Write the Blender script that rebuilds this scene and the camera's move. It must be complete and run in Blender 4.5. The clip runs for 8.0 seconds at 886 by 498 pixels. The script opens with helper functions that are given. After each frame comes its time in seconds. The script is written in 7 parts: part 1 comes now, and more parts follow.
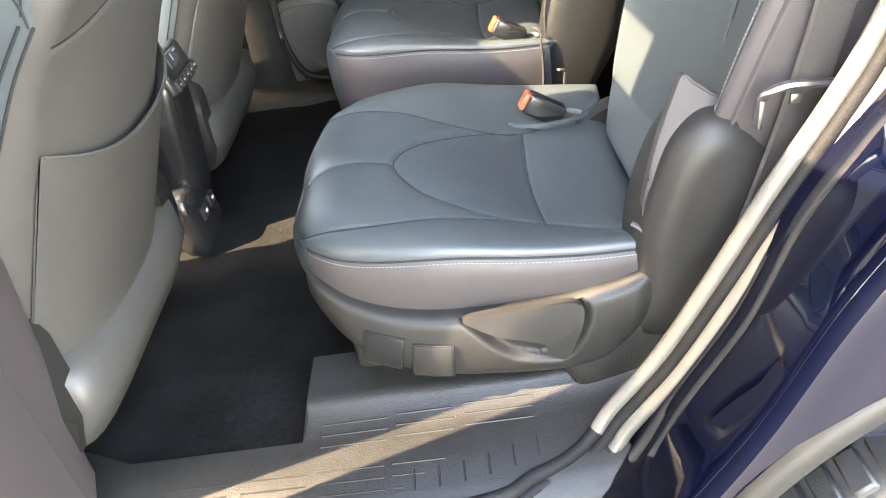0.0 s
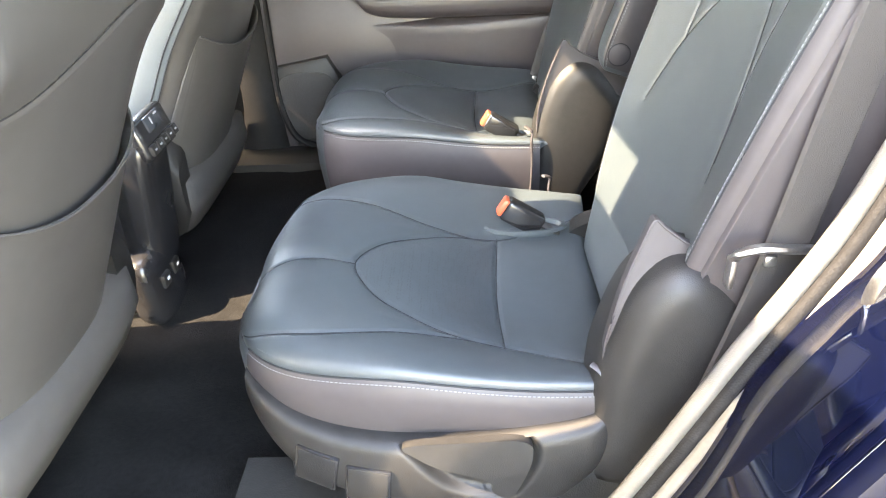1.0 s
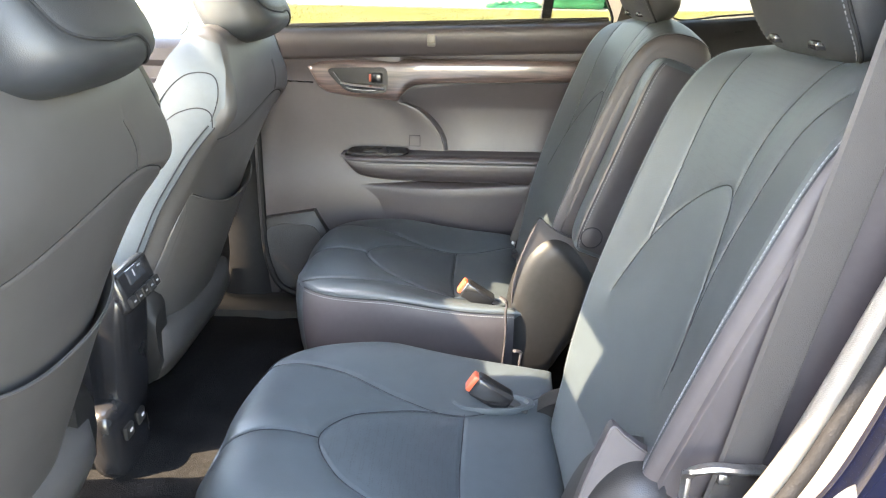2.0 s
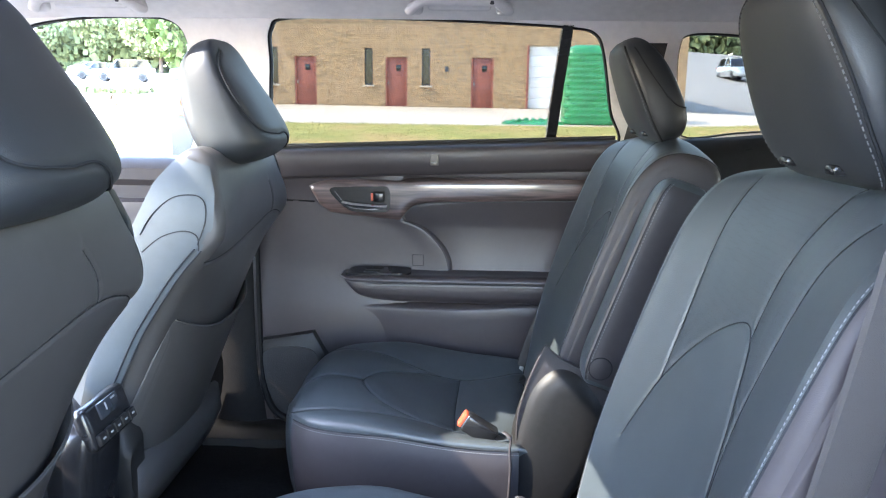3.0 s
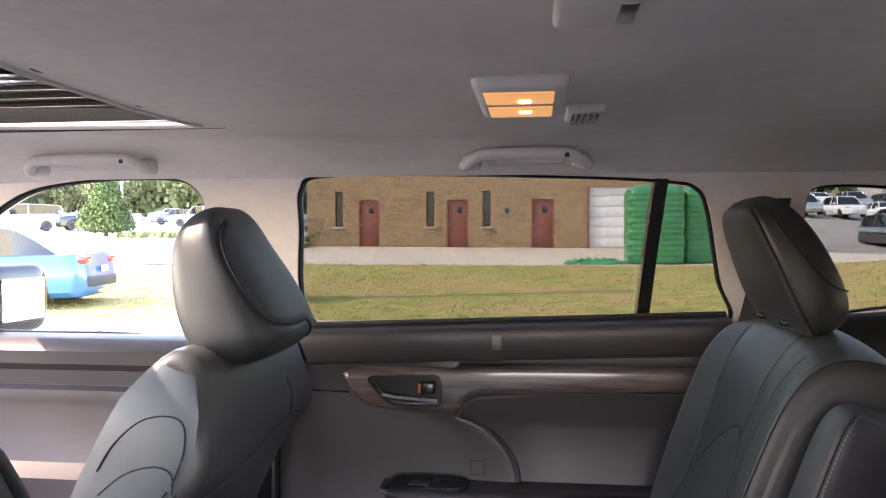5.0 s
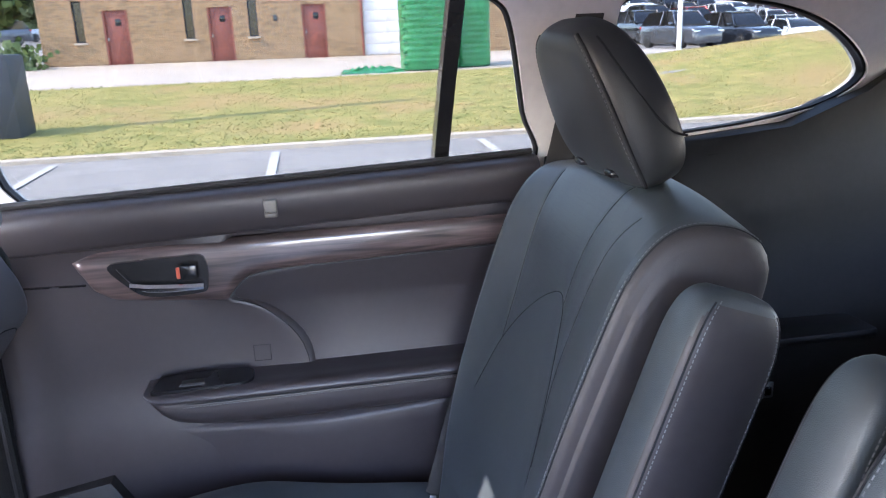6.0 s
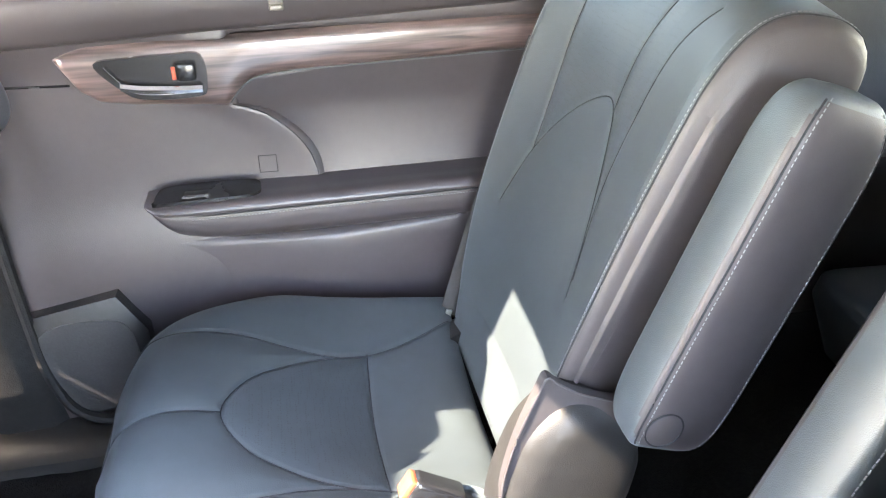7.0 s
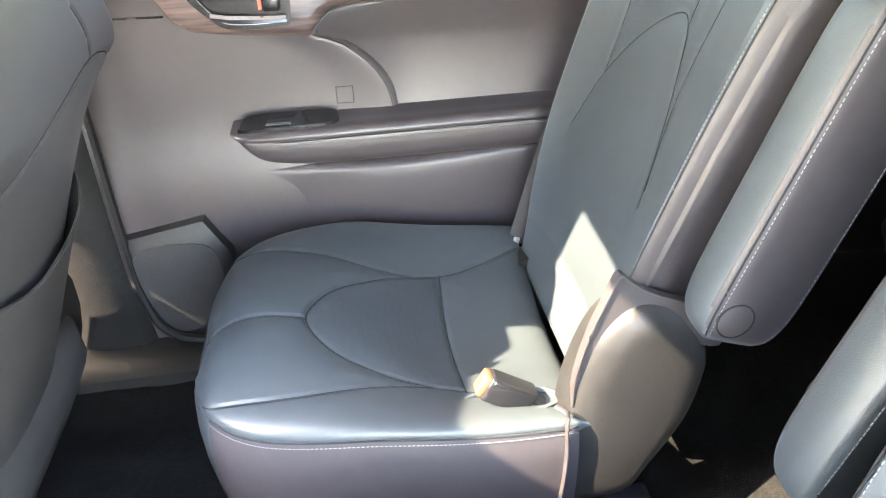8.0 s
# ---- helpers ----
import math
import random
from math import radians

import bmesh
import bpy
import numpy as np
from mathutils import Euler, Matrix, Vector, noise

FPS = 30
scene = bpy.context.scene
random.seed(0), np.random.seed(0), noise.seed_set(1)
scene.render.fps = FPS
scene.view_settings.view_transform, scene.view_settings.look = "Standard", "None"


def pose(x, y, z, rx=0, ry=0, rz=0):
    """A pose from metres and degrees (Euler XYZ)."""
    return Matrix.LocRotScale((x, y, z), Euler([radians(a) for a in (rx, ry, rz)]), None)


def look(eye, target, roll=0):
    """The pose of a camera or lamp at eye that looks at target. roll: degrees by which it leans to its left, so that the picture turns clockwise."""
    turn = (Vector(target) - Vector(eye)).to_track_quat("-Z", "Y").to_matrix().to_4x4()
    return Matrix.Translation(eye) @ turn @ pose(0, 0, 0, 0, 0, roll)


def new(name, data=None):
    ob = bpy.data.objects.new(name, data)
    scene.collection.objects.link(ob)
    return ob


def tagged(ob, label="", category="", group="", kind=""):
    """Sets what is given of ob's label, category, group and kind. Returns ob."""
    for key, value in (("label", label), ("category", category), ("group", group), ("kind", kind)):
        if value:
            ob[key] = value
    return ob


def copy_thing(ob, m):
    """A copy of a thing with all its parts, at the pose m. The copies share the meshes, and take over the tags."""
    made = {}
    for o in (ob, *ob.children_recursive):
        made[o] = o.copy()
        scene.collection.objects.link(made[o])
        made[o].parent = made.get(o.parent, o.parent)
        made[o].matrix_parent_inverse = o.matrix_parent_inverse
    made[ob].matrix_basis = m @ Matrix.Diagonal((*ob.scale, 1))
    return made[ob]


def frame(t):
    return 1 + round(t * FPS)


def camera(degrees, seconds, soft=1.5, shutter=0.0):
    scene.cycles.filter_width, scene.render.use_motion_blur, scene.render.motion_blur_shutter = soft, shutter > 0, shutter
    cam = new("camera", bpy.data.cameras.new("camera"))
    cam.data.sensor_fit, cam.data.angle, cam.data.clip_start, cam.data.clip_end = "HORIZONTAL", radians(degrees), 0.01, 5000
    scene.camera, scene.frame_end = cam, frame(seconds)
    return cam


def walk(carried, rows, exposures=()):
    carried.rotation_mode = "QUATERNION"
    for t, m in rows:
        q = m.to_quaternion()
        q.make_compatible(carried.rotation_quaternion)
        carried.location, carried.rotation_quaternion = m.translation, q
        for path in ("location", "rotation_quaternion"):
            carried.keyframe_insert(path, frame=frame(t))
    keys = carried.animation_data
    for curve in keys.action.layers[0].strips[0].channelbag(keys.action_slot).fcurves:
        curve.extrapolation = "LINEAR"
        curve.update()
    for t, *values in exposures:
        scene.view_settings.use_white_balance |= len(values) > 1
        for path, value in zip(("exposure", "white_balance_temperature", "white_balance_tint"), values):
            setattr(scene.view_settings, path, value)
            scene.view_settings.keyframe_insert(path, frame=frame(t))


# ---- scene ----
cam = camera(62.0, 8.0, soft=1.15)
PATH = [
    (0, (-0.091, -1.377, 1.348), (-0.168, 0.272, 0.218), -9.2),
    (0.5, (-0.06, -1.339, 1.37), (-0.189, 0.339, 0.289), -6.7),
    (1, (-0.03, -1.288, 1.378), (-0.092, 0.442, 0.376), -2.8),
    (1.5, (-0.02, -1.277, 1.414), (-0.04, 0.534, 0.566), -0.2),
    (2, (-0.008, -1.279, 1.45), (-0.028, 0.602, 0.771), 1.2),
    (2.2, (0.003, -1.271, 1.462), (-0.027, 0.633, 0.851), 1.4),
    (3.3, (0.035, -1.109, 1.454), (-0.072, 0.863, 1.142), 0.2),
    (3.5, (0.035, -1.047, 1.466), (-0.091, 0.933, 1.214), -0.1),
    (4, (0.013, -0.927, 1.501), (-0.184, 1.062, 1.443), 0.1),
    (4.2, (0.0, -0.91, 1.506), (-0.253, 1.074, 1.531), 0.4),
    (5.3, (0.024, -0.726, 1.535), (-0.215, 1.256, 1.431), -0.5),
    (5.5, (0.036, -0.673, 1.549), (-0.03, 1.314, 1.329), -1.4),
    (6, (0.016, -0.507, 1.564), (0.326, 1.394, 1.025), -2.4),
    (6.5, (-0.016, -0.419, 1.545), (0.378, 1.351, 0.701), -1.7),
    (7, (-0.063, -0.426, 1.514), (0.29, 1.284, 0.54), -0.8),
    (7.5, (-0.102, -0.471, 1.496), (0.162, 1.233, 0.483), -1.2),
    (8, (-0.113, -0.5, 1.468), (0.099, 1.199, 0.435), -2.5),
]
EXPOSURES = [(0, 6.05, 9400, 17), (0.5, 6.12, 9250, 18), (1.0, 6.17, 8800, 18), (1.5, 6.08, 8400, 17), (2.2, 5.78, 7800, 17), (3.3, 4.95, 6150, 18), (3.5, 4.85, 6150, 18), (4.0, 4.5, 6750, 21),
             (4.2, 4.36, 6950, 23), (5.3, 4.08, 7700, 29), (5.5, 4.13, 7800, 29), (6.0, 5.0, 6100, 28), (6.5, 5.7, 5700, 22), (7.0, 6.63, 7250, 20), (7.5, 6.78, 7650, 19), (8.0, 6.73, 7850, 18)]
walk(cam, [(t, look(eye, target, roll)) for t, eye, target, roll in PATH], EXPOSURES)

# ---- light ----
SUN_DIR = Vector((0.945, 0.265, -1.0)).normalized()
world = bpy.data.worlds.new("world")
scene.world = world
world.use_nodes = True
wn = world.node_tree
sky = wn.nodes.new("ShaderNodeTexSky")
sky.sky_type, sky.sun_disc = "NISHITA", False
sky.sun_elevation = math.asin(-SUN_DIR.z)
sky.sun_rotation = math.atan2(-SUN_DIR.x, -SUN_DIR.y)
sky.dust_density = 0.7
sky.air_density = 1.25
bg = wn.nodes["Background"]
wn.links.new(sky.outputs[0], bg.inputs[0])
bg.inputs[1].default_value = 0.15
sun = new("sun", bpy.data.lights.new("sun", "SUN"))
sun.data.energy, sun.data.angle, sun.data.color = 1.25, radians(0.55), (1.0, 0.92, 0.76)
sun.matrix_world = Matrix.Translation((-8, -3, 12)) @ SUN_DIR.to_track_quat("-Z", "Y").to_matrix().to_4x4()


# ---- materials ----
def material(name, color, rough=0.5, metal=0.0, var=0.12, scale=8.0, grain=0.0, grain_scale=400.0, coat=0.0, dark=None, stain=0.0, spec=0.5, detail=4.0):
    """A surface with tone variation at two scales and a fine relief."""
    m = bpy.data.materials.new(name)
    m.use_nodes = True
    nt = m.node_tree
    b = nt.nodes["Principled BSDF"]
    tc = nt.nodes.new("ShaderNodeTexCoord")
    n1 = nt.nodes.new("ShaderNodeTexNoise")
    n1.inputs["Scale"].default_value, n1.inputs["Detail"].default_value = scale, detail
    n2 = nt.nodes.new("ShaderNodeTexNoise")
    n2.inputs["Scale"].default_value, n2.inputs["Detail"].default_value = scale * 9, 3.0
    add = nt.nodes.new("ShaderNodeMath")
    add.operation = "ADD"
    ramp = nt.nodes.new("ShaderNodeValToRGB")
    lo = dark if dark else tuple(c * (1 - var) for c in color)
    hi = color if dark else tuple(min(1, c * (1 + var)) for c in color)
    ramp.color_ramp.elements[0].color = (*lo, 1)
    ramp.color_ramp.elements[1].color = (*hi, 1)
    half = nt.nodes.new("ShaderNodeMath")
    half.operation = "MULTIPLY"
    half.inputs[1].default_value = 0.5
    for n in (n1, n2):
        nt.links.new(tc.outputs["Object"], n.inputs["Vector"])
    nt.links.new(n1.outputs[0], add.inputs[0])
    nt.links.new(n2.outputs[0], add.inputs[1])
    nt.links.new(add.outputs[0], half.inputs[0])
    ramp.color_ramp.elements[0].position, ramp.color_ramp.elements[1].position = 0.36, 0.64
    nt.links.new(half.outputs[0], ramp.inputs[0])
    nt.links.new(ramp.outputs[0], b.inputs["Base Color"])
    rr = nt.nodes.new("ShaderNodeMapRange")
    spread = min(0.08, 0.4 * rough)
    rr.inputs["To Min"].default_value, rr.inputs["To Max"].default_value = max(0.015, rough - spread), min(1, rough + spread)
    nt.links.new(n1.outputs[0], rr.inputs[0])
    nt.links.new(rr.outputs[0], b.inputs["Roughness"])
    b.inputs["Metallic"].default_value = metal
    b.inputs["Coat Weight"].default_value = coat
    b.inputs["Coat Roughness"].default_value = 0.04
    b.inputs["Specular IOR Level"].default_value = spec
    if grain:
        v = nt.nodes.new("ShaderNodeTexVoronoi")
        v.inputs["Scale"].default_value = grain_scale
        nt.links.new(tc.outputs["Object"], v.inputs["Vector"])
        bump = nt.nodes.new("ShaderNodeBump")
        bump.inputs["Strength"].default_value, bump.inputs["Distance"].default_value = grain, 0.0008
        nt.links.new(v.outputs["Distance"], bump.inputs["Height"])
        nt.links.new(bump.outputs[0], b.inputs["Normal"])
    return m


def perforated(name, color, rough):
    """Leather with rows of fine punched holes."""
    m = material(name, color, rough, var=0.10, scale=6, grain=0.14, grain_scale=900)
    nt = m.node_tree
    b = nt.nodes["Principled BSDF"]
    tc = nt.nodes.new("ShaderNodeTexCoord")
    v = nt.nodes.new("ShaderNodeTexVoronoi")
    v.inputs["Scale"].default_value, v.inputs["Randomness"].default_value = 240, 0.35
    nt.links.new(tc.outputs["Object"], v.inputs["Vector"])
    st = nt.nodes.new("ShaderNodeMath")
    st.operation, st.inputs[1].default_value = "LESS_THAN", 0.24
    nt.links.new(v.outputs["Distance"], st.inputs[0])
    mix = nt.nodes.new("ShaderNodeMix")
    mix.data_type = "RGBA"
    old = b.inputs["Base Color"].links[0].from_socket
    nt.links.new(st.outputs[0], mix.inputs[0])
    nt.links.new(old, mix.inputs[6])
    mix.inputs[7].default_value = (0.016, 0.017, 0.018, 1)
    nt.links.new(mix.outputs[2], b.inputs["Base Color"])
    return m


def glass(name, tint=(0.9, 0.95, 0.93), mixf=0.06):
    m = bpy.data.materials.new(name)
    m.use_nodes = True
    nt = m.node_tree
    nt.nodes.clear()
    out = nt.nodes.new("ShaderNodeOutputMaterial")
    tr = nt.nodes.new("ShaderNodeBsdfTransparent")
    tr.inputs[0].default_value = (*tint, 1)
    gl = nt.nodes.new("ShaderNodeBsdfGlossy")
    gl.inputs["Roughness"].default_value = 0.02
    mx = nt.nodes.new("ShaderNodeMixShader")
    fr = nt.nodes.new("ShaderNodeFresnel")
    fr.inputs[0].default_value = 1.35
    nt.links.new(fr.outputs[0], mx.inputs[0])
    nt.links.new(tr.outputs[0], mx.inputs[1])
    nt.links.new(gl.outputs[0], mx.inputs[2])
    nt.links.new(mx.outputs[0], out.inputs[0])
    return m


def glow(name, color, strength):
    m = bpy.data.materials.new(name)
    m.use_nodes = True
    b = m.node_tree.nodes["Principled BSDF"]
    b.inputs["Base Color"].default_value = (*color, 1)
    b.inputs["Emission Color"].default_value = (*color, 1)
    b.inputs["Emission Strength"].default_value = strength
    return m


def wood_trim(name):
    m = bpy.data.materials.new(name)
    m.use_nodes = True
    nt = m.node_tree
    b = nt.nodes["Principled BSDF"]
    tc = nt.nodes.new("ShaderNodeTexCoord")
    mp = nt.nodes.new("ShaderNodeMapping")
    mp.inputs["Scale"].default_value = (2.0, 20, 34)
    n = nt.nodes.new("ShaderNodeTexNoise")
    n.inputs["Scale"].default_value, n.inputs["Detail"].default_value, n.inputs["Distortion"].default_value = 3.0, 8.0, 0.6
    ramp = nt.nodes.new("ShaderNodeValToRGB")
    ramp.color_ramp.elements[0].color, ramp.color_ramp.elements[1].color = (0.030, 0.021, 0.020, 1), (0.125, 0.086, 0.080, 1)
    ramp.color_ramp.elements[0].position, ramp.color_ramp.elements[1].position = 0.35, 0.7
    nt.links.new(tc.outputs["Object"], mp.inputs[0])
    nt.links.new(mp.outputs[0], n.inputs["Vector"])
    nt.links.new(n.outputs[0], ramp.inputs[0])
    nt.links.new(ramp.outputs[0], b.inputs["Base Color"])
    b.inputs["Roughness"].default_value = 0.32
    b.inputs["Coat Weight"].default_value, b.inputs["Coat Roughness"].default_value = 0.8, 0.08
    return m


def brick_wall(name):
    m = bpy.data.materials.new(name)
    m.use_nodes = True
    nt = m.node_tree
    b = nt.nodes["Principled BSDF"]
    tc = nt.nodes.new("ShaderNodeTexCoord")
    sep = nt.nodes.new("ShaderNodeSeparateXYZ")
    com = nt.nodes.new("ShaderNodeCombineXYZ")
    nt.links.new(tc.outputs["Object"], sep.inputs[0])
    nt.links.new(sep.outputs[0], com.inputs[0])
    nt.links.new(sep.outputs[2], com.inputs[1])
    br = nt.nodes.new("ShaderNodeTexBrick")
    br.inputs["Scale"].default_value = 1.0
    br.inputs["Brick Width"].default_value, br.inputs["Row Height"].default_value = 0.225, 0.078
    br.inputs["Mortar Size"].default_value, br.inputs["Bias"].default_value = 0.010, -0.38
    br.inputs["Color1"].default_value, br.inputs["Color2"].default_value = (0.41, 0.255, 0.135, 1), (0.12, 0.070, 0.040, 1)
    br.inputs["Mortar"].default_value = (0.36, 0.26, 0.16, 1)
    n = nt.nodes.new("ShaderNodeTexNoise")
    n.inputs["Scale"].default_value, n.inputs["Detail"].default_value = 0.9, 6
    mix = nt.nodes.new("ShaderNodeMix")
    mix.data_type, mix.blend_type = "RGBA", "MULTIPLY"
    mix.inputs[0].default_value = 0.22
    nt.links.new(com.outputs[0], br.inputs["Vector"])
    nt.links.new(com.outputs[0], n.inputs["Vector"])
    nt.links.new(br.outputs[0], mix.inputs[6])
    nt.links.new(n.outputs[0], mix.inputs[7])
    nt.links.new(mix.outputs[2], b.inputs["Base Color"])
    bump = nt.nodes.new("ShaderNodeBump")
    bump.inputs["Distance"].default_value = 0.01
    nt.links.new(br.outputs["Fac"], bump.inputs["Height"])
    bump.invert = True
    nt.links.new(bump.outputs[0], b.inputs["Normal"])
    b.inputs["Roughness"].default_value = 0.85
    return m


LEATHER = material("charcoal_leather", (0.033, 0.041, 0.0455), 0.45, var=0.09, scale=5, grain=0.16, grain_scale=900, spec=0.52)
LEATHER_DARK = material("matte_dark_leather", (0.021, 0.0235, 0.0265), 0.46, var=0.08, scale=6, grain=0.16, grain_scale=900, spec=0.38)
LEATHER_IN = perforated("perforated_leather", (0.031, 0.0385, 0.0435), 0.40)
VINYL = material("seatback_vinyl", (0.044, 0.0415, 0.040), 0.45, var=0.08, scale=6, grain=0.12, grain_scale=1000, spec=0.4)
SKIRT = material("seat_side_vinyl", (0.033, 0.029, 0.0305), 0.51, var=0.08, scale=7, grain=0.10, grain_scale=1100, spec=0.35)
SEAM = material("seam_edge_leather", (0.05, 0.053, 0.056), 0.45, var=0.1, scale=30)
THREAD = material("grey_thread", (0.11, 0.115, 0.12), 0.7, var=0.2, scale=60)
PIPING = material("dark_piping", (0.018, 0.019, 0.021), 0.8, var=0.2, scale=40, spec=0.1)
PLASTIC = material("grained_dark_plastic", (0.0130, 0.0125, 0.0122), 0.46, var=0.16, scale=9, grain=0.25, grain_scale=800, spec=0.27)
SOFT = material("soft_touch_door_trim", (0.037, 0.031, 0.033), 0.42, var=0.07, scale=7, grain=0.13, grain_scale=700, spec=0.5)
SILLPL = material("black_sill_plastic", (0.0105, 0.0104, 0.0102), 0.45, var=0.22, scale=9, grain=0.35, grain_scale=420, spec=0.3)
MATTE = material("matte_black_trim", (0.0085, 0.0085, 0.009), 0.62, var=0.25, scale=9, grain=0.4, grain_scale=420, spec=0.15)
BLACK = material("gloss_black_plastic", (0.010, 0.010, 0.011), 0.25, var=0.2, scale=12)
CARPET = material("black_carpet", (0.0065, 0.0063, 0.0062), 0.95, var=0.5, scale=14, grain=1.0, grain_scale=420, spec=0.1)
HEADLINER = material("grey_headliner_fabric", (0.74, 0.70, 0.67), 0.95, var=0.06, scale=5, grain=0.5, grain_scale=900, spec=0.1)
PILLAR = material("grey_pillar_plastic", (0.66, 0.625, 0.60), 0.6, var=0.06, scale=6, grain=0.3, grain_scale=800)
WOOD = wood_trim("dark_wood_trim")
CHROME = material("satin_chrome", (0.75, 0.75, 0.76), 0.16, metal=1.0, var=0.08, scale=30)
PAINT = material("navy_metallic_paint", (0.0006, 0.0012, 0.0060), 0.03, metal=0.0, var=0.15, scale=3)
RUBBER = material("black_rubber", (0.018, 0.018, 0.019), 0.6, var=0.25, scale=30, grain=0.3, grain_scale=300)
SEAL = material("grey_flocked_seal", (0.10, 0.092, 0.080), 0.34, var=0.12, scale=25, grain=0.2, grain_scale=900)
WEBBING = material("seat_belt_webbing", (0.024, 0.0215, 0.020), 0.7, var=0.15, scale=200, grain=0.4, grain_scale=1500)
STEEL = material("bright_steel", (0.36, 0.355, 0.35), 0.36, metal=1.0, var=0.15, scale=40)
RED = material("red_button", (0.42, 0.07, 0.03), 0.4, var=0.1, scale=40)
PANE = glass("clear_glass", (0.95, 0.97, 0.96))
PRIVACY = glass("privacy_glass", (0.335, 0.345, 0.33))
LAMP_GLOW = glow("warm_lamp_lens", (0.78, 0.42, 0.16), 0.048)
BULB_GLOW = glow("bulb_glow", (1.0, 0.66, 0.30), 1.1)
DISPLAY = material("dark_display", (0.03, 0.034, 0.04), 0.2, var=0.1, scale=20)
PRINT = material("grey_print", (0.30, 0.30, 0.30), 0.6, var=0.05, scale=30)
WHITE = material("white_print", (0.75, 0.75, 0.75), 0.6, var=0.05, scale=30)


# ---- mesh tools ----
BASE = {}


def thing(name, loc, label, category, group="", kind=""):
    e = new(name)
    e.empty_display_size = 0.1
    e.location = loc
    BASE[e.name] = Vector(loc)
    return tagged(e, label, category, group, kind)


def part(name, geo, mat, parent=None, label="", smooth=42):
    """Links a bmesh, or (vertices, faces) in world places, as one mesh under a thing or a part."""
    me = bpy.data.meshes.new(name)
    if isinstance(geo, tuple):
        me.from_pydata([tuple(v) for v in geo[0]], [], geo[1])
    else:
        geo.to_mesh(me)
        geo.free()
    base = BASE[parent.name] if parent else Vector((0, 0, 0))
    me.transform(Matrix.Translation(-base))
    me.materials.append(mat)
    me.polygons.foreach_set("use_smooth", [True] * len(me.polygons))
    me.set_sharp_from_angle(angle=radians(smooth))
    me.update()
    ob = new(name, me)
    BASE[ob.name] = base
    if parent:
        ob.parent = parent
    if label:
        ob["label"] = label
    return ob


def two_tone(ob, mat, test):
    """Gives the faces whose place passes the test a second material."""
    me, base = ob.data, BASE[ob.name]
    me.materials.append(mat)
    for p in me.polygons:
        if test(p.center + base):
            p.material_index = len(me.materials) - 1


def solo(name, geo, mat, label, category, kind="", group="", smooth=42):
    return tagged(part(name, geo, mat, smooth=smooth), label, category, group, kind)


def join(*geos):
    vs, fs = [], []
    for v, f in geos:
        o = len(vs)
        vs += [tuple(p) for p in v]
        fs += [tuple(i + o for i in q) for q in f]
    return vs, fs


def spline(pts, n=8, closed=False):
    """Points on a smooth line through pts."""
    P = [Vector(p) for p in pts]
    out, k = [], len(P)
    segs = k if closed else k - 1
    for i in range(segs):
        a = P[(i - 1) % k] if closed else P[max(i - 1, 0)]
        b, c = P[i], P[(i + 1) % k]
        d = P[(i + 2) % k] if closed else P[min(i + 2, k - 1)]
        for j in range(n):
            t = j / n
            out.append(0.5 * (2 * b + (c - a) * t + (2 * a - 5 * b + 4 * c - d) * t * t + (3 * b - a - 3 * c + d) * t ** 3))
    if not closed:
        out.append(P[-1])
    return out


def loft(rings, cap=True, closed=False):
    n = len(rings[0])
    vs = [tuple(p) for r in rings for p in r]
    fs = []
    m = len(rings)
    for i in range(m if closed else m - 1):
        for j in range(n):
            a, b = i * n + j, i * n + (j + 1) % n
            k = (i + 1) % m
            fs.append((a, b, k * n + (j + 1) % n, k * n + j))
    if cap and not closed:
        for i, rev in ((0, True), (m - 1, False)):
            idx = [i * n + j for j in range(n)]
            fs.append(tuple(reversed(idx)) if rev else tuple(idx))
    return vs, fs


def tube(pts, r, n=6, up=(0, 0, 1), flat=1.0, closed=False):
    """A round or flattened rod along a line of points."""
    P = [Vector(p) for p in pts]
    rings = []
    for i, p in enumerate(P):
        d = (P[(i + 1) % len(P)] if closed or i < len(P) - 1 else p) - (P[i - 1] if closed or i else p)
        d = d.normalized() if d.length > 1e-9 else Vector((1, 0, 0))
        u = Vector(up)
        if abs(u.dot(d)) > 0.95:
            u = Vector((1, 0, 0)) if abs(d.x) < 0.9 else Vector((0, 1, 0))
        s = d.cross(u).normalized()
        u = s.cross(d)
        rings.append([p + s * r * math.cos(a) + u * r * flat * math.sin(a) for a in (2 * math.pi * k / n for k in range(n))])
    return loft(rings, closed=closed)


def rbox(cx, cy, cz, sx, sy, sz, r=0.005, seg=2, m=None):
    """A box with rounded edges."""
    bm = bmesh.new()
    bmesh.ops.create_cube(bm, size=1.0)
    bmesh.ops.scale(bm, vec=(sx, sy, sz), verts=bm.verts)
    bmesh.ops.bevel(bm, geom=list(bm.edges), offset=min(r, 0.49 * min(sx, sy, sz)), segments=seg, profile=0.5, affect="EDGES")
    if m:
        bmesh.ops.transform(bm, matrix=m, verts=bm.verts)
    bmesh.ops.translate(bm, vec=(cx, cy, cz), verts=bm.verts)
    vs = [tuple(v.co) for v in bm.verts]
    bm.verts.index_update()
    fs = [tuple(v.index for v in f.verts) for f in bm.faces]
    bm.free()
    return vs, fs


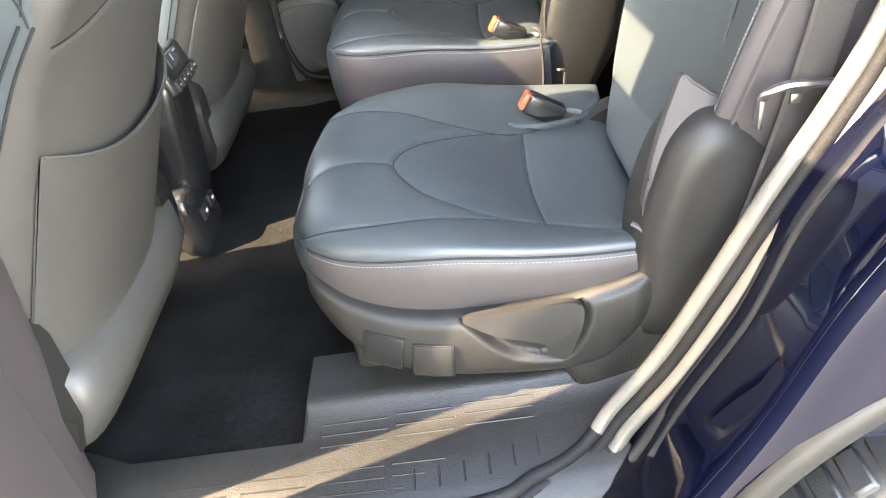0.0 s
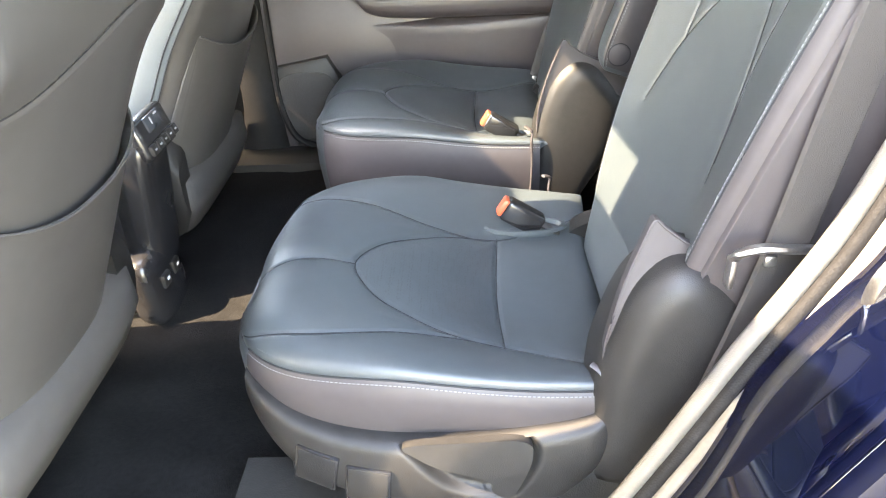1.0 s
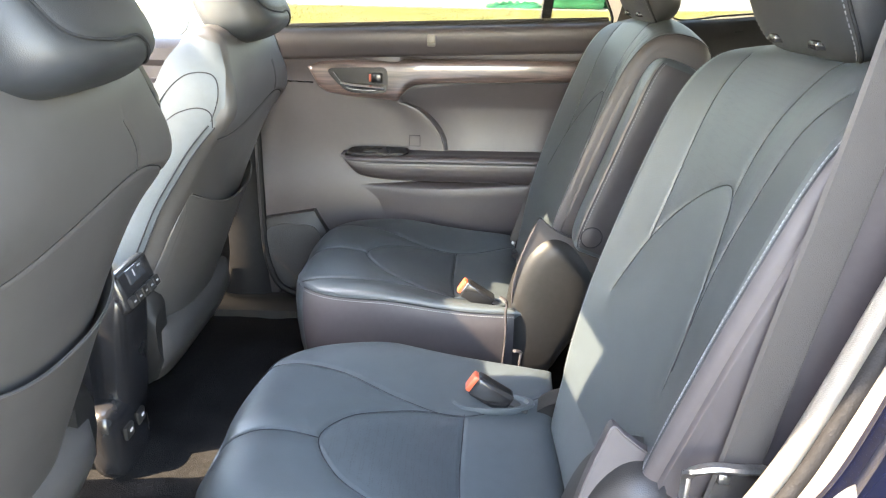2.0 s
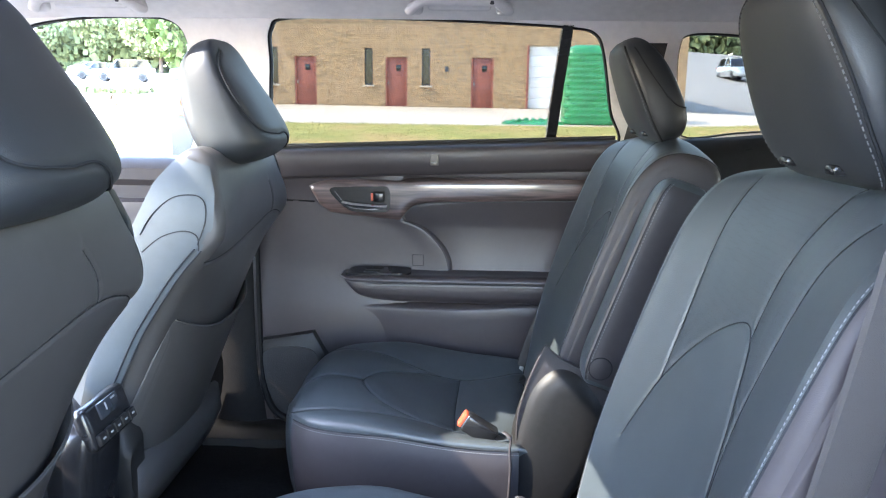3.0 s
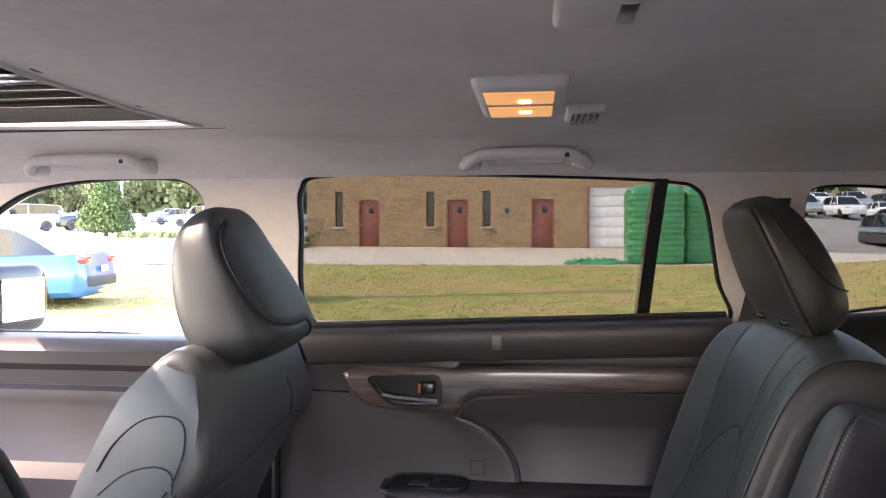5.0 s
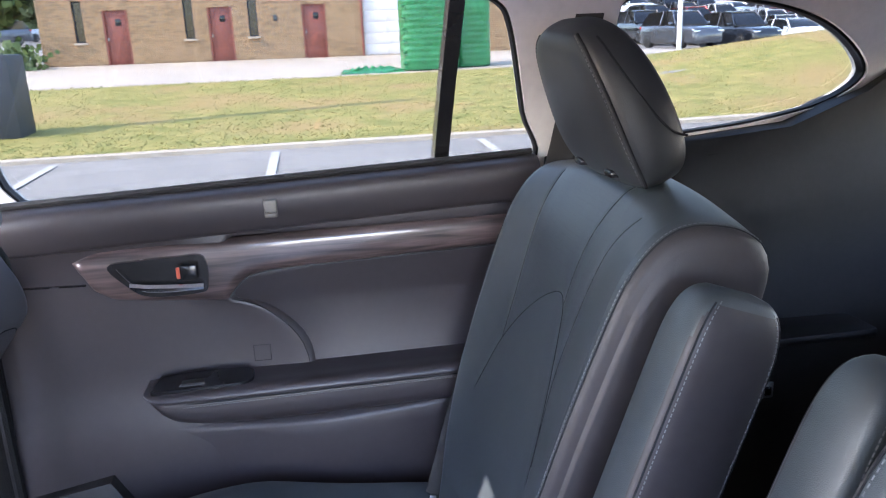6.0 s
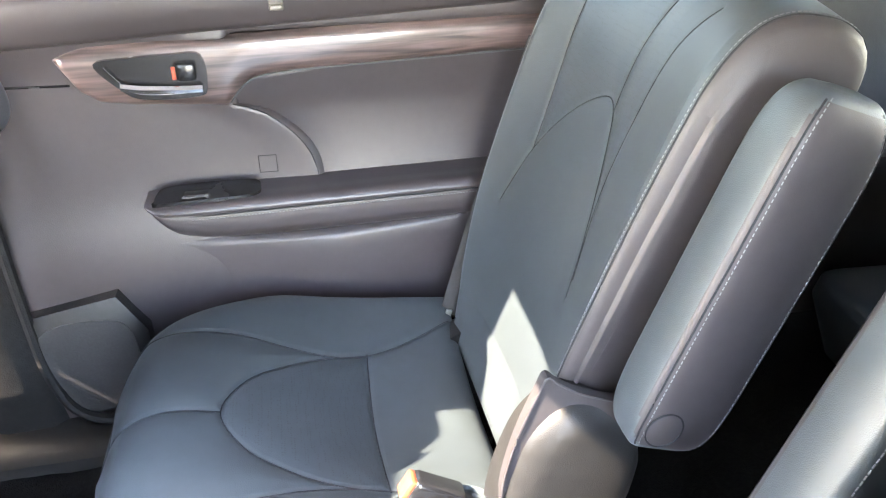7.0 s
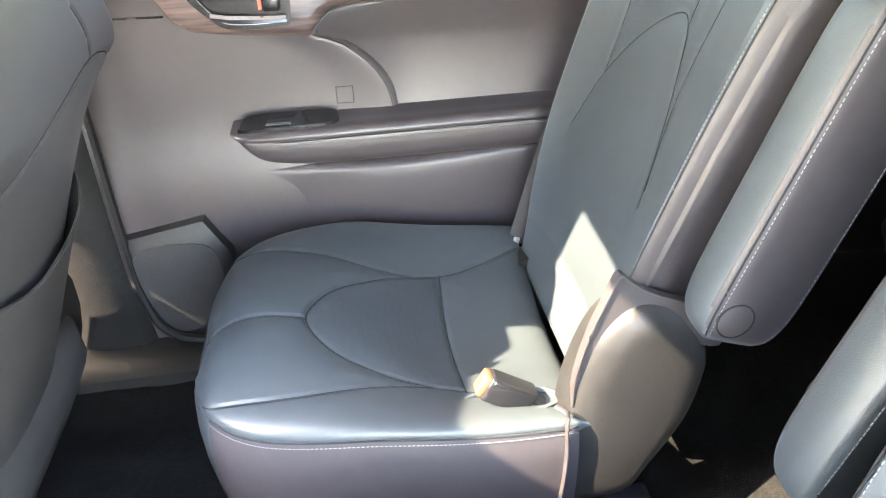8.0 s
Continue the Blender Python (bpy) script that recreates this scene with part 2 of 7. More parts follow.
def plate(outline, put, thick, holes=(), bevel=0.0):
    """A flat sheet with that outline and holes, given in two numbers, laid into space by put(a, b, depth)."""
    bm = bmesh.new()
    edges = []
    for loop in (outline, *holes):
        vs = [bm.verts.new((p[0], p[1], 0)) for p in loop]
        edges += [bm.edges.new((vs[i], vs[(i + 1) % len(vs)])) for i in range(len(vs))]
    bmesh.ops.triangle_fill(bm, use_beauty=True, use_dissolve=False, edges=edges, normal=(0, 0, 1))
    bm.verts.index_update()
    flat = [(v.co.x, v.co.y) for v in bm.verts]
    tris = [tuple(v.index for v in f.verts) for f in bm.faces]
    rim = [(e.verts[0].index, e.verts[1].index) for e in bm.edges if len(e.link_faces) == 1]
    bm.free()
    n = len(flat)
    verts = [put(a, b, 0) for a, b in flat] + [put(a, b, thick) for a, b in flat]
    faces = tris + [tuple(i + n for i in reversed(t)) for t in tris] + [(a, b, b + n, a + n) for a, b in rim]
    return verts, faces


def near_line(Y, S, lines):
    """Distance of every (Y, S) to the nearest of some lines."""
    best = np.full(Y.shape, 9.0)
    for line in lines:
        L = np.array([(p[0], p[1]) for p in line])
        for (ay, as_), (by, bs) in zip(L[:-1], L[1:]):
            dy, ds = by - ay, bs - as_
            t = np.clip(((Y - ay) * dy + (S - as_) * ds) / (dy * dy + ds * ds + 1e-12), 0, 1)
            best = np.minimum(best, np.hypot(Y - ay - t * dy, S - as_ - t * ds))
    return best


class Pad:
    """A stuffed pad: width 2*a(s), front depth bf(s), back depth bb(s), s from 0 to length; soft edges; seams pressed into its front."""

    def __init__(self, length, a, bf, bb, put, ne=4.0, nend=4.0, bulge=None, bend=None, seams=(), w=0.006, d=0.005, pillow=0.0):
        self.pillow = pillow
        self.length, self.a, self.bf, self.bb, self.put = length, a, bf, bb, put
        self.ne, self.nend, self.bulge, self.bend, self.seams, self.w, self.d = ne, nend, bulge, bend, seams, w, d

    def end(self, s):
        q = min(1, abs(2 * s / self.length - 1))
        return max(0.0, 1 - q ** (self.nend * 3)) ** (1 / self.nend)

    def depth(self, c, s, front=True):
        e = self.end(s)
        return (self.bf(s) if front else -self.bb(s)) * e * max(0.0, 1 - abs(c) ** self.ne) ** (1 / self.ne)

    def half(self, s):
        """The half width at s, drawn in towards the ends."""
        return self.a(s) * (0.25 + 0.75 * self.end(s))

    def on(self, y, s, off=0.0):
        """The place on the front at (y, s)."""
        h = self.half(s) + 1e-9
        y = max(-h, min(h, y))
        c = y / h
        dp = self.depth(c, s) + off
        dp += self.bulge(y, s) * (1 - abs(c) ** 8) if self.bulge else 0
        dp += self.bend(y, s) if self.bend else 0
        return Vector(self.put(y, dp, s))

    def geo(self, nv=90, nf=90, nb=20):
        ss = [0.3 * self.length * (1 - math.cos(math.pi * i / nv)) + 0.4 * self.length * i / nv for i in range(nv + 1)]
        ring_y = [-(0.55 * math.cos(math.pi * k / nf) + 0.45 * (1 - 2 * k / nf)) for k in range(nf + 1)]
        ring_b = [-(0.55 * math.cos(math.pi * k / nb) + 0.45 * (1 - 2 * k / nb)) for k in range(nb + 1)]
        Y = np.array([[c * self.half(s) for c in ring_y] for s in ss])
        S = np.array([[s] * (nf + 1) for s in ss])
        G = np.zeros(Y.shape)
        if self.seams:
            D = near_line(Y, S, self.seams)
            G = self.d * np.exp(-(D / self.w) ** 2) + self.pillow * np.exp(-(D / 0.026) ** 2)
        rings = []
        for i, s in enumerate(ss):
            ring = []
            for k, c in enumerate(ring_y):
                y = Y[i][k]
                dp = self.depth(c, s) - G[i][k] * (1 if abs(c) < 0.98 else 0)
                dp += self.bulge(y, s) * (1 - abs(c) ** 8) if self.bulge else 0
                dp += self.bend(y, s) if self.bend else 0
                ring.append(self.put(y, dp, s))
            for c in reversed(ring_b[1:-1]):
                y = c * self.half(s)
                dp = self.depth(c, s, False) + (self.bend(y, s) if self.bend else 0)
                ring.append(self.put(y, dp, s))
            rings.append(ring)
        return loft(rings)


class Cushion(Pad):
    """A pad whose plan is rounded at its front by the width table alone."""

    def half(self, s):
        return self.a(s)


class Slab:
    """A padded slab: a closed side profile of (s, d) carried across a width, with rounded sides, a dished front and pressed seams."""

    def __init__(self, loop, half, r, dish, crown, put, seams=(), w=0.0034, d=0.0026, pillow=0.0, swell=0.0):
        self.pillow, self.swell = pillow, swell
        P = [(p.x, p.y) for p in spline([(a, b, 0) for a, b in loop], 14, True)]
        self.P, self.half, self.r, self.dish, self.crown, self.put, self.seams, self.w, self.d = P, half, r, dish, crown, put, seams, w, d
        self.v = [0.0]
        for a, b in zip(P, P[1:] + P[:1]):
            self.v.append(self.v[-1] + math.hypot(b[0] - a[0], b[1] - a[1]))
        self.length = self.v.pop()

    def at(self, v):
        """Place, outward normal and half width of the profile at v."""
        vs = self.v + [self.length]
        ss, ds = [p[0] for p in self.P] + [self.P[0][0]], [p[1] for p in self.P] + [self.P[0][1]]
        q = [v % self.length, (v - 0.006) % self.length, (v + 0.006) % self.length]
        s, d = np.interp(q, vs, ss), np.interp(q, vs, ds)
        tl = math.hypot(s[2] - s[1], d[2] - d[1]) + 1e-9
        return float(s[0]), float(d[0]), float(-(d[2] - d[1]) / tl), float((s[2] - s[1]) / tl), self.half(float(s[0]))

    def lay(self, c, spot, off=0.0):
        s, d, ns, nd, h = spot
        y = c * h
        t = max(0.0, (abs(y) - h + self.r) / self.r)
        inset = self.r * (1 - math.sqrt(max(0.0, 1 - min(1, t) ** 2))) + self.dish(y, s) * max(0.0, nd) ** 2 - off
        k = min(1.0, max(0.0, (s - 0.48) / 0.14))
        return Vector(self.put(y, d - nd * inset, s - ns * inset + self.crown(y) * k * k * (3 - 2 * k)))

    def place(self, c, v, off=0.0):
        return self.lay(c, self.at(v), off)

    def on(self, y, v, off=0.0):
        s = float(np.interp(v, self.v + [self.length], [p[0] for p in self.P] + [self.P[0][0]]))
        h = self.half(s)
        return self.place(max(-1, min(1, y / h)), v, off)

    def geo(self, ny=190, nv=330, front=0.74):
        vs = [front * i / (nv - 50) for i in range(nv - 50)] + [front + (self.length - front) * i / 50 for i in range(50)]
        cs = [math.sin(math.pi / 2 * (-1 + 2 * i / ny)) * 0.35 + 0.65 * (-1 + 2 * i / ny) for i in range(ny + 1)]
        spots = [self.at(v) for v in vs]
        Y = np.array([[c * q[4] for q in spots] for c in cs])
        V = np.array([vs for c in cs])
        G = np.zeros(Y.shape)
        if self.seams:
            D = near_line(Y, V, self.seams)
            G = self.d * np.exp(-(D / self.w) ** 2) + self.pillow * np.exp(-(D / 0.024) ** 2)
        rings = [[self.lay(c, spots[j], -G[i][j] if v < front else 0.0) for j, v in enumerate(vs)] for i, c in enumerate(cs)]
        if not self.swell:
            return loft(rings)
        # the sides swell a little between their edges
        top = max(q[0] for q in spots)
        mid = [float(np.mean([q[1] for q in spots if abs(q[0] - t) < 0.06] or [0.0])) for t in np.linspace(0, top, 12)]
        for k, at in ((-1, 0), (1, len(rings) - 1)):
            edge = rings[at]
            extra = []
            for f, out in [(f, self.swell * math.sin(f * math.pi / 2)) for f in (0.04, 0.1, 0.18, 0.28, 0.4, 0.55, 0.72, 0.9)]:
                row = []
                for p, q in zip(edge, spots):
                    sc = min(max(q[0], 0.07), top - 0.07)
                    c = Vector(self.put(k * self.half(sc), float(np.interp(sc, np.linspace(0, top, 12), mid)), sc))
                    row.append(p.lerp(c, f) + Vector((0, k * out, 0)))
                extra.append(row)
            rings = list(reversed(extra)) + rings if k < 0 else rings + extra
        return loft(rings)


def stitches(pts, gap=0.0056, r=0.0007):
    """A row of thread stitches along a line of points."""
    geos, walk_len, P = [], 0.0, [Vector(p) for p in pts]
    nxt = 0.0
    for a, b in zip(P[:-1], P[1:]):
        L = (b - a).length
        if L < 1e-7:
            continue
        while nxt < walk_len + L:
            t = (nxt - walk_len) / L
            p = a.lerp(b, t)
            d = (b - a) / L
            geos.append(tube([p, p + d * gap * 0.62], r, 4))
            nxt += gap
        walk_len += L
    return join(*geos)


def lerp_table(tab):
    xs, ys = [p[0] for p in tab], [p[1] for p in tab]
    return lambda x: float(np.interp(x, xs, ys))


def smooth_table(tab, n=10):
    P = spline([(a, b, 0) for a, b in tab], n)
    xs, ys = [p.x for p in P], [p.y for p in P]
    return lambda x: float(np.interp(x, xs, ys))


# ---- the car's shell ----
def side_y(z):
    """The slope of the side windows."""
    return 0.817 - 0.363 * (z - 1.337)


def on_side(x, z, depth):
    return (x, side_y(z) + depth, z)


REAR_WIN = spline([(-0.492, 1.33), (-0.497, 1.56), (-0.487, 1.63), (-0.445, 1.655), (-0.25, 1.658), (0.10, 1.648), (0.27, 1.638), (0.325, 1.625), (0.352, 1.58), (0.385, 1.44), (0.408, 1.345), (0.2, 1.334), (-0.2, 1.318)], 6, True)
FRONT_WIN = spline([(-0.765, 1.30), (-0.72, 1.45), (-0.700, 1.585), (-0.735, 1.645), (-0.85, 1.655), (-1.0, 1.648), (-1.13, 1.622), (-1.28, 1.54), (-1.45, 1.42), (-1.55, 1.31), (-1.3, 1.298), (-1.0, 1.298)], 6, True)
QUARTER_WIN = spline([(0.575, 1.372), (0.545, 1.48), (0.532, 1.59), (0.56, 1.625), (0.7, 1.622), (0.85, 1.602), (0.97, 1.555), (1.05, 1.48), (0.99, 1.425), (0.86, 1.395), (0.72, 1.38)], 6, True)
W2 = lambda pts: [(p.x, p.y) for p in pts]

wall_far = thing("wall_far", (0, 0.8, 0.5), "light grey plastic pillar trim with window openings", "wall", kind="structure")
part("pillar_trim", plate([(-1.62, 1.26), (-1.62, 1.33), (-1.42, 1.52), (-1.2, 1.66), (-1.0, 1.715), (1.9, 1.715), (1.9, 1.335), (0.5, 1.335), (0.42, 1.30), (-0.45, 1.28), (-0.6, 1.26)], on_side, 0.045, [W2(REAR_WIN), W2(FRONT_WIN), W2(QUARTER_WIN)]), PILLAR, wall_far)


def window(name, outline, label, pane_mat=PANE):
    w = thing(name, (0, side_y(1.4) + 0.03, 1.3), label, "window", kind="structure")
    pane = part("pane", plate(W2(outline), lambda a, b, d: on_side(a, b, 0.03 + d), 0.004), pane_mat, w)
    pane.visible_shadow = False
    ring = [Vector(on_side(p.x, p.y, 0.012)) for p in outline]
    part("window_frame", tube(ring, 0.0045, 6, closed=True), RUBBER, w, "black rubber window seal")
    mid = sum((Vector((p.x, p.y)) for p in outline), Vector((0, 0))) / len(outline)
    band = []
    for i, p in enumerate(outline):
        d = outline[(i + 1) % len(outline)] - outline[i - 1]
        n = Vector((-d.y, d.x)).normalized()
        n = n if n.dot(mid - Vector((p.x, p.y))) > 0 else -n
        band.append([on_side(p.x + n.x * o, p.y + n.y * o, deep) for o, deep in ((-0.001, 0.006), (0.004, 0.008), (0.004, 0.028), (-0.001, 0.028))])
    part("reveal", loft(band, closed=True), MATTE, w, "black rubber reveal round the glass")
    return w


rear_window = window("window_1", REAR_WIN, "tinted rear door window with a black divider bar", PRIVACY)
part("divider_bar", loft([[Vector(on_side(x0 + dx, z, d)) for dx, d in ((-0.013, 0.0), (0.013, 0.0), (0.013, 0.04), (-0.013, 0.04))] for x0, z in ((0.232, 1.325), (0.237, 1.4), (0.244, 1.5), (0.256, 1.642))]), BLACK, rear_window, "black divider bar")
window("window_2", FRONT_WIN, "clear front door window")
window("window_3", QUARTER_WIN, "tinted rear quarter window behind the doors", PRIVACY)

# headliner with the sunroof opening
HX0, HX1, HY0, HY1 = -0.87, -0.495, -0.50, 0.262


def liner_z(x, y):
    ramp = lambda v: (lambda q: q * q * (3 - 2 * q))(min(1.0, max(0.0, v)))
    z = 1.713 - 0.041 * abs(y / 0.66) ** 7
    if x < -0.9:
        z -= 0.10 * (-(x + 0.9)) ** 2
    z -= 0.10 * max(0.0, x - 0.6) ** 2
    # the middle hangs lower, with a rolled edge above the doors; lowest behind the sunroof
    mid = 1 - ramp((abs(y) - 0.44 - 0.05 * math.sin(2.6 * x + 0.6)) / 0.085)
    z -= 0.013 * mid * (1 - ramp((x - 0.08) / 0.2))
    z -= 0.014 * math.exp(-((x + 0.50) / 0.34) ** 2) * (1 - ramp((abs(y) - 0.05) / 0.42))
    # a hollow behind the lamp, then the lower rear part round the air ducts
    z += 0.010 * math.exp(-((x - 0.22 - 0.25 * max(0.0, 0.30 - abs(y))) / 0.10) ** 2) * mid
    z -= 0.022 * ramp((x - 0.30) / 0.30) * (1 - ramp((abs(y) - 0.50) / 0.12))
    return z


xs = sorted(set([HX0, HX1, HX0 - 0.1] + [-1.45 + 0.05 * i for i in range(67)]))
ys = sorted(set([HY0, HY1, HY0 - 0.04, HY1 + 0.02] + [-0.66 + 0.04 * i for i in range(35) if -0.66 + 0.04 * i < 0.705]))


def roof_sheet(z_of, lift, grow=0.0):
    vs, fs, n = [], [], len(ys)
    for x in xs:
        for y in ys:
            vs.append((x, y, z_of(x, y) + lift))
    for i in range(len(xs) - 1):
        for j in range(n - 1):
            cx, cy = (xs[i] + xs[i + 1]) / 2, (ys[j] + ys[j + 1]) / 2
            if not (HX0 - grow < cx < HX1 and HY0 - 0.4 * grow < cy < HY1 + 0.2 * grow):
                fs.append((i * n + j, i * n + j + 1, (i + 1) * n + j + 1, (i + 1) * n + j))
    return vs, fs


ceiling = solo("ceiling", roof_sheet(liner_z, 0.0), HEADLINER, "light grey woven fabric headliner with a sunroof opening", "ceiling", "structure")
edge = [(HX0, HY0), (HX1, HY0), (HX1, HY1), (HX0, HY1)]
sunroof = thing("sunroof", ((HX0 + HX1) / 2, 0, 1.72), "open sunroof with a dark frame and louvred shade", "sunroof", kind="structure")
for (ax_, ay_), (bx_, by_) in zip(edge, edge[1:] + edge[:1]):
    pts = [Vector((ax_ + (bx_ - ax_) * t, ay_ + (by_ - ay_) * t, 0)) for t in (0, 0.25, 0.5, 0.75, 1)]
    pts = [Vector((p.x, p.y, liner_z(p.x, p.y))) for p in pts]
    part("frame_lip", tube(pts, 0.0045, 8), PILLAR, sunroof)
    out = Vector(((ax_ + bx_) / 2 - (HX0 + HX1) / 2, (ay_ + by_) / 2 - (HY0 + HY1) / 2, 0)).normalized() * 0.012
    part("frame_wall", loft([[p + out, p + out + Vector((0, 0, 0.03)), p + out * 1.4 + Vector((0, 0, 0.03)), p + out * 1.4] for p in pts]), SILLPL, sunroof)
for k in range(5):
    part("louvre", rbox(-0.70, HY1 + 0.038 - 0.002 * k, 1.705 + 0.013 * k, 0.44, 0.008, 0.006, 0.002, 1), SILLPL, sunroof)
part("side_wall", rbox(-0.70, HY1 + 0.045, 1.732, 0.46, 0.006, 0.075, 0.002, 1), SILLPL, sunroof)
part("rail", rbox(-0.685, 0.268, liner_z(-0.6, 0.268) + 0.004, 0.36, 0.006, 0.010, 0.002), STEEL, sunroof, "bright aluminium rail")
roof_glass = part("pane", rbox(-0.685, -0.12, 1.772, 0.50, 0.86, 0.005, 0.002, 1), glass("roof_glass", (0.90, 0.92, 0.92)), sunroof, "tinted glass roof panel")
solo("roof_panel", join(roof_sheet(lambda x, y: 1.715 - 0.05 * abs(y / 0.66) ** 3, 0.075, 0.1), tube([(x, -0.70, liner_z(x, -0.66) + 0.012) for x in (-1.3, -0.8, -0.4, 0, 0.4, 0.9, 1.4, 1.85)], 0.045, 10, flat=0.6), tube([(x, -0.80, liner_z(x, -0.66) - 0.008) for x in (-1.3, -0.8, -0.4, 0, 0.4, 0.9, 1.4, 1.85)], 0.06, 10, flat=0.4)), PAINT, "navy painted roof skin with a rolled edge over the door opening", "roof", "structure")
solo("roof_rail", join(tube([(x, -0.715, 1.625) for x in (-0.62, -0.2, 0.2, 0.45)], 0.016, 10), rbox(-0.08, -0.69, 1.66, 1.2, 0.06, 0.06, 0.02, 2)), PAINT, "navy painted rail over the open door", "roof rail", "structure")
SEAL_LINE = spline([(-0.62, -0.69, 1.46), (-0.60, -0.665, 1.55), (-0.53, -0.655, 1.597), (0.0, -0.655, 1.605), (0.25, -0.656, 1.598), (0.345, -0.675, 1.555), (0.395, -0.69, 1.42), (0.385, -0.70, 1.30), (0.355, -0.70, 1.19), (0.312, -0.70, 1.06), (0.280, -0.70, 0.99), (0.235, -0.70, 0.905), (0.180, -0.70, 0.79), (0.122, -0.70, 0.68), (0.062, -0.699, 0.594), (0.034, -0.710, 0.558), (-0.003, -0.730, 0.543), (-0.054, -0.750, 0.539), (-0.109, -0.774, 0.537), (-0.3, -0.79, 0.535), (-0.8, -0.795, 0.535)], 8)
sealing = thing("door_seal_upper", (0.3, -0.7, 0.9), "pale grey flocked weatherstrip round the open door", "weatherstrip", kind="structure")


def along_opening(line, off, dy):
    """The line moved outwards from the door opening, in its own plane."""
    out = []
    for i, p in enumerate(line):
        d = line[min(i + 1, len(line) - 1)] - line[max(i - 1, 0)]
        n = Vector((-d.z, 0, d.x)).normalized()
        out.append(p + n * off + Vector((0, dy, 0)))
    return out


for name, off, dy, r, soil, label in (("inner_roll", 0.003, 0.0, 0.0105, SEAL, ""), ("channel", 0.016, -0.011, 0.0090, MATTE, "dark channel of the weatherstrip"), ("outer_roll", 0.027, -0.022, 0.0100, SEAL, "")):
    line = along_opening(SEAL_LINE, off, dy)
    turn = next(i for i, p in enumerate(SEAL_LINE) if p.z < 0.566)
    part(name, tube(line[:turn + 1], r, 10, up=(0, 1, 0)), soil, sealing, label)
    part("lower_roll", tube(line[turn:], r * 0.97, 10, up=(0, 1, 0)), MATTE, sealing, "scuffed dark weatherstrip along the sill")

# floor and sill
def floor_z(x, y):
    z = 0.525 + 0.006 * noise.noise((x * 9, y * 9, 0.3)) + 0.003 * noise.noise((x * 40, y * 40, 1))
    if abs(y - 0.01) < 0.14:
        z += 0.02 * math.cos((y - 0.01) / 0.14 * math.pi / 2)
    if x > 0.42:
        z += 0.10 * min(1, (x - 0.42) / 0.12)
    return z


fx, fy = [-1.7 + 0.03 * i for i in range(121)], [-0.655 + 0.03 * i for i in range(48)]
solo("floor", ([(x, y, floor_z(x, y)) for x in fx for y in fy], [(i * 48 + j, (i + 1) * 48 + j, (i + 1) * 48 + j + 1, i * 48 + j + 1) for i in range(120) for j in range(47)]), CARPET, "black cut-pile carpet over the cabin floor", "floor", "structure")

sill = thing("door_sill", (-0.2, -0.69, 0.53), "black grained plastic sill with ribbed scuff plate", "door sill", kind="structure")
SILL = [(-0.50, 0.50), (-0.50, 0.574), (-0.585, 0.576), (-0.598, 0.574), (-0.607, 0.568), (-0.614, 0.558), (-0.66, 0.551), (-0.70, 0.545), (-0.745, 0.535), (-0.775, 0.522), (-0.786, 0.50), (-0.786, 0.42)]
rings = []
for x in [-0.85, -0.70, -0.62, -0.5, -0.4, -0.368, -0.362, -0.355, -0.3, -0.2, -0.1, -0.05, 0.0, 0.03, 0.06, 0.09, 0.12]:
    lift = 0.03 * max(0.0, (x + 0.05) / 0.17) ** 2
    edge = -0.655 + 0.5 * max(0.0, -0.63 - x)
    rings.append([(x, y if x > -0.365 or y < edge else edge + 0.01 * (y - edge), (z if x > -0.365 else min(z, 0.551)) + lift) for y, z in SILL])
part("sill_trim", loft(rings), SILLPL, sill, smooth=50)
sill_z = lerp_table([(-0.80, 0.49), (-0.775, 0.522), (-0.745, 0.535), (-0.70, 0.545), (-0.66, 0.551), (-0.614, 0.558)])
for i in range(3):
    for x0, x1, y0 in ((-0.34, -0.245, -0.630), (-0.232, -0.150, -0.626), (-0.133, -0.035, -0.622)):
        part("rib", tube([(x0, y0 - 0.018 * i, sill_z(y0 - 0.018 * i)), (x1, y0 - 0.018 * i, sill_z(y0 - 0.018 * i))], 0.0014, 6), SILLPL, sill)
    for x0, x1 in ((-0.56, -0.47), (-0.45, -0.36), (-0.345, -0.25), (-0.238, -0.225 + 0.03 * (2 - i))):
        part("rib", tube([(x0, -0.705 - 0.017 * i, sill_z(-0.705 - 0.017 * i)), (x1, -0.706 - 0.017 * i, sill_z(-0.706 - 0.017 * i))], 0.0014, 6), SILLPL, sill)
for i in range(7):
    x0, y0 = -0.209 + 0.0343 * i, -0.746 + 0.040 * (i / 6) ** 2
    part("notch", tube([(x0, y0 + 0.029, sill_z(y0 + 0.029)), (x0, y0, sill_z(y0))], 0.0016, 6), MATTE, sill)
part("kick_panel", rbox(0.10, -0.60, 0.60, 0.16, 0.05, 0.16, 0.02, 3, Euler((0, radians(-25), 0)).to_matrix().to_4x4()), SILLPL, sill)

# the body outside the rear door opening: jamb and quarter panel
body = thing("quarter_panel", (0.4, -0.85, 0.3), "navy metallic quarter panel beside the open rear door", "car body", kind="structure")
CURVE = spline([(-0.62, 0.42), (-0.2, 0.42), (-0.04, 0.44), (0.05, 0.52), (0.125, 0.645), (0.19, 0.765), (0.243, 0.895), (0.292, 0.985), (0.332, 1.06), (0.378, 1.21), (0.408, 1.31), (0.412, 1.42), (0.367, 1.56), (0.30, 1.63)], 8)


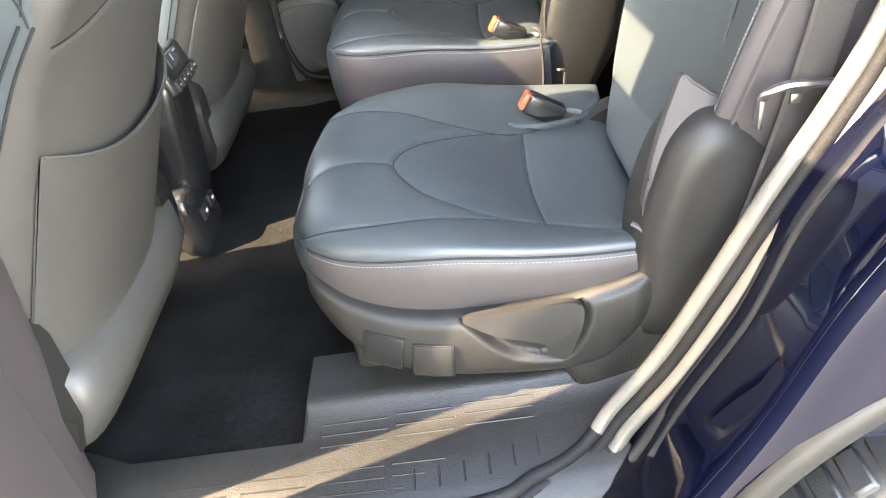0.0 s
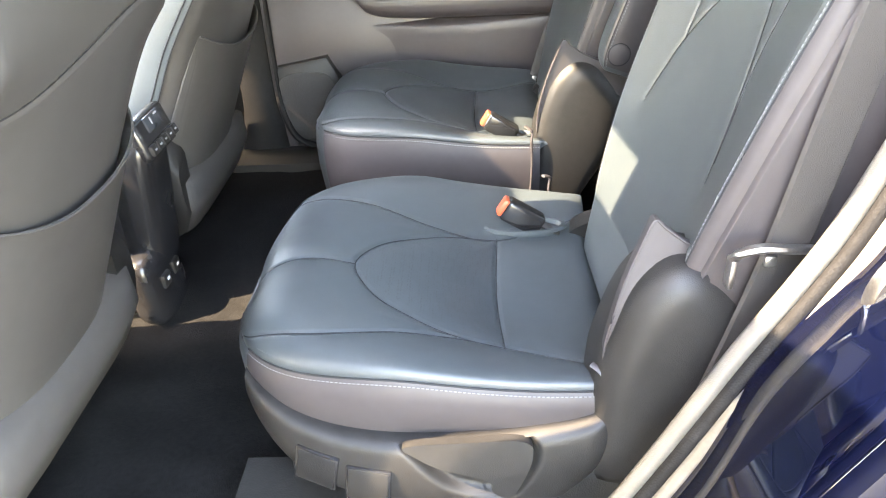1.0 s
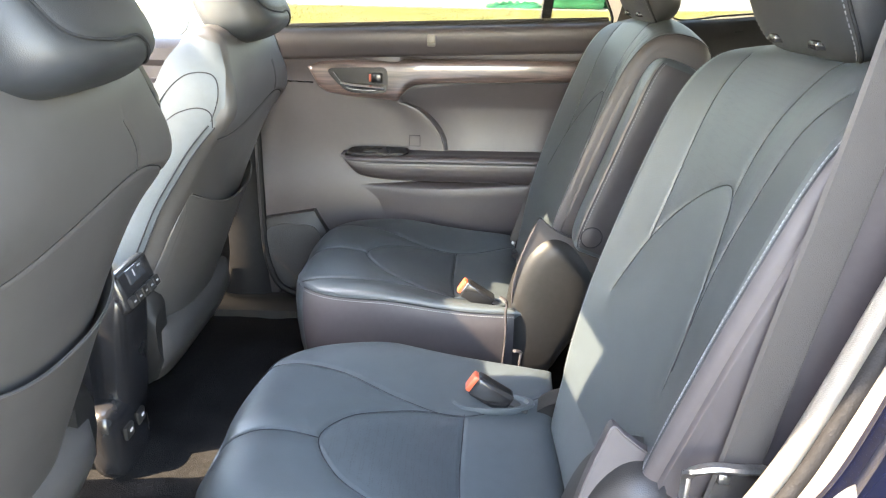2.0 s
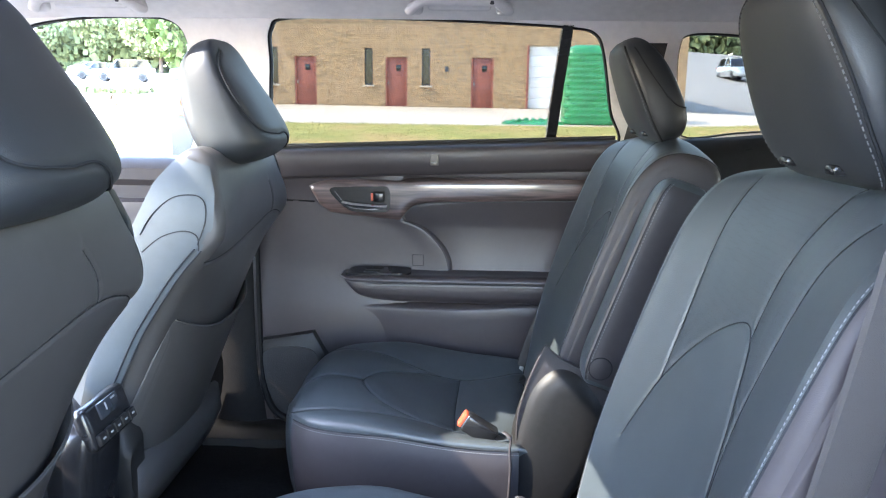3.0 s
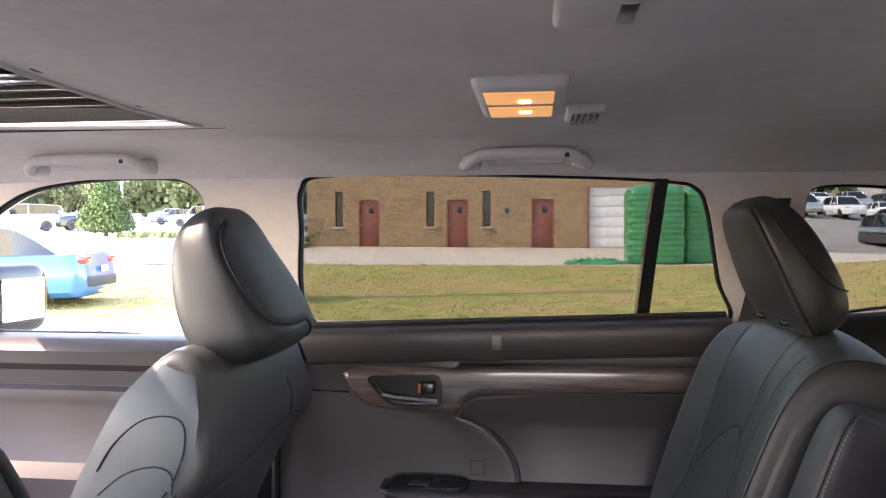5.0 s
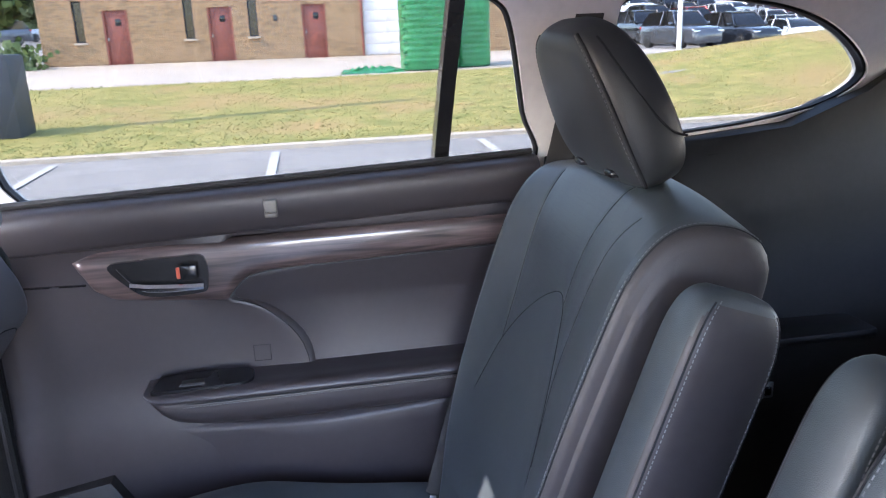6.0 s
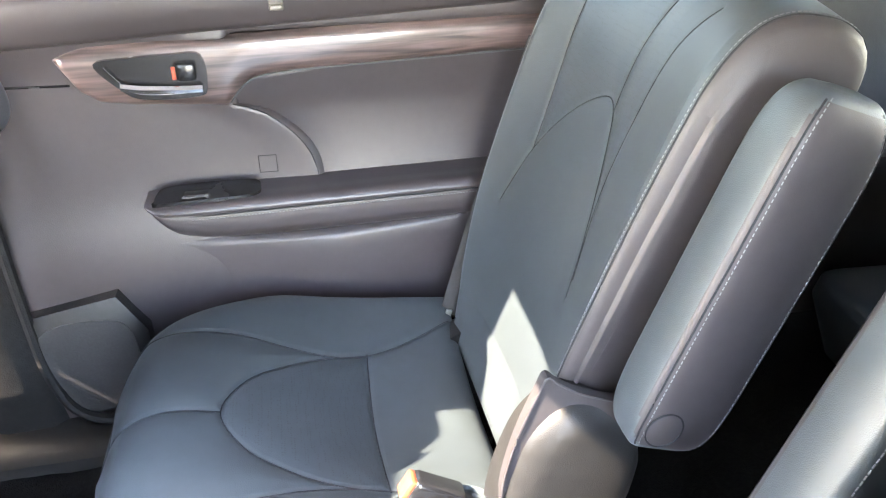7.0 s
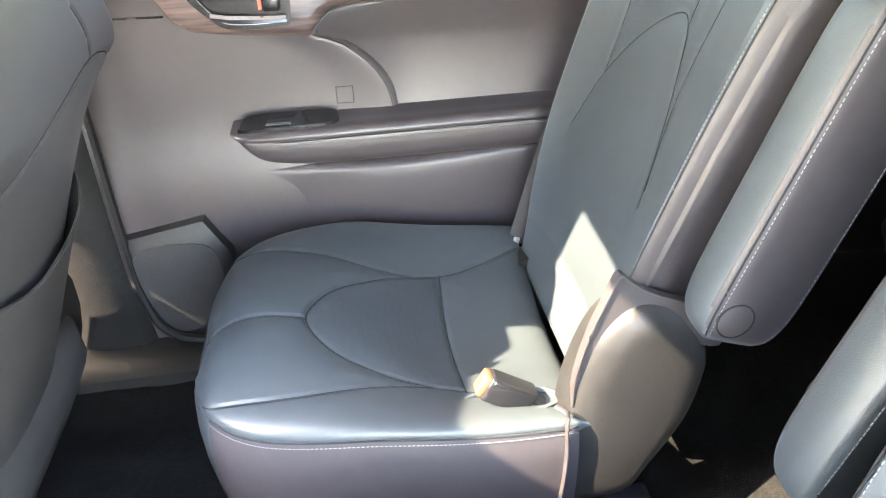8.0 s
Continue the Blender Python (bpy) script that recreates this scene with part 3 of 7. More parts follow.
JAMB = [(0.000, -0.700), (0.004, -0.712), (0.006, -0.735), (-0.008, -0.765), (-0.018, -0.80), (-0.028, -0.84), (-0.038, -0.88), (-0.043, -0.905), (-0.040, -0.922), (-0.026, -0.932), (0.0, -0.938), (0.03, -0.941), (0.06, -0.942), (0.09, -0.942), (0.13, -0.941), (0.2, -0.94), (0.5, -0.94), (1.2, -0.93)]
ARCH_X, ARCH_Z, ARCH_R = 0.545, 0.452, 0.470
rings = []
for i, p in enumerate(CURVE):
    d = (CURVE[min(i + 1, len(CURVE) - 1)] - CURVE[max(i - 1, 0)]).normalized()
    nx, nz = d.y, -d.x
    row = []
    for o, y in JAMB:
        z = p.y + nz * min(o, 0.14)
        x = p.x + nx * min(o, 0.14) + (max(0, o - 0.14) if p.y > 0.75 else 0)
        y2 = y + (0.363 * max(0, z - 1.15) * 0.9 if z > 1.15 else 0) * (1 if y < -0.75 else 0.3)
        r = math.hypot(x - ARCH_X, z - ARCH_Z)
        if y < -0.90 and r < ARCH_R and o > -0.03:
            x, z = ARCH_X + (x - ARCH_X) * ARCH_R / r, ARCH_Z + (z - ARCH_Z) * ARCH_R / r
        row.append((x, y2, max(z, 0.22)))
    rings.append(row)
n_j = len(JAMB)
part("jamb", ([q for r in rings for q in r], [(i * n_j + j, i * n_j + j + 1, (i + 1) * n_j + j + 1, (i + 1) * n_j + j) for i in range(len(rings) - 1) for j in range(n_j - 1)]), PAINT, body, smooth=60)
arch_pts = [(ARCH_X + ARCH_R * math.cos(a), -0.935, ARCH_Z + ARCH_R * math.sin(a)) for a in [math.pi * (0.86 - 0.90 * k / 40) for k in range(41)]]
part("arch_lip", tube(arch_pts, 0.017, 10, up=(0, 1, 0), flat=0.7), PLASTIC, body, "black plastic wheel arch lip")
part("arch_liner", ([(x, y, z) for x, _, z in arch_pts[9:] for y in (-0.93, -0.74)], [(2 * i, 2 * i + 1, 2 * i + 3, 2 * i + 2) for i in range(31)]), RUBBER, body)

part("rocker_panel", loft([[(x, y, z) for y, z in ((-0.790, 0.30), (-0.790, 0.515), (-0.815, 0.508), (-0.86, 0.475), (-0.90, 0.435), (-0.93, 0.38), (-0.935, 0.32), (-0.91, 0.28))] for x in (-0.9, -0.6, -0.3, -0.12, -0.02)]), PAINT, body, "navy painted rocker below the door opening", smooth=50)

# striker on the jamb
def oval(cx, cz, rx, rz, lean, rows):
    c, sn = math.cos(lean), math.sin(lean)
    rings = []
    for g, y in rows:
        rings.append([(cx + (rx * g * math.cos(t)) * c + rz * g * math.sin(t) * sn, y, cz - (rx * g * math.cos(t)) * sn + rz * g * math.sin(t) * c) for t in [2 * math.pi * k / 24 for k in range(24)]])
    return loft(rings)


strk = part("striker_plate", oval(0.318, 1.042, 0.016, 0.036, 0.45, ((1.0, -0.775), (1.0, -0.786), (0.9, -0.790), (0.55, -0.790))), STEEL, body, "bright steel striker plate")
part("striker_loop", tube(spline([(0.327, -0.785, 1.062), (0.329, -0.818, 1.066), (0.322, -0.826, 1.050), (0.315, -0.815, 1.036), (0.312, -0.785, 1.032)], 6), 0.0065, 10), STEEL, strk)
part("bolt", oval(0.306, 1.016, 0.011, 0.011, 0, ((1.0, -0.786), (1.0, -0.796), (0.8, -0.799), (0.45, -0.799), (0.4, -0.794))), STEEL, strk)

# rear wheel under the arch
wheel = thing("wheel", (0.52, -0.86, 0.36), "black tyre under the wheel arch", "wheel")
tr_ = []
for k in range(64):
    a = 2 * math.pi * k / 64
    tr_.append([(0.52 + r * math.cos(a), y, 0.40 + r * math.sin(a)) for r, y in ((0.24, -0.93), (0.31, -0.945), (0.355, -0.925), (0.37, -0.89), (0.372, -0.80), (0.365, -0.73), (0.32, -0.70), (0.24, -0.70))])
part("tyre", loft(tr_, closed=True), RUBBER, wheel)
for k in range(64):
    a = 2 * math.pi * (k + 0.5) / 64
    for y0, y1 in ((-0.925, -0.875), (-0.865, -0.81), (-0.80, -0.75)):
        part("tread_block", rbox(0.52 + 0.372 * math.cos(a), (y0 + y1) / 2, 0.40 + 0.372 * math.sin(a), 0.026, y1 - y0, 0.014, 0.003, 1, Euler((0, math.pi / 2 - a, 0)).to_matrix().to_4x4()), RUBBER, wheel)
part("rim", loft([[(0.52 + r * math.cos(2 * math.pi * k / 32), y, 0.40 + r * math.sin(2 * math.pi * k / 32)) for k in range(32)] for r, y in ((0.24, -0.72), (0.24, -0.92), (0.225, -0.93), (0.20, -0.90), (0.05, -0.88))]), STEEL, wheel)

# near pillar between the doors and the lower trims
solo("b_pillar_near", loft([[(x + lean, y, z) for x, y in ((-0.76, -0.66), (-0.70, -0.645), (-0.62, -0.66), (-0.605, -0.70), (-0.622, -0.756), (-0.66, -0.772), (-0.76, -0.772))] for z, lean in ((0.40, -0.06), (0.60, -0.05), (0.75, -0.03), (1.0, 0.0), (1.3, 0.03), (1.62, 0.07))]), SOFT, "dark grey plastic pillar trim beside the front seat", "pillar", "structure")


# the open rear door, swung out on its hinges
hinge = Matrix.Translation((-0.70, -0.825, 0)) @ Matrix.Rotation(radians(-72), 4, "Z") @ Matrix.Translation((0.61, 0.94, 0))
odoor = thing("door_3", (-0.70, -0.825, 0.4), "open navy rear door swung out on its hinges", "door", kind="structure")
OUT = [(-0.61, 0.36), (-0.06, 0.36), (0.05, 0.50), (0.19, 0.76), (0.30, 0.98), (0.38, 1.20), (0.41, 1.31), (0.41, 1.42), (0.36, 1.58), (0.30, 1.67), (-0.53, 1.69), (-0.61, 1.32)]
door_y = lambda b: -0.94 + 0.363 * max(0.0, b - 1.25)
part("door_skin", plate(OUT, lambda a, b, d: tuple(hinge @ Vector((a, door_y(b) + d, b))), 0.06, [W2(REAR_WIN)]), PAINT, odoor)
part("door_panel", plate([(a, min(b, 1.30)) for a, b in OUT[:6]] + [(0.40, 1.29), (-0.57, 1.28)], lambda a, b, d: tuple(hinge @ Vector((a * 0.96, door_y(b) + 0.062 + d, b))), 0.06), SOFT, odoor)
op = part("pane", plate(W2(REAR_WIN), lambda a, b, d: tuple(hinge @ Vector((a, door_y(b) + 0.03 + d, b))), 0.004), PRIVACY, odoor)

# ---- far rear door ----
door = thing("door_1", (-0.05, 0.80, 0.55), "closed rear door with dark grey soft trim and wood inlay", "door", kind="structure")


ARC = lerp_table([(0.985, -0.030), (0.992, -0.031), (1.015, -0.034), (1.037, -0.040), (1.057, -0.050), (1.075, -0.063), (1.092, -0.079), (1.108, -0.097), (1.12, -0.114), (1.130, -0.137), (1.137, -0.163)])
TIP = lerp_table([(1.137, -0.163), (1.15, -0.156), (1.163, -0.146), (1.175, -0.133), (1.183, -0.117), (1.188, -0.085), (1.190, -0.05), (1.194, 0.10), (1.198, 0.25)])


def door_surface(x, z):
    """Distance of the door's inner skin from the centre line."""
    y = 0.800
    y -= 0.020 * math.exp(-((z - 1.27) / 0.05) ** 2)
    if 0.985 < z < 1.25:
        step = 1 / (1 + math.exp(-(x - ARC(z) - 0.016) / 0.0035))
        y += 0.040 * step - 0.006 * math.exp(-((x - ARC(z)) / 0.06) ** 2)
    y -= 0.030 * (1 / (1 + math.exp((z - 0.94) / 0.03)))
    return y


nx_, nz_ = 171, 137
gx, gz = [-0.566 + 0.0060 * i for i in range(nx_)], [0.52 + 0.00588 * i for i in range(nz_)]
dv = [(x, door_surface(x, z), z) for x in gx for z in gz]
part("door_panel", (dv, [(i * nz_ + j, i * nz_ + j + 1, (i + 1) * nz_ + j + 1, (i + 1) * nz_ + j) for i in range(nx_ - 1) for j in range(nz_ - 1)]), SOFT, door, smooth=80)
# padded insert between the wood and the armrest, bounded by the arc
rows = []
for i in range(31):
    z = 0.985 + 0.213 * i / 30
    a0_ = ARC(z) if z < 1.137 else TIP(z)
    y0_ = 0.7945 + 0.011 * math.sin(math.pi * min(1, max(0, (z - 0.985) / 0.215))) - 0.010 * max(0.0, (z - 1.12) / 0.078)
    rows.append([(a0_ + (0.42 - a0_) * u + 0.0008 * e, y0_ + 0.001 + e * 0.003, z) for u, e in ((0, 4), (0.0, 1.2), (0.004, 0.3), (0.012, 0), (0.2, 0), (0.4, 0), (0.6, 0), (0.8, 0), (1, 0))])
part("door_insert", ([p for r in rows for p in r], [(i * 9 + j, (i + 1) * 9 + j, (i + 1) * 9 + j + 1, i * 9 + j + 1) for i in range(30) for j in range(8)]), SOFT, door, "padded leather insert", smooth=80)
part("insert_edge", tube([(ARC(z) - 0.001, door_surface(ARC(z), z) - 0.001, z) for z in [0.988 + 0.148 * i / 24 for i in range(25)]], 0.0010, 6), PIPING, door)
part("panel_groove", tube([(-0.54, 0.798, 1.188), (-0.48, 0.797, 1.186), (-0.40, 0.796, 1.184)], 0.002, 6), BLACK, door)
# padded belt line under the window
BELT = [(p.x, p.y) for p in spline([(0.0, -0.068, 0), (-0.018, -0.062, 0), (-0.026, -0.050, 0), (-0.033, -0.028, 0), (-0.034, -0.006, 0), (-0.026, 0.008, 0), (0.0, 0.015, 0), (0.04, 0.016, 0)], 4)] + [(0.045, -0.068)]
part("belt_pad", loft([[(x, 0.79 + o, 1.312 + 0.034 * (x + 0.47) / 0.87 + h) for o, h in BELT] for x in [-0.545 + 0.05 * i for i in range(20)]]), SOFT, door, "dark grey padded belt line")
part("window_slot", tube([(x, 0.795, 1.333 + 0.034 * (x + 0.47) / 0.87) for x in (-0.53, -0.2, 0.1, 0.40)], 0.006, 6), RUBBER, door)
# wood inlay, pointed at its front
up = smooth_table([(-0.412, 1.228), (-0.38, 1.240), (-0.33, 1.246), (-0.1, 1.252), (0.2, 1.256), (0.42, 1.258)])
lo = lerp_table([(-0.412, 1.226), (-0.398, 1.205), (-0.383, 1.176), (-0.357, 1.158), (-0.31, 1.151), (-0.26, 1.147), (-0.20, 1.142), (-0.165, 1.138), (-0.146, 1.162), (-0.133, 1.174), (-0.117, 1.182), (-0.085, 1.187), (-0.05, 1.189), (0.10, 1.193), (0.42, 1.201)])
rings = []
for i in range(140):
    x = -0.412 + 0.832 * i / 139
    a, b = up(x), lo(x)
    h = (a - b) / 2
    rings.append([(x, 0.786 - min(0.014, h) * math.sqrt(max(0, 1 - c ** 4)) * (1 if k < 9 else -0.4), (a + b) / 2 + h * c) for k, c in enumerate([-1, -0.9, -0.7, -0.4, 0, 0.4, 0.7, 0.9, 1, 0.5, -0.5])])
part("wood_inlay", loft(rings), WOOD, door, "glossy dark brown wood inlay")
part("inlay_edge", tube([(x, 0.784, lo(x) - 0.001) for x in [-0.160 + 0.012 * i for i in range(48)]], 0.0017, 6), SEAM, door)
# inner handle in its dish
dish = part("handle_bezel", plate(W2(spline([(-0.352, 1.222), (-0.30, 1.228), (-0.24, 1.23), (-0.195, 1.226), (-0.192, 1.175), (-0.21, 1.162), (-0.29, 1.163), (-0.325, 1.185)], 5, True)), lambda a, b, d: (a, 0.7640 + d, b), 0.016, [W2(spline([(-0.338, 1.217), (-0.28, 1.222), (-0.203, 1.220), (-0.202, 1.180), (-0.22, 1.170), (-0.29, 1.172), (-0.315, 1.188)], 5, True))]), BLACK, door)
part("dish", plate(W2(spline([(-0.338, 1.217), (-0.28, 1.222), (-0.203, 1.220), (-0.202, 1.180), (-0.22, 1.170), (-0.29, 1.172), (-0.315, 1.188)], 5, True)), lambda a, b, d: (a, 0.7690 + d, b), 0.004), BLACK, dish)
part("door_handle", loft([[(x, 0.758 - dy, z + dz) for dy, dz in ((0, -0.006), (0.006, -0.004), (0.007, 0.001), (0.002, 0.006), (-0.003, 0.005))] for x, z in ((-0.318, 1.186), (-0.29, 1.181), (-0.25, 1.178), (-0.215, 1.176), (-0.198, 1.176))]), CHROME, door, "chrome lever")
part("bezel_rim", tube([(p.x, 0.7635, p.y) for p in spline([(-0.338, 1.217), (-0.315, 1.188), (-0.29, 1.172), (-0.22, 1.170), (-0.202, 1.180)], 6)], 0.0013, 6, up=(0, 1, 0)), CHROME, dish)
part("lock_tab", rbox(-0.220, 0.760, 1.203, 0.030, 0.012, 0.028, 0.005, 2), BLACK, door)
part("lock_mark", rbox(-0.237, 0.753, 1.204, 0.006, 0.004, 0.020, 0.001, 1), RED, door, "red lock mark")
# arm rest: a padded beam with a rolled edge, a broad top and the switch plate let into it
ARM = [(p.x, p.y) for p in spline([(0.80, 0.006, 0), (0.760, 0.004, 0), (0.728, 0.006, 0), (0.714, 0.003, 0), (0.7075, -0.006, 0), (0.7085, -0.013, 0), (0.7075, -0.020, 0), (0.7075, -0.036, 0), (0.713, -0.054, 0), (0.732, -0.070, 0), (0.80, -0.078, 0)], 4)]
rings = []
for i in range(64):
    u = (i / 63) ** 1.5
    x = -0.320 + 0.762 * u
    e = 1 - math.exp(-u * 75)
    f = 1 - math.exp(-u * 12)
    rings.append([(x + 0.030 * max(0.0, -dz / 0.07) * (1 - f), 0.80 - (0.80 - y) * (0.74 + 0.26 * e), 0.993 + 0.003 * u + dz * (0.55 + 0.45 * f) * (0.7 + 0.3 * e)) for y, dz in ARM])
part("armrest", loft(rings), SOFT, door, "padded armrest with stitched edge", smooth=60)
part("armrest_piping", tube([(-0.295 + 0.73 * i / 30, 0.7085 + 0.004 * math.exp(-i / 1.5), 0.980 + 0.003 * i / 30) for i in range(31)], 0.0016, 6), PIPING, door)
part("stitching", stitches([(-0.285 + 0.715 * i / 30, 0.7068 + 0.003 * math.exp(-i / 1.5), 0.9745 + 0.003 * i / 30) for i in range(31)]), THREAD, door)
sw_o = W2(spline([(-0.302, 0.733), (-0.296, 0.722), (-0.20, 0.722), (-0.155, 0.724), (-0.136, 0.734), (-0.132, 0.752), (-0.140, 0.768), (-0.20, 0.772), (-0.28, 0.770), (-0.300, 0.756)], 5, True))
sw = part("switch_panel", plate(sw_o, lambda a, b, d: (a, b, 0.9965 + 0.006 * (a + 0.30) + 0.45 * max(0.0, b - 0.752) + d), 0.007), BLACK, door, "gloss black window switch panel")
part("window_switch", rbox(-0.235, 0.741, 1.006, 0.040, 0.020, 0.007, 0.003, 2), PLASTIC, sw)
part("switch_rim", rbox(-0.235, 0.741, 1.0035, 0.048, 0.026, 0.006, 0.003, 2), SEAM, sw)
part("cover_cap_groove", tube([(-0.117 + a, door_surface(-0.117 + a, 1.026 + b) - 0.0004, 1.026 + b) for a, b in ((-0.015, -0.015), (0.015, -0.015), (0.015, 0.015), (-0.015, 0.015))], 0.0008, 4, up=(0, 1, 0), closed=True), PIPING, door)
# lower pocket ledge and speaker pod
POCK = [(0.80, 0.004), (0.768, 0.002), (0.742, -0.014), (0.738, -0.022), (0.742, -0.05), (0.750, -0.30), (0.80, -0.30)]
pw = lambda x: (lambda q: q * q * (3 - 2 * q))(min(1.0, max(0.0, (x + 0.30) / 0.36)))
part("map_pocket", loft([[(x, 0.776 - (0.776 - y) * pw(x), 0.905 + 0.028 * (x + 0.18) / 0.39 + dz * (0.6 + 0.4 * pw(x))) for y, dz in POCK] for x in [-0.295 + 0.018 * i for i in range(16)] + [0.0, 0.1, 0.2, 0.3, 0.42]]), SOFT, door, smooth=60)
pod = part("speaker_pod", loft([[(x0, 0.80, z) for x0, z in ((-0.56, 0.80), (-0.40, 0.83), (-0.355, 0.755), (-0.36, 0.60), (-0.52, 0.56))], [(x0, 0.745, z) for x0, z in ((-0.555, 0.80), (-0.402, 0.826), (-0.362, 0.752), (-0.368, 0.61), (-0.515, 0.57))], [(x0, 0.738, z) for x0, z in ((-0.55, 0.79), (-0.408, 0.815), (-0.372, 0.747), (-0.378, 0.62), (-0.51, 0.58))]]), PLASTIC, door)
part("speaker_grille", plate(W2(spline([(-0.54, 0.765), (-0.42, 0.785), (-0.385, 0.74), (-0.40, 0.63), (-0.50, 0.60)], 5, True)), lambda a, b, d: (a, 0.735 + d, b), 0.005), RUBBER, pod, "finely perforated speaker grille")
part("hook", join(rbox(-0.072, 0.748, 1.305, 0.022, 0.008, 0.030, 0.002, 2), rbox(-0.072, 0.742, 1.295, 0.018, 0.008, 0.008, 0.002, 2)), SEAL, door, "small metal shade hook")

solo("outer_skin_far", loft([[(x, y, z) for y, z in ((0.86, 0.28), (0.93, 0.32), (0.955, 0.7), (0.93, 1.1), (0.87, 1.285), (0.85, 1.285), (0.85, 0.28))] for x in (-2.4, -1.0, 0.5, 1.3, 2.1)]), PAINT, "navy outer body side beyond the closed doors", "car body", "structure")
# rear door seal and far pillar, front passenger door
solo("b_pillar_far", loft([[(x + lean, y + 0.0, z) for x, y in ((-0.72, 0.80), (-0.71, 0.765), (-0.66, 0.745), (-0.58, 0.75), (-0.555, 0.775), (-0.56, 0.80))] for z, lean in ((0.50, 0.02), (0.6, 0.01), (0.8, 0.0), (1.0, 0.0), (1.30, 0.0))]), MATTE, "dark grey lower pillar trim with the door seal", "pillar", "structure")
solo("sill_far", loft([[(x, y, z) for y, z in ((0.66, 0.50), (0.665, 0.545), (0.69, 0.56), (0.74, 0.56), (0.80, 0.555), (0.80, 0.50))] for x in (-1.6, -0.8, -0.4, 0.3)]), PLASTIC, "black plastic sill trim below the closed doors", "door sill", "structure")
solo("door_seal_far", tube(spline([(-0.552, 0.752, 1.26), (-0.552, 0.748, 1.0), (-0.550, 0.742, 0.80), (-0.542, 0.738, 0.68), (-0.51, 0.733, 0.60), (-0.44, 0.728, 0.572), (-0.30, 0.725, 0.566), (0.2, 0.725, 0.566)], 8), 0.010, 8), MATTE, "black rubber seal round the closed rear door", "weatherstrip", "structure")
fdoor = thing("door_2", (-1.1, 0.80, 0.55), "front passenger door with dark padded trim", "door", kind="structure")
part("door_panel", loft([[(x, y, z) for y, z in ((0.80, 0.55), (0.76, 0.56), (0.76, 0.90), (0.72, 0.93), (0.715, 0.99), (0.77, 1.01), (0.785, 1.10), (0.775, 1.15), (0.775, 1.175), (0.79, 1.185), (0.785, 1.22), (0.75, 1.24), (0.745, 1.27), (0.77, 1.295), (0.83, 1.30), (0.83, 0.55))] for x in (-1.7, -1.4, -1.1, -0.8, -0.66)]), SOFT, fdoor)
part("trim_strip", rbox(-1.1, 0.775, 1.232, 0.85, 0.01, 0.008, 0.003), CHROME, fdoor, "satin chrome strip")
part("stitching", stitches([(-1.5 + 0.8 * i / 20, 0.776, 1.188) for i in range(21)]), THREAD, fdoor)
mirror = thing("side_mirror", (-1.45, 1.0, 1.33), "navy door mirror with bright glass outside the front window", "mirror")
part("housing", Pad(0.24, lambda s: 0.095, lambda s: 0.03, lambda s: 0.11, lambda y, d, s: (-1.40 + d * 0.9, 0.93 + s, 1.36 + y), ne=2.6, nend=2.2).geo(20, 20, 20), PAINT, mirror)
part("mirror_glass", rbox(-1.372, 1.05, 1.36, 0.008, 0.165, 0.115, 0.035, 4), CHROME, mirror)

# rear side trim, tailgate, dash: dark trims that close the cabin
quarter = thing("wall_far_rear", (1.1, 0.75, 0.6), "black grained plastic side trim beside the third row", "wall", kind="structure")
part("side_trim", loft([[(x, y + dy, z) for y, z in ((0.86, 0.55), (0.72, 0.56), (0.70, 0.80), (0.70, 1.02), (0.735, 1.06), (0.74, 1.22), (0.755, 1.32), (0.785, 1.355 + lift), (0.82, 1.362 + lift), (0.86, 1.36 + lift))] for x, dy, lift in ((0.43, 0.03, 0.0), (0.50, 0.0, 0.0), (0.7, -0.01, 0.012), (0.9, -0.02, 0.03), (1.05, -0.03, 0.09), (1.2, -0.04, 0.2), (1.5, -0.05, 0.25), (1.9, -0.05, 0.25))]), PLASTIC, quarter, smooth=50)
vent = part("vent_cover", plate([(0.727, 1.265), (0.803, 1.265), (0.803, 1.345), (0.727, 1.345)], lambda a, b, d: (a, 0.746 + 0.12 * (b - 1.265) + d, b), 0.012, [[(0.738, 1.277), (0.792, 1.277), (0.792, 1.333), (0.738, 1.333)]]), MATTE, quarter)
part("vent_flap", rbox(0.765, 0.764, 1.305, 0.052, 0.008, 0.054, 0.003, 2), MATTE, vent)
part("cup_tray", rbox(0.85, 0.66, 1.02, 0.3, 0.12, 0.02, 0.008, 2), PLASTIC, quarter)
lat = part("belt_latch", rbox(0.838, 0.686, 0.885, 0.03, 0.012, 0.035, 0.004, 2), STEEL, quarter, "bright seat belt latch tongue")
part("slot", rbox(0.838, 0.678, 0.885, 0.014, 0.006, 0.018, 0.002, 1), BLACK, lat)
near_rear = thing("wall_near_rear", (1.1, -0.75, 0.6), "dark plastic side trim behind the open door", "wall", kind="structure")
part("side_trim", loft([[(x, y, z) for y, z in ((-0.86, 0.55), (-0.71, 0.56), (-0.69, 1.0), (-0.72, 1.3), (-0.76, 1.36), (-0.86, 1.36))] for x in (0.42, 0.6, 1.0, 1.5, 1.9)]), PLASTIC, near_rear)
part("pillar_trim", plate([(0.40, 1.30), (1.9, 1.30), (1.9, 1.70), (0.36, 1.70)], lambda a, b, d: (a, -side_y(b) - d, b), 0.04, [W2(QUARTER_WIN)]), PILLAR, near_rear)
tail = thing("tailgate", (1.9, 0, 0.6), "dark tailgate trim with a rear window", "tailgate", kind="structure")
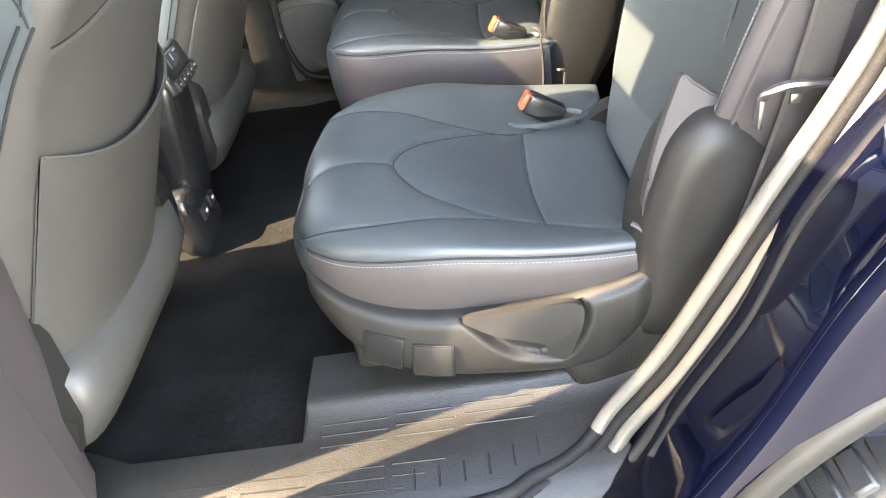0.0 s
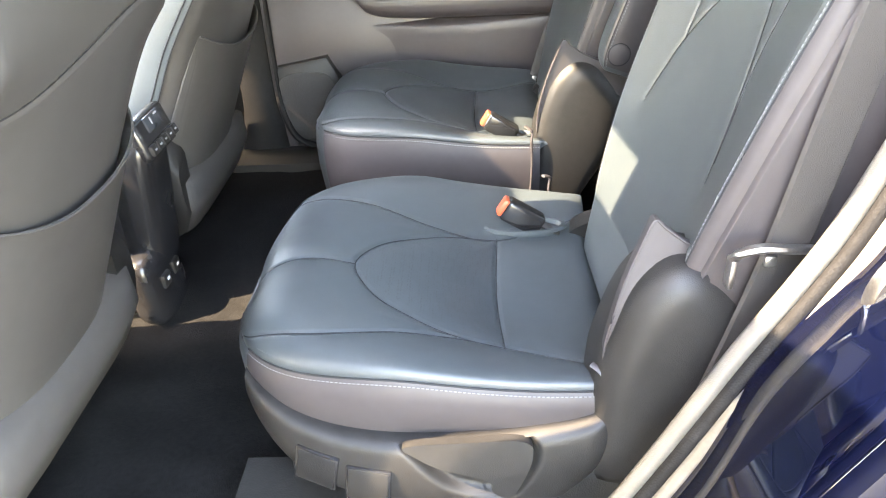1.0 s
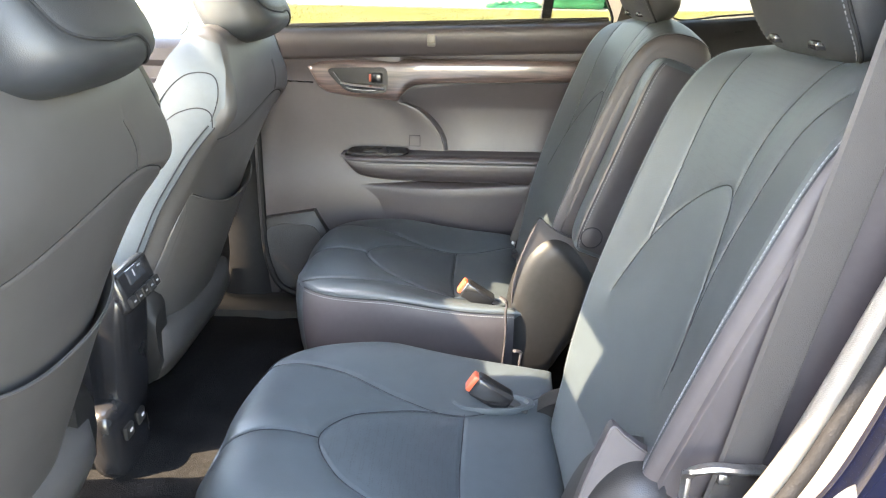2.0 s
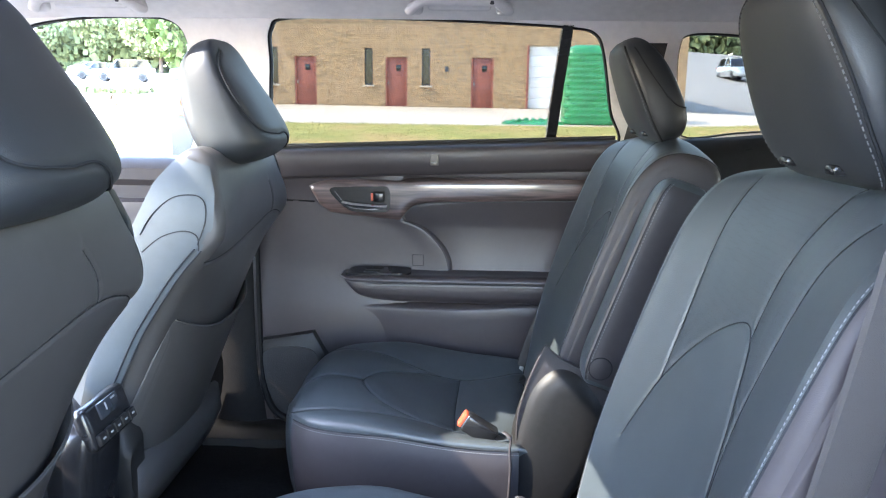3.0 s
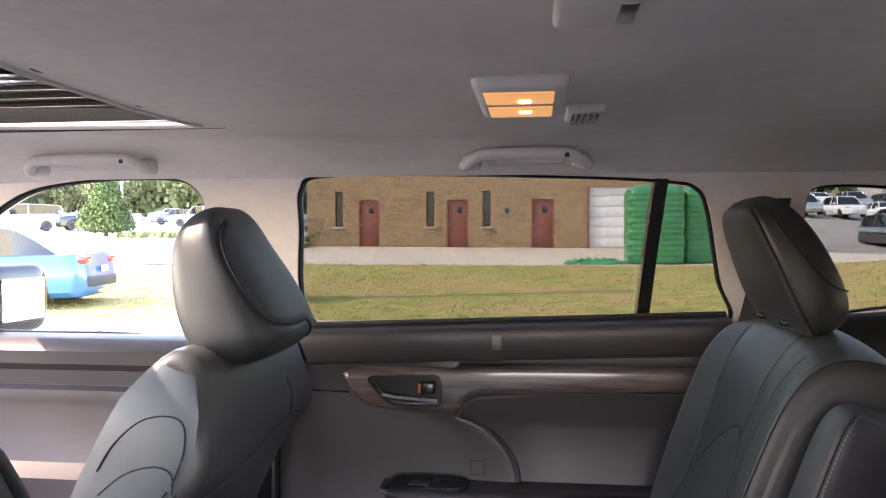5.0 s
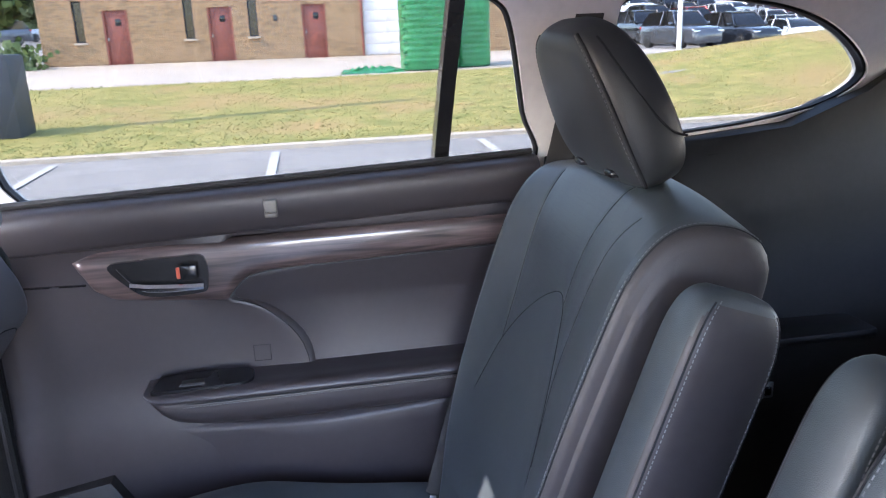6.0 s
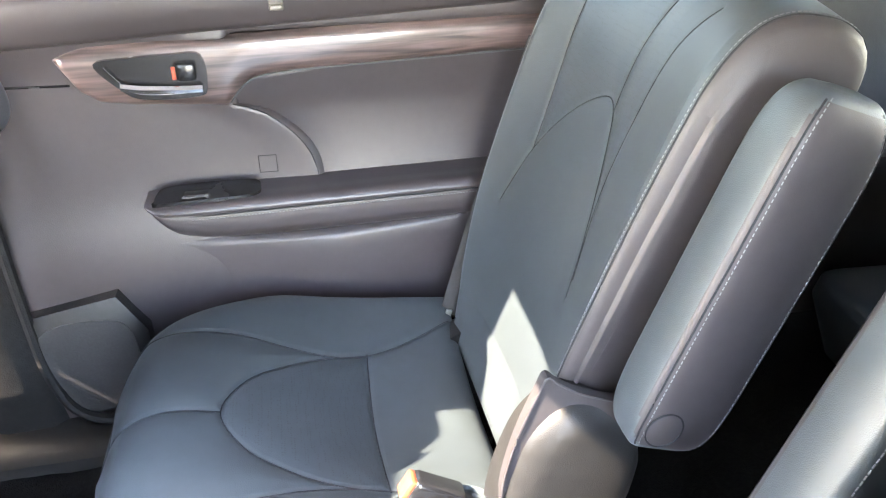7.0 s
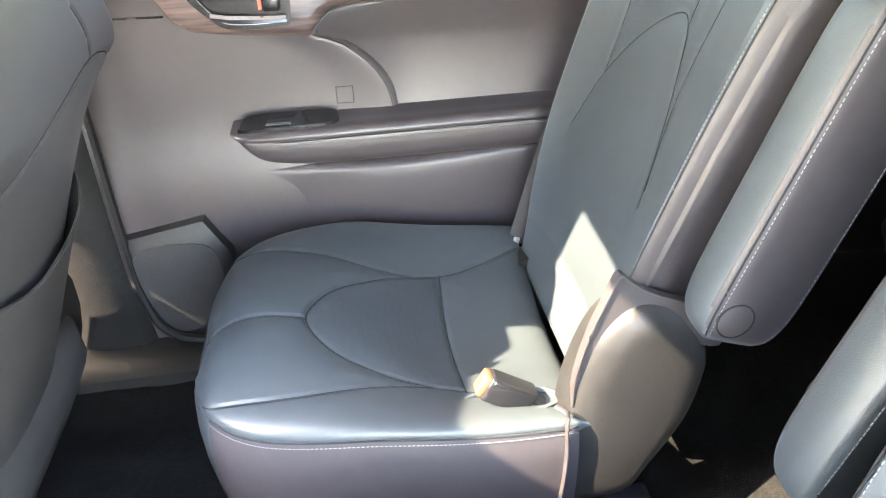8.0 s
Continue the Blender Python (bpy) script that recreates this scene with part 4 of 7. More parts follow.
part("gate_panel", plate([(-0.8, 0.55), (0.8, 0.55), (0.8, 1.72), (-0.8, 1.72)], lambda a, b, d: (1.9 + d - 0.35 * max(0, b - 1.2), a, b), 0.05, [[(-0.6, 1.28), (0.6, 1.28), (0.55, 1.60), (-0.55, 1.60)]]), PLASTIC, tail)
dash = thing("dashboard", (-1.7, 0, 0.5), "dark dashboard below the windscreen", "dashboard", kind="structure")
part("dash_pad", loft([[(x, y, z) for x, z in ((-2.0, 0.5), (-1.55, 0.5), (-1.45, 0.8), (-1.42, 1.02), (-1.5, 1.10), (-1.75, 1.13), (-2.0, 1.13))] for y in (-0.8, -0.3, 0.3, 0.8)]), PLASTIC, dash)


# ---- second-row captain seats ----
TH = radians(19.4)
SN, CS = math.sin(TH), math.cos(TH)
C_LEN = 0.535
cush_z = smooth_table([(-0.40, 0.79), (-0.365, 0.800), (-0.33, 0.817), (-0.28, 0.824), (-0.20, 0.812), (-0.10, 0.783), (0.0, 0.752), (0.10, 0.738), (0.20, 0.735)])
ARCH = spline([(0.145, 0.01), (0.135, -0.06), (0.11, -0.12), (0.07, -0.175), (0.0, -0.208), (-0.07, -0.175), (-0.11, -0.12), (-0.135, -0.06), (-0.145, 0.01)], 6)
CUSH_HALF = smooth_table([(-0.01, 0.03), (0.0, 0.065), (0.006, 0.097), (0.015, 0.127), (0.03, 0.158), (0.05, 0.183), (0.08, 0.207), (0.12, 0.225), (0.18, 0.238), (0.25, 0.244), (0.40, 0.246), (0.56, 0.242)], 6)
RIM_Z = smooth_table([(-0.40, 0.78), (-0.365, 0.782), (-0.34, 0.792), (-0.30, 0.797), (-0.2, 0.801), (-0.13, 0.800), (-0.03, 0.787), (0.06, 0.779), (0.2, 0.775)], 6)
BOLSTER = [spline([(k * 0.128, -0.350), (k * 0.158, -0.325), (k * 0.172, -0.27), (k * 0.168, -0.20), (k * 0.148, -0.11), (k * 0.140, -0.03), (k * 0.150, 0.03), (k * 0.175, 0.10), (k * 0.205, 0.16)], 6) for k in (-1, 1)]
CROSS = spline([(-0.147, 0.004), (0, 0.0), (0.147, 0.008)], 6)
MID = spline([(0.0, -0.36), (0.004, -0.28), (0.0, -0.208)], 6)
B_ARCH = spline([(0.158, 0.275), (0.142, 0.325), (0.122, 0.377), (0.085, 0.435), (0.035, 0.482), (-0.012, 0.503), (-0.040, 0.492), (-0.062, 0.455), (-0.092, 0.39), (-0.114, 0.325), (-0.126, 0.27)], 6)
B_LINES = [spline([(0.122, 0.377), (0.128, 0.46), (0.142, 0.56), (0.148, 0.655)], 6), spline([(-0.040, 0.492), (-0.036, 0.55), (-0.052, 0.61), (-0.075, 0.67)], 6),
           spline([(-0.125, 0.295), (-0.100, 0.40), (-0.098, 0.48), (-0.11, 0.57), (-0.15, 0.64)], 6)]


def in_arch(y, s):
    """Whether a place on the backrest lies above the arch, between the bolster seams."""
    top = float(np.interp(y, [-0.12, -0.092, -0.062, -0.02, 0.035, 0.085, 0.122, 0.15], [0.35, 0.39, 0.455, 0.50, 0.482, 0.435, 0.377, 0.377]))
    return -0.105 < y < 0.145 and s > top


def captain_seat(yc, inner, label):
    """A second-row seat at yc; inner is the side towards the aisle: 1 or -1."""
    seat = thing("captain_seat", (0, yc, 0.53), label, "car seat", "second-row seats")
    # cushion, round in front, its side bolsters swelling over a stitched rim
    sx, sz = (0.014, 0.0) if inner > 0 else (0.0, 0.012)
    to_x = lambda s: s - 0.365
    seams = [[(p.x, p.y + 0.365) for p in line] for line in (ARCH, *BOLSTER, CROSS, MID)]
    deep = 0.050
    base_z = lambda x: cush_z(x) + 0.012 - deep
    wider = 0.088 if inner > 0 else 0.058

    def plan(y, s):
        """The bolster on the +y side reaches out further than the other."""
        u = max(0.0, (y / CUSH_HALF(s) - 0.55) / 0.45)
        return y + wider * u ** 1.2 * min(1.0, max(0.0, s) / 0.035) ** 0.5 * (1 - 0.45 * min(1.0, max(0.0, s - 0.25) / 0.25))

    cush = Cushion(C_LEN, CUSH_HALF, lambda s: deep, lambda s: 0.05,
                   lambda y, d, s: (to_x(s) + sx, yc + plan(y, s), base_z(to_x(s)) + sz + d), ne=2.5, nend=2.4,
                   bulge=lambda y, s: -0.007 * math.exp(-(y / 0.10) ** 2 - ((s - 0.40) / 0.15) ** 2) + 0.0016 * noise.noise((y * 14, s * 14, yc)),
                   bend=lambda y, s: (RIM_Z(to_x(s)) - base_z(to_x(s))) * min(1.0, abs(y) / CUSH_HALF(s)) ** 2.6, seams=seams, w=0.0032, d=0.0030, pillow=0.0035)
    c = part("cushion", cush.geo(210, 190, 14), LEATHER, seat, "charcoal leather cushion with pressed seams")
    two_tone(c, LEATHER_IN, lambda p: p.z > 0.72 and ((-0.205 < p.x - sx < 0.0 and abs(p.y - yc) < 0.145 * max(0, (p.x - sx + 0.208) / 0.21) ** 0.55) or p.x - sx < -0.335))
    for line in seams:
        part("seam", tube([cush.on(y, s_, -0.0058) for y, s_ in line], 0.0009, 4), PIPING, c)
    rim = lambda k, s_, o, dz: Vector(cush.put(k * (cush.half(s_) + o), cush.bend(cush.half(s_), s_) + dz, s_))
    side_s = [0.034 + 0.462 * i / 60 for i in range(61)]
    for k in (-1, 1):
        part("piping", tube([rim(k, s_, 0.0, 0.0005) for s_ in side_s], 0.0016, 6), PIPING, c)
        part("stitching", stitches([rim(k, s_, 0.0036, -0.0050) for s_ in side_s]), THREAD, c)
    # vinyl side skirts and the leather front below the rim
    drop = ((-0.020, 1.03), (-0.0005, 1.0), (0.0042, 0.93), (0.0068, 0.75), (0.006, 0.5), (0.0, 0.2), (-0.008, 0.0))

    def hang(k, s_, zb):
        top = rim(k, s_, 0.0, -0.001)
        e = 0.004
        a, b = rim(k, max(0.001, s_ - e), 0, 0), rim(k, s_ + e, 0, 0)
        out = Vector((b.y - a.y, -(b.x - a.x), 0)).normalized() * -k
        return [Vector((top.x, top.y, 0)) + out * o + Vector((0, 0, zb + (top.z - zb) * h)) for o, h in drop]

    for k in (-1, 1):
        zb = 0.69 if (inner > 0 and k < 0) else 0.612
        part("side_skirt", loft([hang(k, s_, zb) for s_ in side_s]), SKIRT, seat, "smooth grey vinyl side skirt")
    fs = [0.034, 0.026, 0.019, 0.013, 0.008, 0.004, 0.001]
    part("front_skirt", loft([hang(-1, s_, 0.70 if inner > 0 else 0.612) for s_ in fs] + [hang(1, s_, 0.612) for s_ in reversed(fs)]), LEATHER_IN, seat, "perforated leather front")
    for k in (-1, 1) if inner > 0 else (-1,):
        part("hem", tube(spline([(sx + x, yc + k * o + (0.62 * wider if k > 0 else 0.0), z + sz) for x, o, z in ((0.100, 0.240, 0.816), (0.113, 0.250, 0.808), (0.112, 0.2535, 0.785), (0.114, 0.2535, 0.750), (0.113, 0.252, 0.70), (0.110, 0.248, 0.65))], 6), 0.0050, 8, flat=0.5), SKIRT, seat, "turned vinyl hem")
    part("seat_base", rbox(-0.08, yc, 0.585, 0.42, 0.36, 0.11, 0.02, 2), PLASTIC, seat)
    for k in (-1, 1):
        part("floor_rail", rbox(-0.03, yc + k * 0.17, 0.54, 0.62, 0.045, 0.035, 0.008, 2), BLACK, seat)
    # backrest, set a little outwards to leave room for the armrest
    yb = yc - inner * 0.035
    loop = [(0.0, 0.038), (0.10, 0.058), (0.2, 0.068), (0.3, 0.073), (0.42, 0.075), (0.54, 0.072), (0.595, 0.063), (0.633, 0.045), (0.655, 0.018), (0.664, -0.015), (0.664, -0.04), (0.654, -0.064), (0.625, -0.080), (0.56, -0.083), (0.4, -0.075), (0.2, -0.062), (0.02, -0.045), (-0.012, -0.005)]
    bhalf = smooth_table([(-0.1, 0.185), (0, 0.19), (0.1, 0.208), (0.25, 0.226), (0.42, 0.236), (0.58, 0.242), (0.8, 0.244)])
    back = Slab(loop, bhalf, 0.017, lambda y, s: 0.030 * max(0.0, 1 - (abs(y) / 0.215) ** 2.4) * min(1.0, 0.3 + s / 0.12), lambda y: 0.030 * (1 - (y / 0.244) ** 2),
                lambda y, d, s: (0.200 + s * SN - d * CS, yb + y * (1 + 0.6 * max(0.0, 0.03 - d)), 0.74 + s * CS + d * SN), [[(p.x, p.y) for p in line] for line in (B_ARCH, *B_LINES)], w=0.003, d=0.0015, pillow=0.0016, swell=0.006)
    b = part("backrest", back.geo(), LEATHER, seat, "charcoal leather backrest with pressed seams")
    two_tone(b, SKIRT, lambda p: abs(p.y - yb) > bhalf((p.z - 0.74) / CS) * (1 + 0.6 * max(0.0, 0.03 - (0.200 + (p.z - 0.74) * SN / CS - p.x) * CS)) - 0.0115)
    two_tone(b, LEATHER_IN, lambda p: in_arch(p.y - yb, (p.z - 0.757) / CS) and p.x < 0.20 + (p.z - 0.74) * SN / CS)
    for line in (B_ARCH, *B_LINES):
        part("seam", tube([back.on(p.x, p.y, -0.0028) for p in line], 0.0009, 4), PIPING, b)
    for k in (-1, 1):
        vs = [0.10 + 0.71 * i / 90 for i in range(91)]
        part("piping", tube([back.place(k * 0.953, v, 0.0) for v in vs], 0.0011, 6), PIPING, b)
        part("stitching", stitches([back.place(k * 0.938, v, 0.0003) for v in vs]), THREAD, b)
    part("seat_back_shell", loft([[(0.200 + s * SN + CS * d, yb + y * w, 0.74 + s * CS - SN * d) for d, y in ((0.06, -0.20), (0.088, -0.18), (0.090, 0.18), (0.06, 0.20))] for s, w in ((0.02, 0.9), (0.2, 0.98), (0.5, 1.0), (0.60, 0.95))]), PLASTIC, b)
    # headrest, leaning forward over the back
    hu, hn = Vector((-0.40, 0.0, 0.916)), Vector((-0.916, 0, -0.40))
    h0 = Vector((0.434, yb, 1.380))
    head = Pad(0.225, smooth_table([(0, 0.128), (0.05, 0.136), (0.12, 0.132), (0.19, 0.112), (0.225, 0.095)]), smooth_table([(0, 0.036), (0.08, 0.046), (0.225, 0.036)]), smooth_table([(0, 0.03), (0.06, 0.045), (0.15, 0.042), (0.225, 0.02)]),
               lambda y, d, s: tuple(h0 + hu * s + hn * d + Vector((0, y, 0))), ne=4.2, nend=2.4)
    hob = part("headrest", head.geo(50, 50, 40), LEATHER_DARK, seat, "charcoal leather headrest")
    for k in (-1, 1):
        part("stitching", stitches([head.on(k * (head.half(s) - 0.014), s, 0.0008) for s in [0.008 + 0.206 * i / 40 for i in range(41)]], 0.0066, 0.0008), THREAD, hob)
        part("piping", tube([head.on(k * (head.half(s) - 0.009), s, 0.0004) for s in [0.008 + 0.206 * i / 40 for i in range(41)]], 0.0020, 6), PIPING, hob)
        part("seam", tube([head.put(k * (head.half(s) * 0.985 + 0.0008), d, s) for s, d in [(p.x, p.y) for p in spline([(0.205, 0.010), (0.17, 0.007), (0.13, 0.0), (0.095, -0.009), (0.072, -0.020), (0.06, -0.034)], 8)]], 0.0015, 5), PIPING, hob)
        part("headrest_post", tube([h0 + hu * 0.03 + Vector((0, k * 0.055, 0)), Vector((0.405, yb + k * 0.055, 1.33))], 0.007, 8), CHROME, hob)
        part("guide", rbox(0.392, yb + k * 0.055, 1.395, 0.034, 0.024, 0.010, 0.004, 2), BLACK, hob)
    # recliner covers on both sides, with the vinyl hem of the backrest drawn over them
    COVER = spline([(0.112, 0.64), (0.116, 0.72), (0.117, 0.78), (0.124, 0.835), (0.146, 0.905), (0.172, 0.942), (0.203, 0.958), (0.24, 0.948), (0.275, 0.912), (0.300, 0.872), (0.302, 0.835), (0.287, 0.768), (0.24, 0.685), (0.20, 0.635)], 4, True)
    for k in (-1, 1):
        more = 0.030 if inner > 0 and k < 0 else 0.0
        low = 1.0 if k < 0 else 0.45
        rings = []
        for o, inset in ((0.18, 0.0), (0.205, 0.0), (0.216, 0.0015), (0.227, 0.006), (0.236, 0.0145), (0.2415, 0.024), (0.2445, 0.036), (0.246, 0.050)):
            rings.append([(0.208 + (p.x - 0.208) * (1 - inset / 0.095), yc + k * (o + more * min(1.0, (o - 0.18) / 0.03)), 0.64 + low * (0.15 + (p.y - 0.79) * (1 - inset / 0.165))) for p in COVER])
        part("recliner_cover", loft(rings), PLASTIC, seat, "grained plastic recliner cover", smooth=60)
        if k > 0:
            continue
        tip_o = lambda z: 0.228 + 0.6 * more - (0.22 if more else 0.06) * max(0.0, z - 0.88)
        flap = W2(spline([(0.126, 0.80), (0.128, 0.86), (0.143, 0.92), (0.166, 0.978), (0.176, 0.996), (0.190, 0.985), (0.215, 0.968), (0.256, 0.951), (0.31, 0.936), (0.31, 0.88), (0.24, 0.90), (0.18, 0.88), (0.145, 0.82)], 4, True))
        part("leather_flap", plate(flap, lambda a, b, d: (a, yc + k * (tip_o(b) - d), b), 0.014), SKIRT, seat, "vinyl hem over the recliner cover")
        part("flap_edge", tube([(p.x, yc + k * (tip_o(p.y) + 0.001), p.y) for p in spline([(0.126, 0.81), (0.128, 0.86), (0.143, 0.92), (0.166, 0.978), (0.176, 0.996), (0.190, 0.985), (0.215, 0.968), (0.256, 0.951), (0.31, 0.936)], 6)], 0.0016, 6), SKIRT, seat)
    # folded armrest on the aisle side
    ya = yc + inner * 0.285
    long = 0.46 if inner > 0 else 0.40
    ax = 0.303 if inner > 0 else 0.270
    a0 = Vector((ax, ya, 0.945)) - Vector((SN, 0, CS)) * (long - 0.40)
    arm = Pad(long, lambda s: 0.052 - 0.004 * s, lambda s: 0.037, lambda s: 0.037, lambda y, d, s: tuple(a0 + Vector((SN * s + CS * y, -inner * -d, CS * s - SN * y))), ne=5.5, nend=2.7)
    ar = part("armrest", arm.geo(60, 40, 40), LEATHER, seat, "leather armrest folded up beside the backrest")
    two_tone(ar, SKIRT, lambda p: (p.y - ya) * inner > 0.026)
    arm_s = [0.012 + (long - 0.024) * i / 60 for i in range(61)]
    for k in (-1, 1):
        part("stitching", stitches([arm.on(k * (arm.half(s) - 0.0095), s, 0.0003) for s in arm_s]), THREAD, ar)
        part("piping", tube([arm.on(k * (arm.half(s) - 0.006), s, -0.0003) for s in arm_s], 0.0011, 6), PIPING, ar)
        part("stitching", stitches([Vector(arm.put(k * (arm.half(s) - 0.0095), -arm.depth(1 - 0.0095 / arm.half(s), s) - 0.0003, s)) for s in arm_s]), THREAD, ar)
    part("cap_groove", tube([(ax - 0.006 + 0.0205 * math.cos(2 * math.pi * q / 32), ya + inner * 0.0368, 0.992 + 0.0205 * math.sin(2 * math.pi * q / 32)) for q in range(32)], 0.0010, 6, up=(0, 1, 0), closed=True), PIPING, ar)
    part("pivot_cap", loft([[(ax - 0.006 + r * math.cos(t), ya + inner * o, 0.992 + r * math.sin(t)) for t in [2 * math.pi * q / 24 for q in range(24)]] for r, o in ((0.0200, 0.030), (0.0195, 0.0372), (0.017, 0.0382))]), SKIRT, ar)
    # belt buckle in its well
    bx, by, bz = 0.055 + sx, yc + inner * 0.182, cush_z(0.055) + sz
    w = part("buckle_well", loft([[(bx + (0.066 * g) * math.cos(t), by + 0.025 * g * math.sin(t), bz + 0.034 + dz) for t in [2 * math.pi * q / 28 for q in range(28)]] for g, dz in ((1.12, -0.004), (1.10, 0.002), (0.98, 0.003), (0.9, -0.004), (0.85, -0.02))]), LEATHER, seat)
    rot = Euler((0, radians(32), 0)).to_matrix().to_4x4()
    bk = part("belt_buckle", rbox(bx - 0.002, by, bz + 0.052, 0.074, 0.030, 0.040, 0.008, 3, rot), BLACK, seat, "black seat belt buckle")
    part("release_button", rbox(bx - 0.034, by, bz + 0.073, 0.010, 0.024, 0.032, 0.003, 2, rot), RED, bk, "red release button")
    part("buckle_strap", tube([(bx + 0.02, by, bz + 0.044), (bx + 0.06, by, bz + 0.018)], 0.012, 8, flat=0.4), WEBBING, bk)
    return seat


far_seat = captain_seat(0.395, -1, "charcoal leather captain seat with folded armrest beside the closed door")
near_seat = captain_seat(-0.36, 1, "charcoal leather captain seat with recline lever beside the open door")

# side shield of the near seat with a scooped recess, lever and switches
lev_o = W2(spline([(-0.122, 0.727), (-0.04, 0.731), (0.040, 0.730), (0.056, 0.70), (0.036, 0.648), (0.016, 0.628), (-0.02, 0.630), (-0.06, 0.646), (-0.098, 0.684)], 6, True))
S_LOW = smooth_table([(-0.34, 0.73), (-0.315, 0.70), (-0.29, 0.672), (-0.25, 0.642), (-0.2, 0.622), (-0.14, 0.609), (-0.08, 0.602), (0, 0.596), (0.065, 0.603), (0.1, 0.632), (0.135, 0.675), (0.18, 0.735)])
S_TOP = smooth_table([(-0.34, 0.768), (-0.315, 0.760), (-0.29, 0.752), (-0.25, 0.738), (-0.2, 0.726), (-0.14, 0.720), (-0.08, 0.719), (0, 0.724), (0.065, 0.735), (0.1, 0.742), (0.135, 0.755), (0.18, 0.772)])
S_PROF = spline([(-0.03, 1.0, 0), (0.002, 1.0, 0), (0.014, 0.985, 0), (0.0225, 0.945, 0), (0.0275, 0.88, 0), (0.030, 0.76, 0), (0.0315, 0.6, 0), (0.031, 0.42, 0), (0.027, 0.2, 0), (0.018, 0.06, 0), (0.004, 0.0, 0), (-0.03, 0.0, 0)], 6)


def in_loop(a, b, loop):
    inside = False
    for (ax_, bx_), (cx_, dx_) in zip(loop, loop[1:] + loop[:1]):
        if (bx_ > b) != (dx_ > b) and a < (cx_ - ax_) * (b - bx_) / (dx_ - bx_) + ax_:
            inside = not inside
    return inside


rings = []
for i in range(131):
    x = -0.326 + 0.504 * i / 130
    zl, zt = S_LOW(x), S_TOP(x)
    h_ = CUSH_HALF(x + 0.365 - 0.014) - 0.055 * max(0.0, (x - 0.11) / 0.068) ** 2
    ring = []
    for p in S_PROF:
        z, o = zl + (zt - zl) * p.y, p.x
        if o > 0.02 and in_loop(x, z, lev_o):
            d = float(near_line(np.array([[x]]), np.array([[z]]), [lev_o + lev_o[:1]])[0][0])
            o -= 0.017 * min(1.0, d / 0.010) ** 1.5
        ring.append((x, -0.36 - h_ - o, z))
    rings.append(ring)
shield = part("side_shield", loft(rings), PLASTIC, near_seat, "grained grey plastic side shield", smooth=60)
part("recline_lever", plate(W2(spline([(-0.112, 0.7225), (-0.03, 0.727), (0.034, 0.726), (0.043, 0.70), (0.022, 0.642), (0.008, 0.638), (-0.006, 0.650), (-0.012, 0.668), (-0.07, 0.690), (-0.098, 0.706)], 5, True)), lambda a, b, d: (a, -0.6405 + d + 0.006 * max(0.0, (b - 0.69) / 0.035), b), 0.012), PLASTIC, shield, "recline lever")
for x, z, tip, face in ((-0.228, 0.674, 12, MATTE), (-0.162, 0.656, 6, PLASTIC)):
    lie = math.atan((CUSH_HALF(x + 0.331) - CUSH_HALF(x + 0.371)) / 0.04)
    m_sw = (Euler((0, 0, lie)).to_matrix() @ Euler((0, radians(tip), 0)).to_matrix()).to_4x4()
    ys_ = -0.36 - CUSH_HALF(x + 0.351) - 0.0285
    part("switch_frame", rbox(x, ys_, z, 0.058, 0.012, 0.058, 0.002, 2, m_sw), BLACK, shield)
    part("seat_switch", rbox(x, ys_ - 0.0014, z, 0.053, 0.012, 0.053, 0.003, 2, m_sw), face, shield)

# ---- front seats ----
FT = radians(20.0)
FS, FC = math.sin(FT), math.cos(FT)


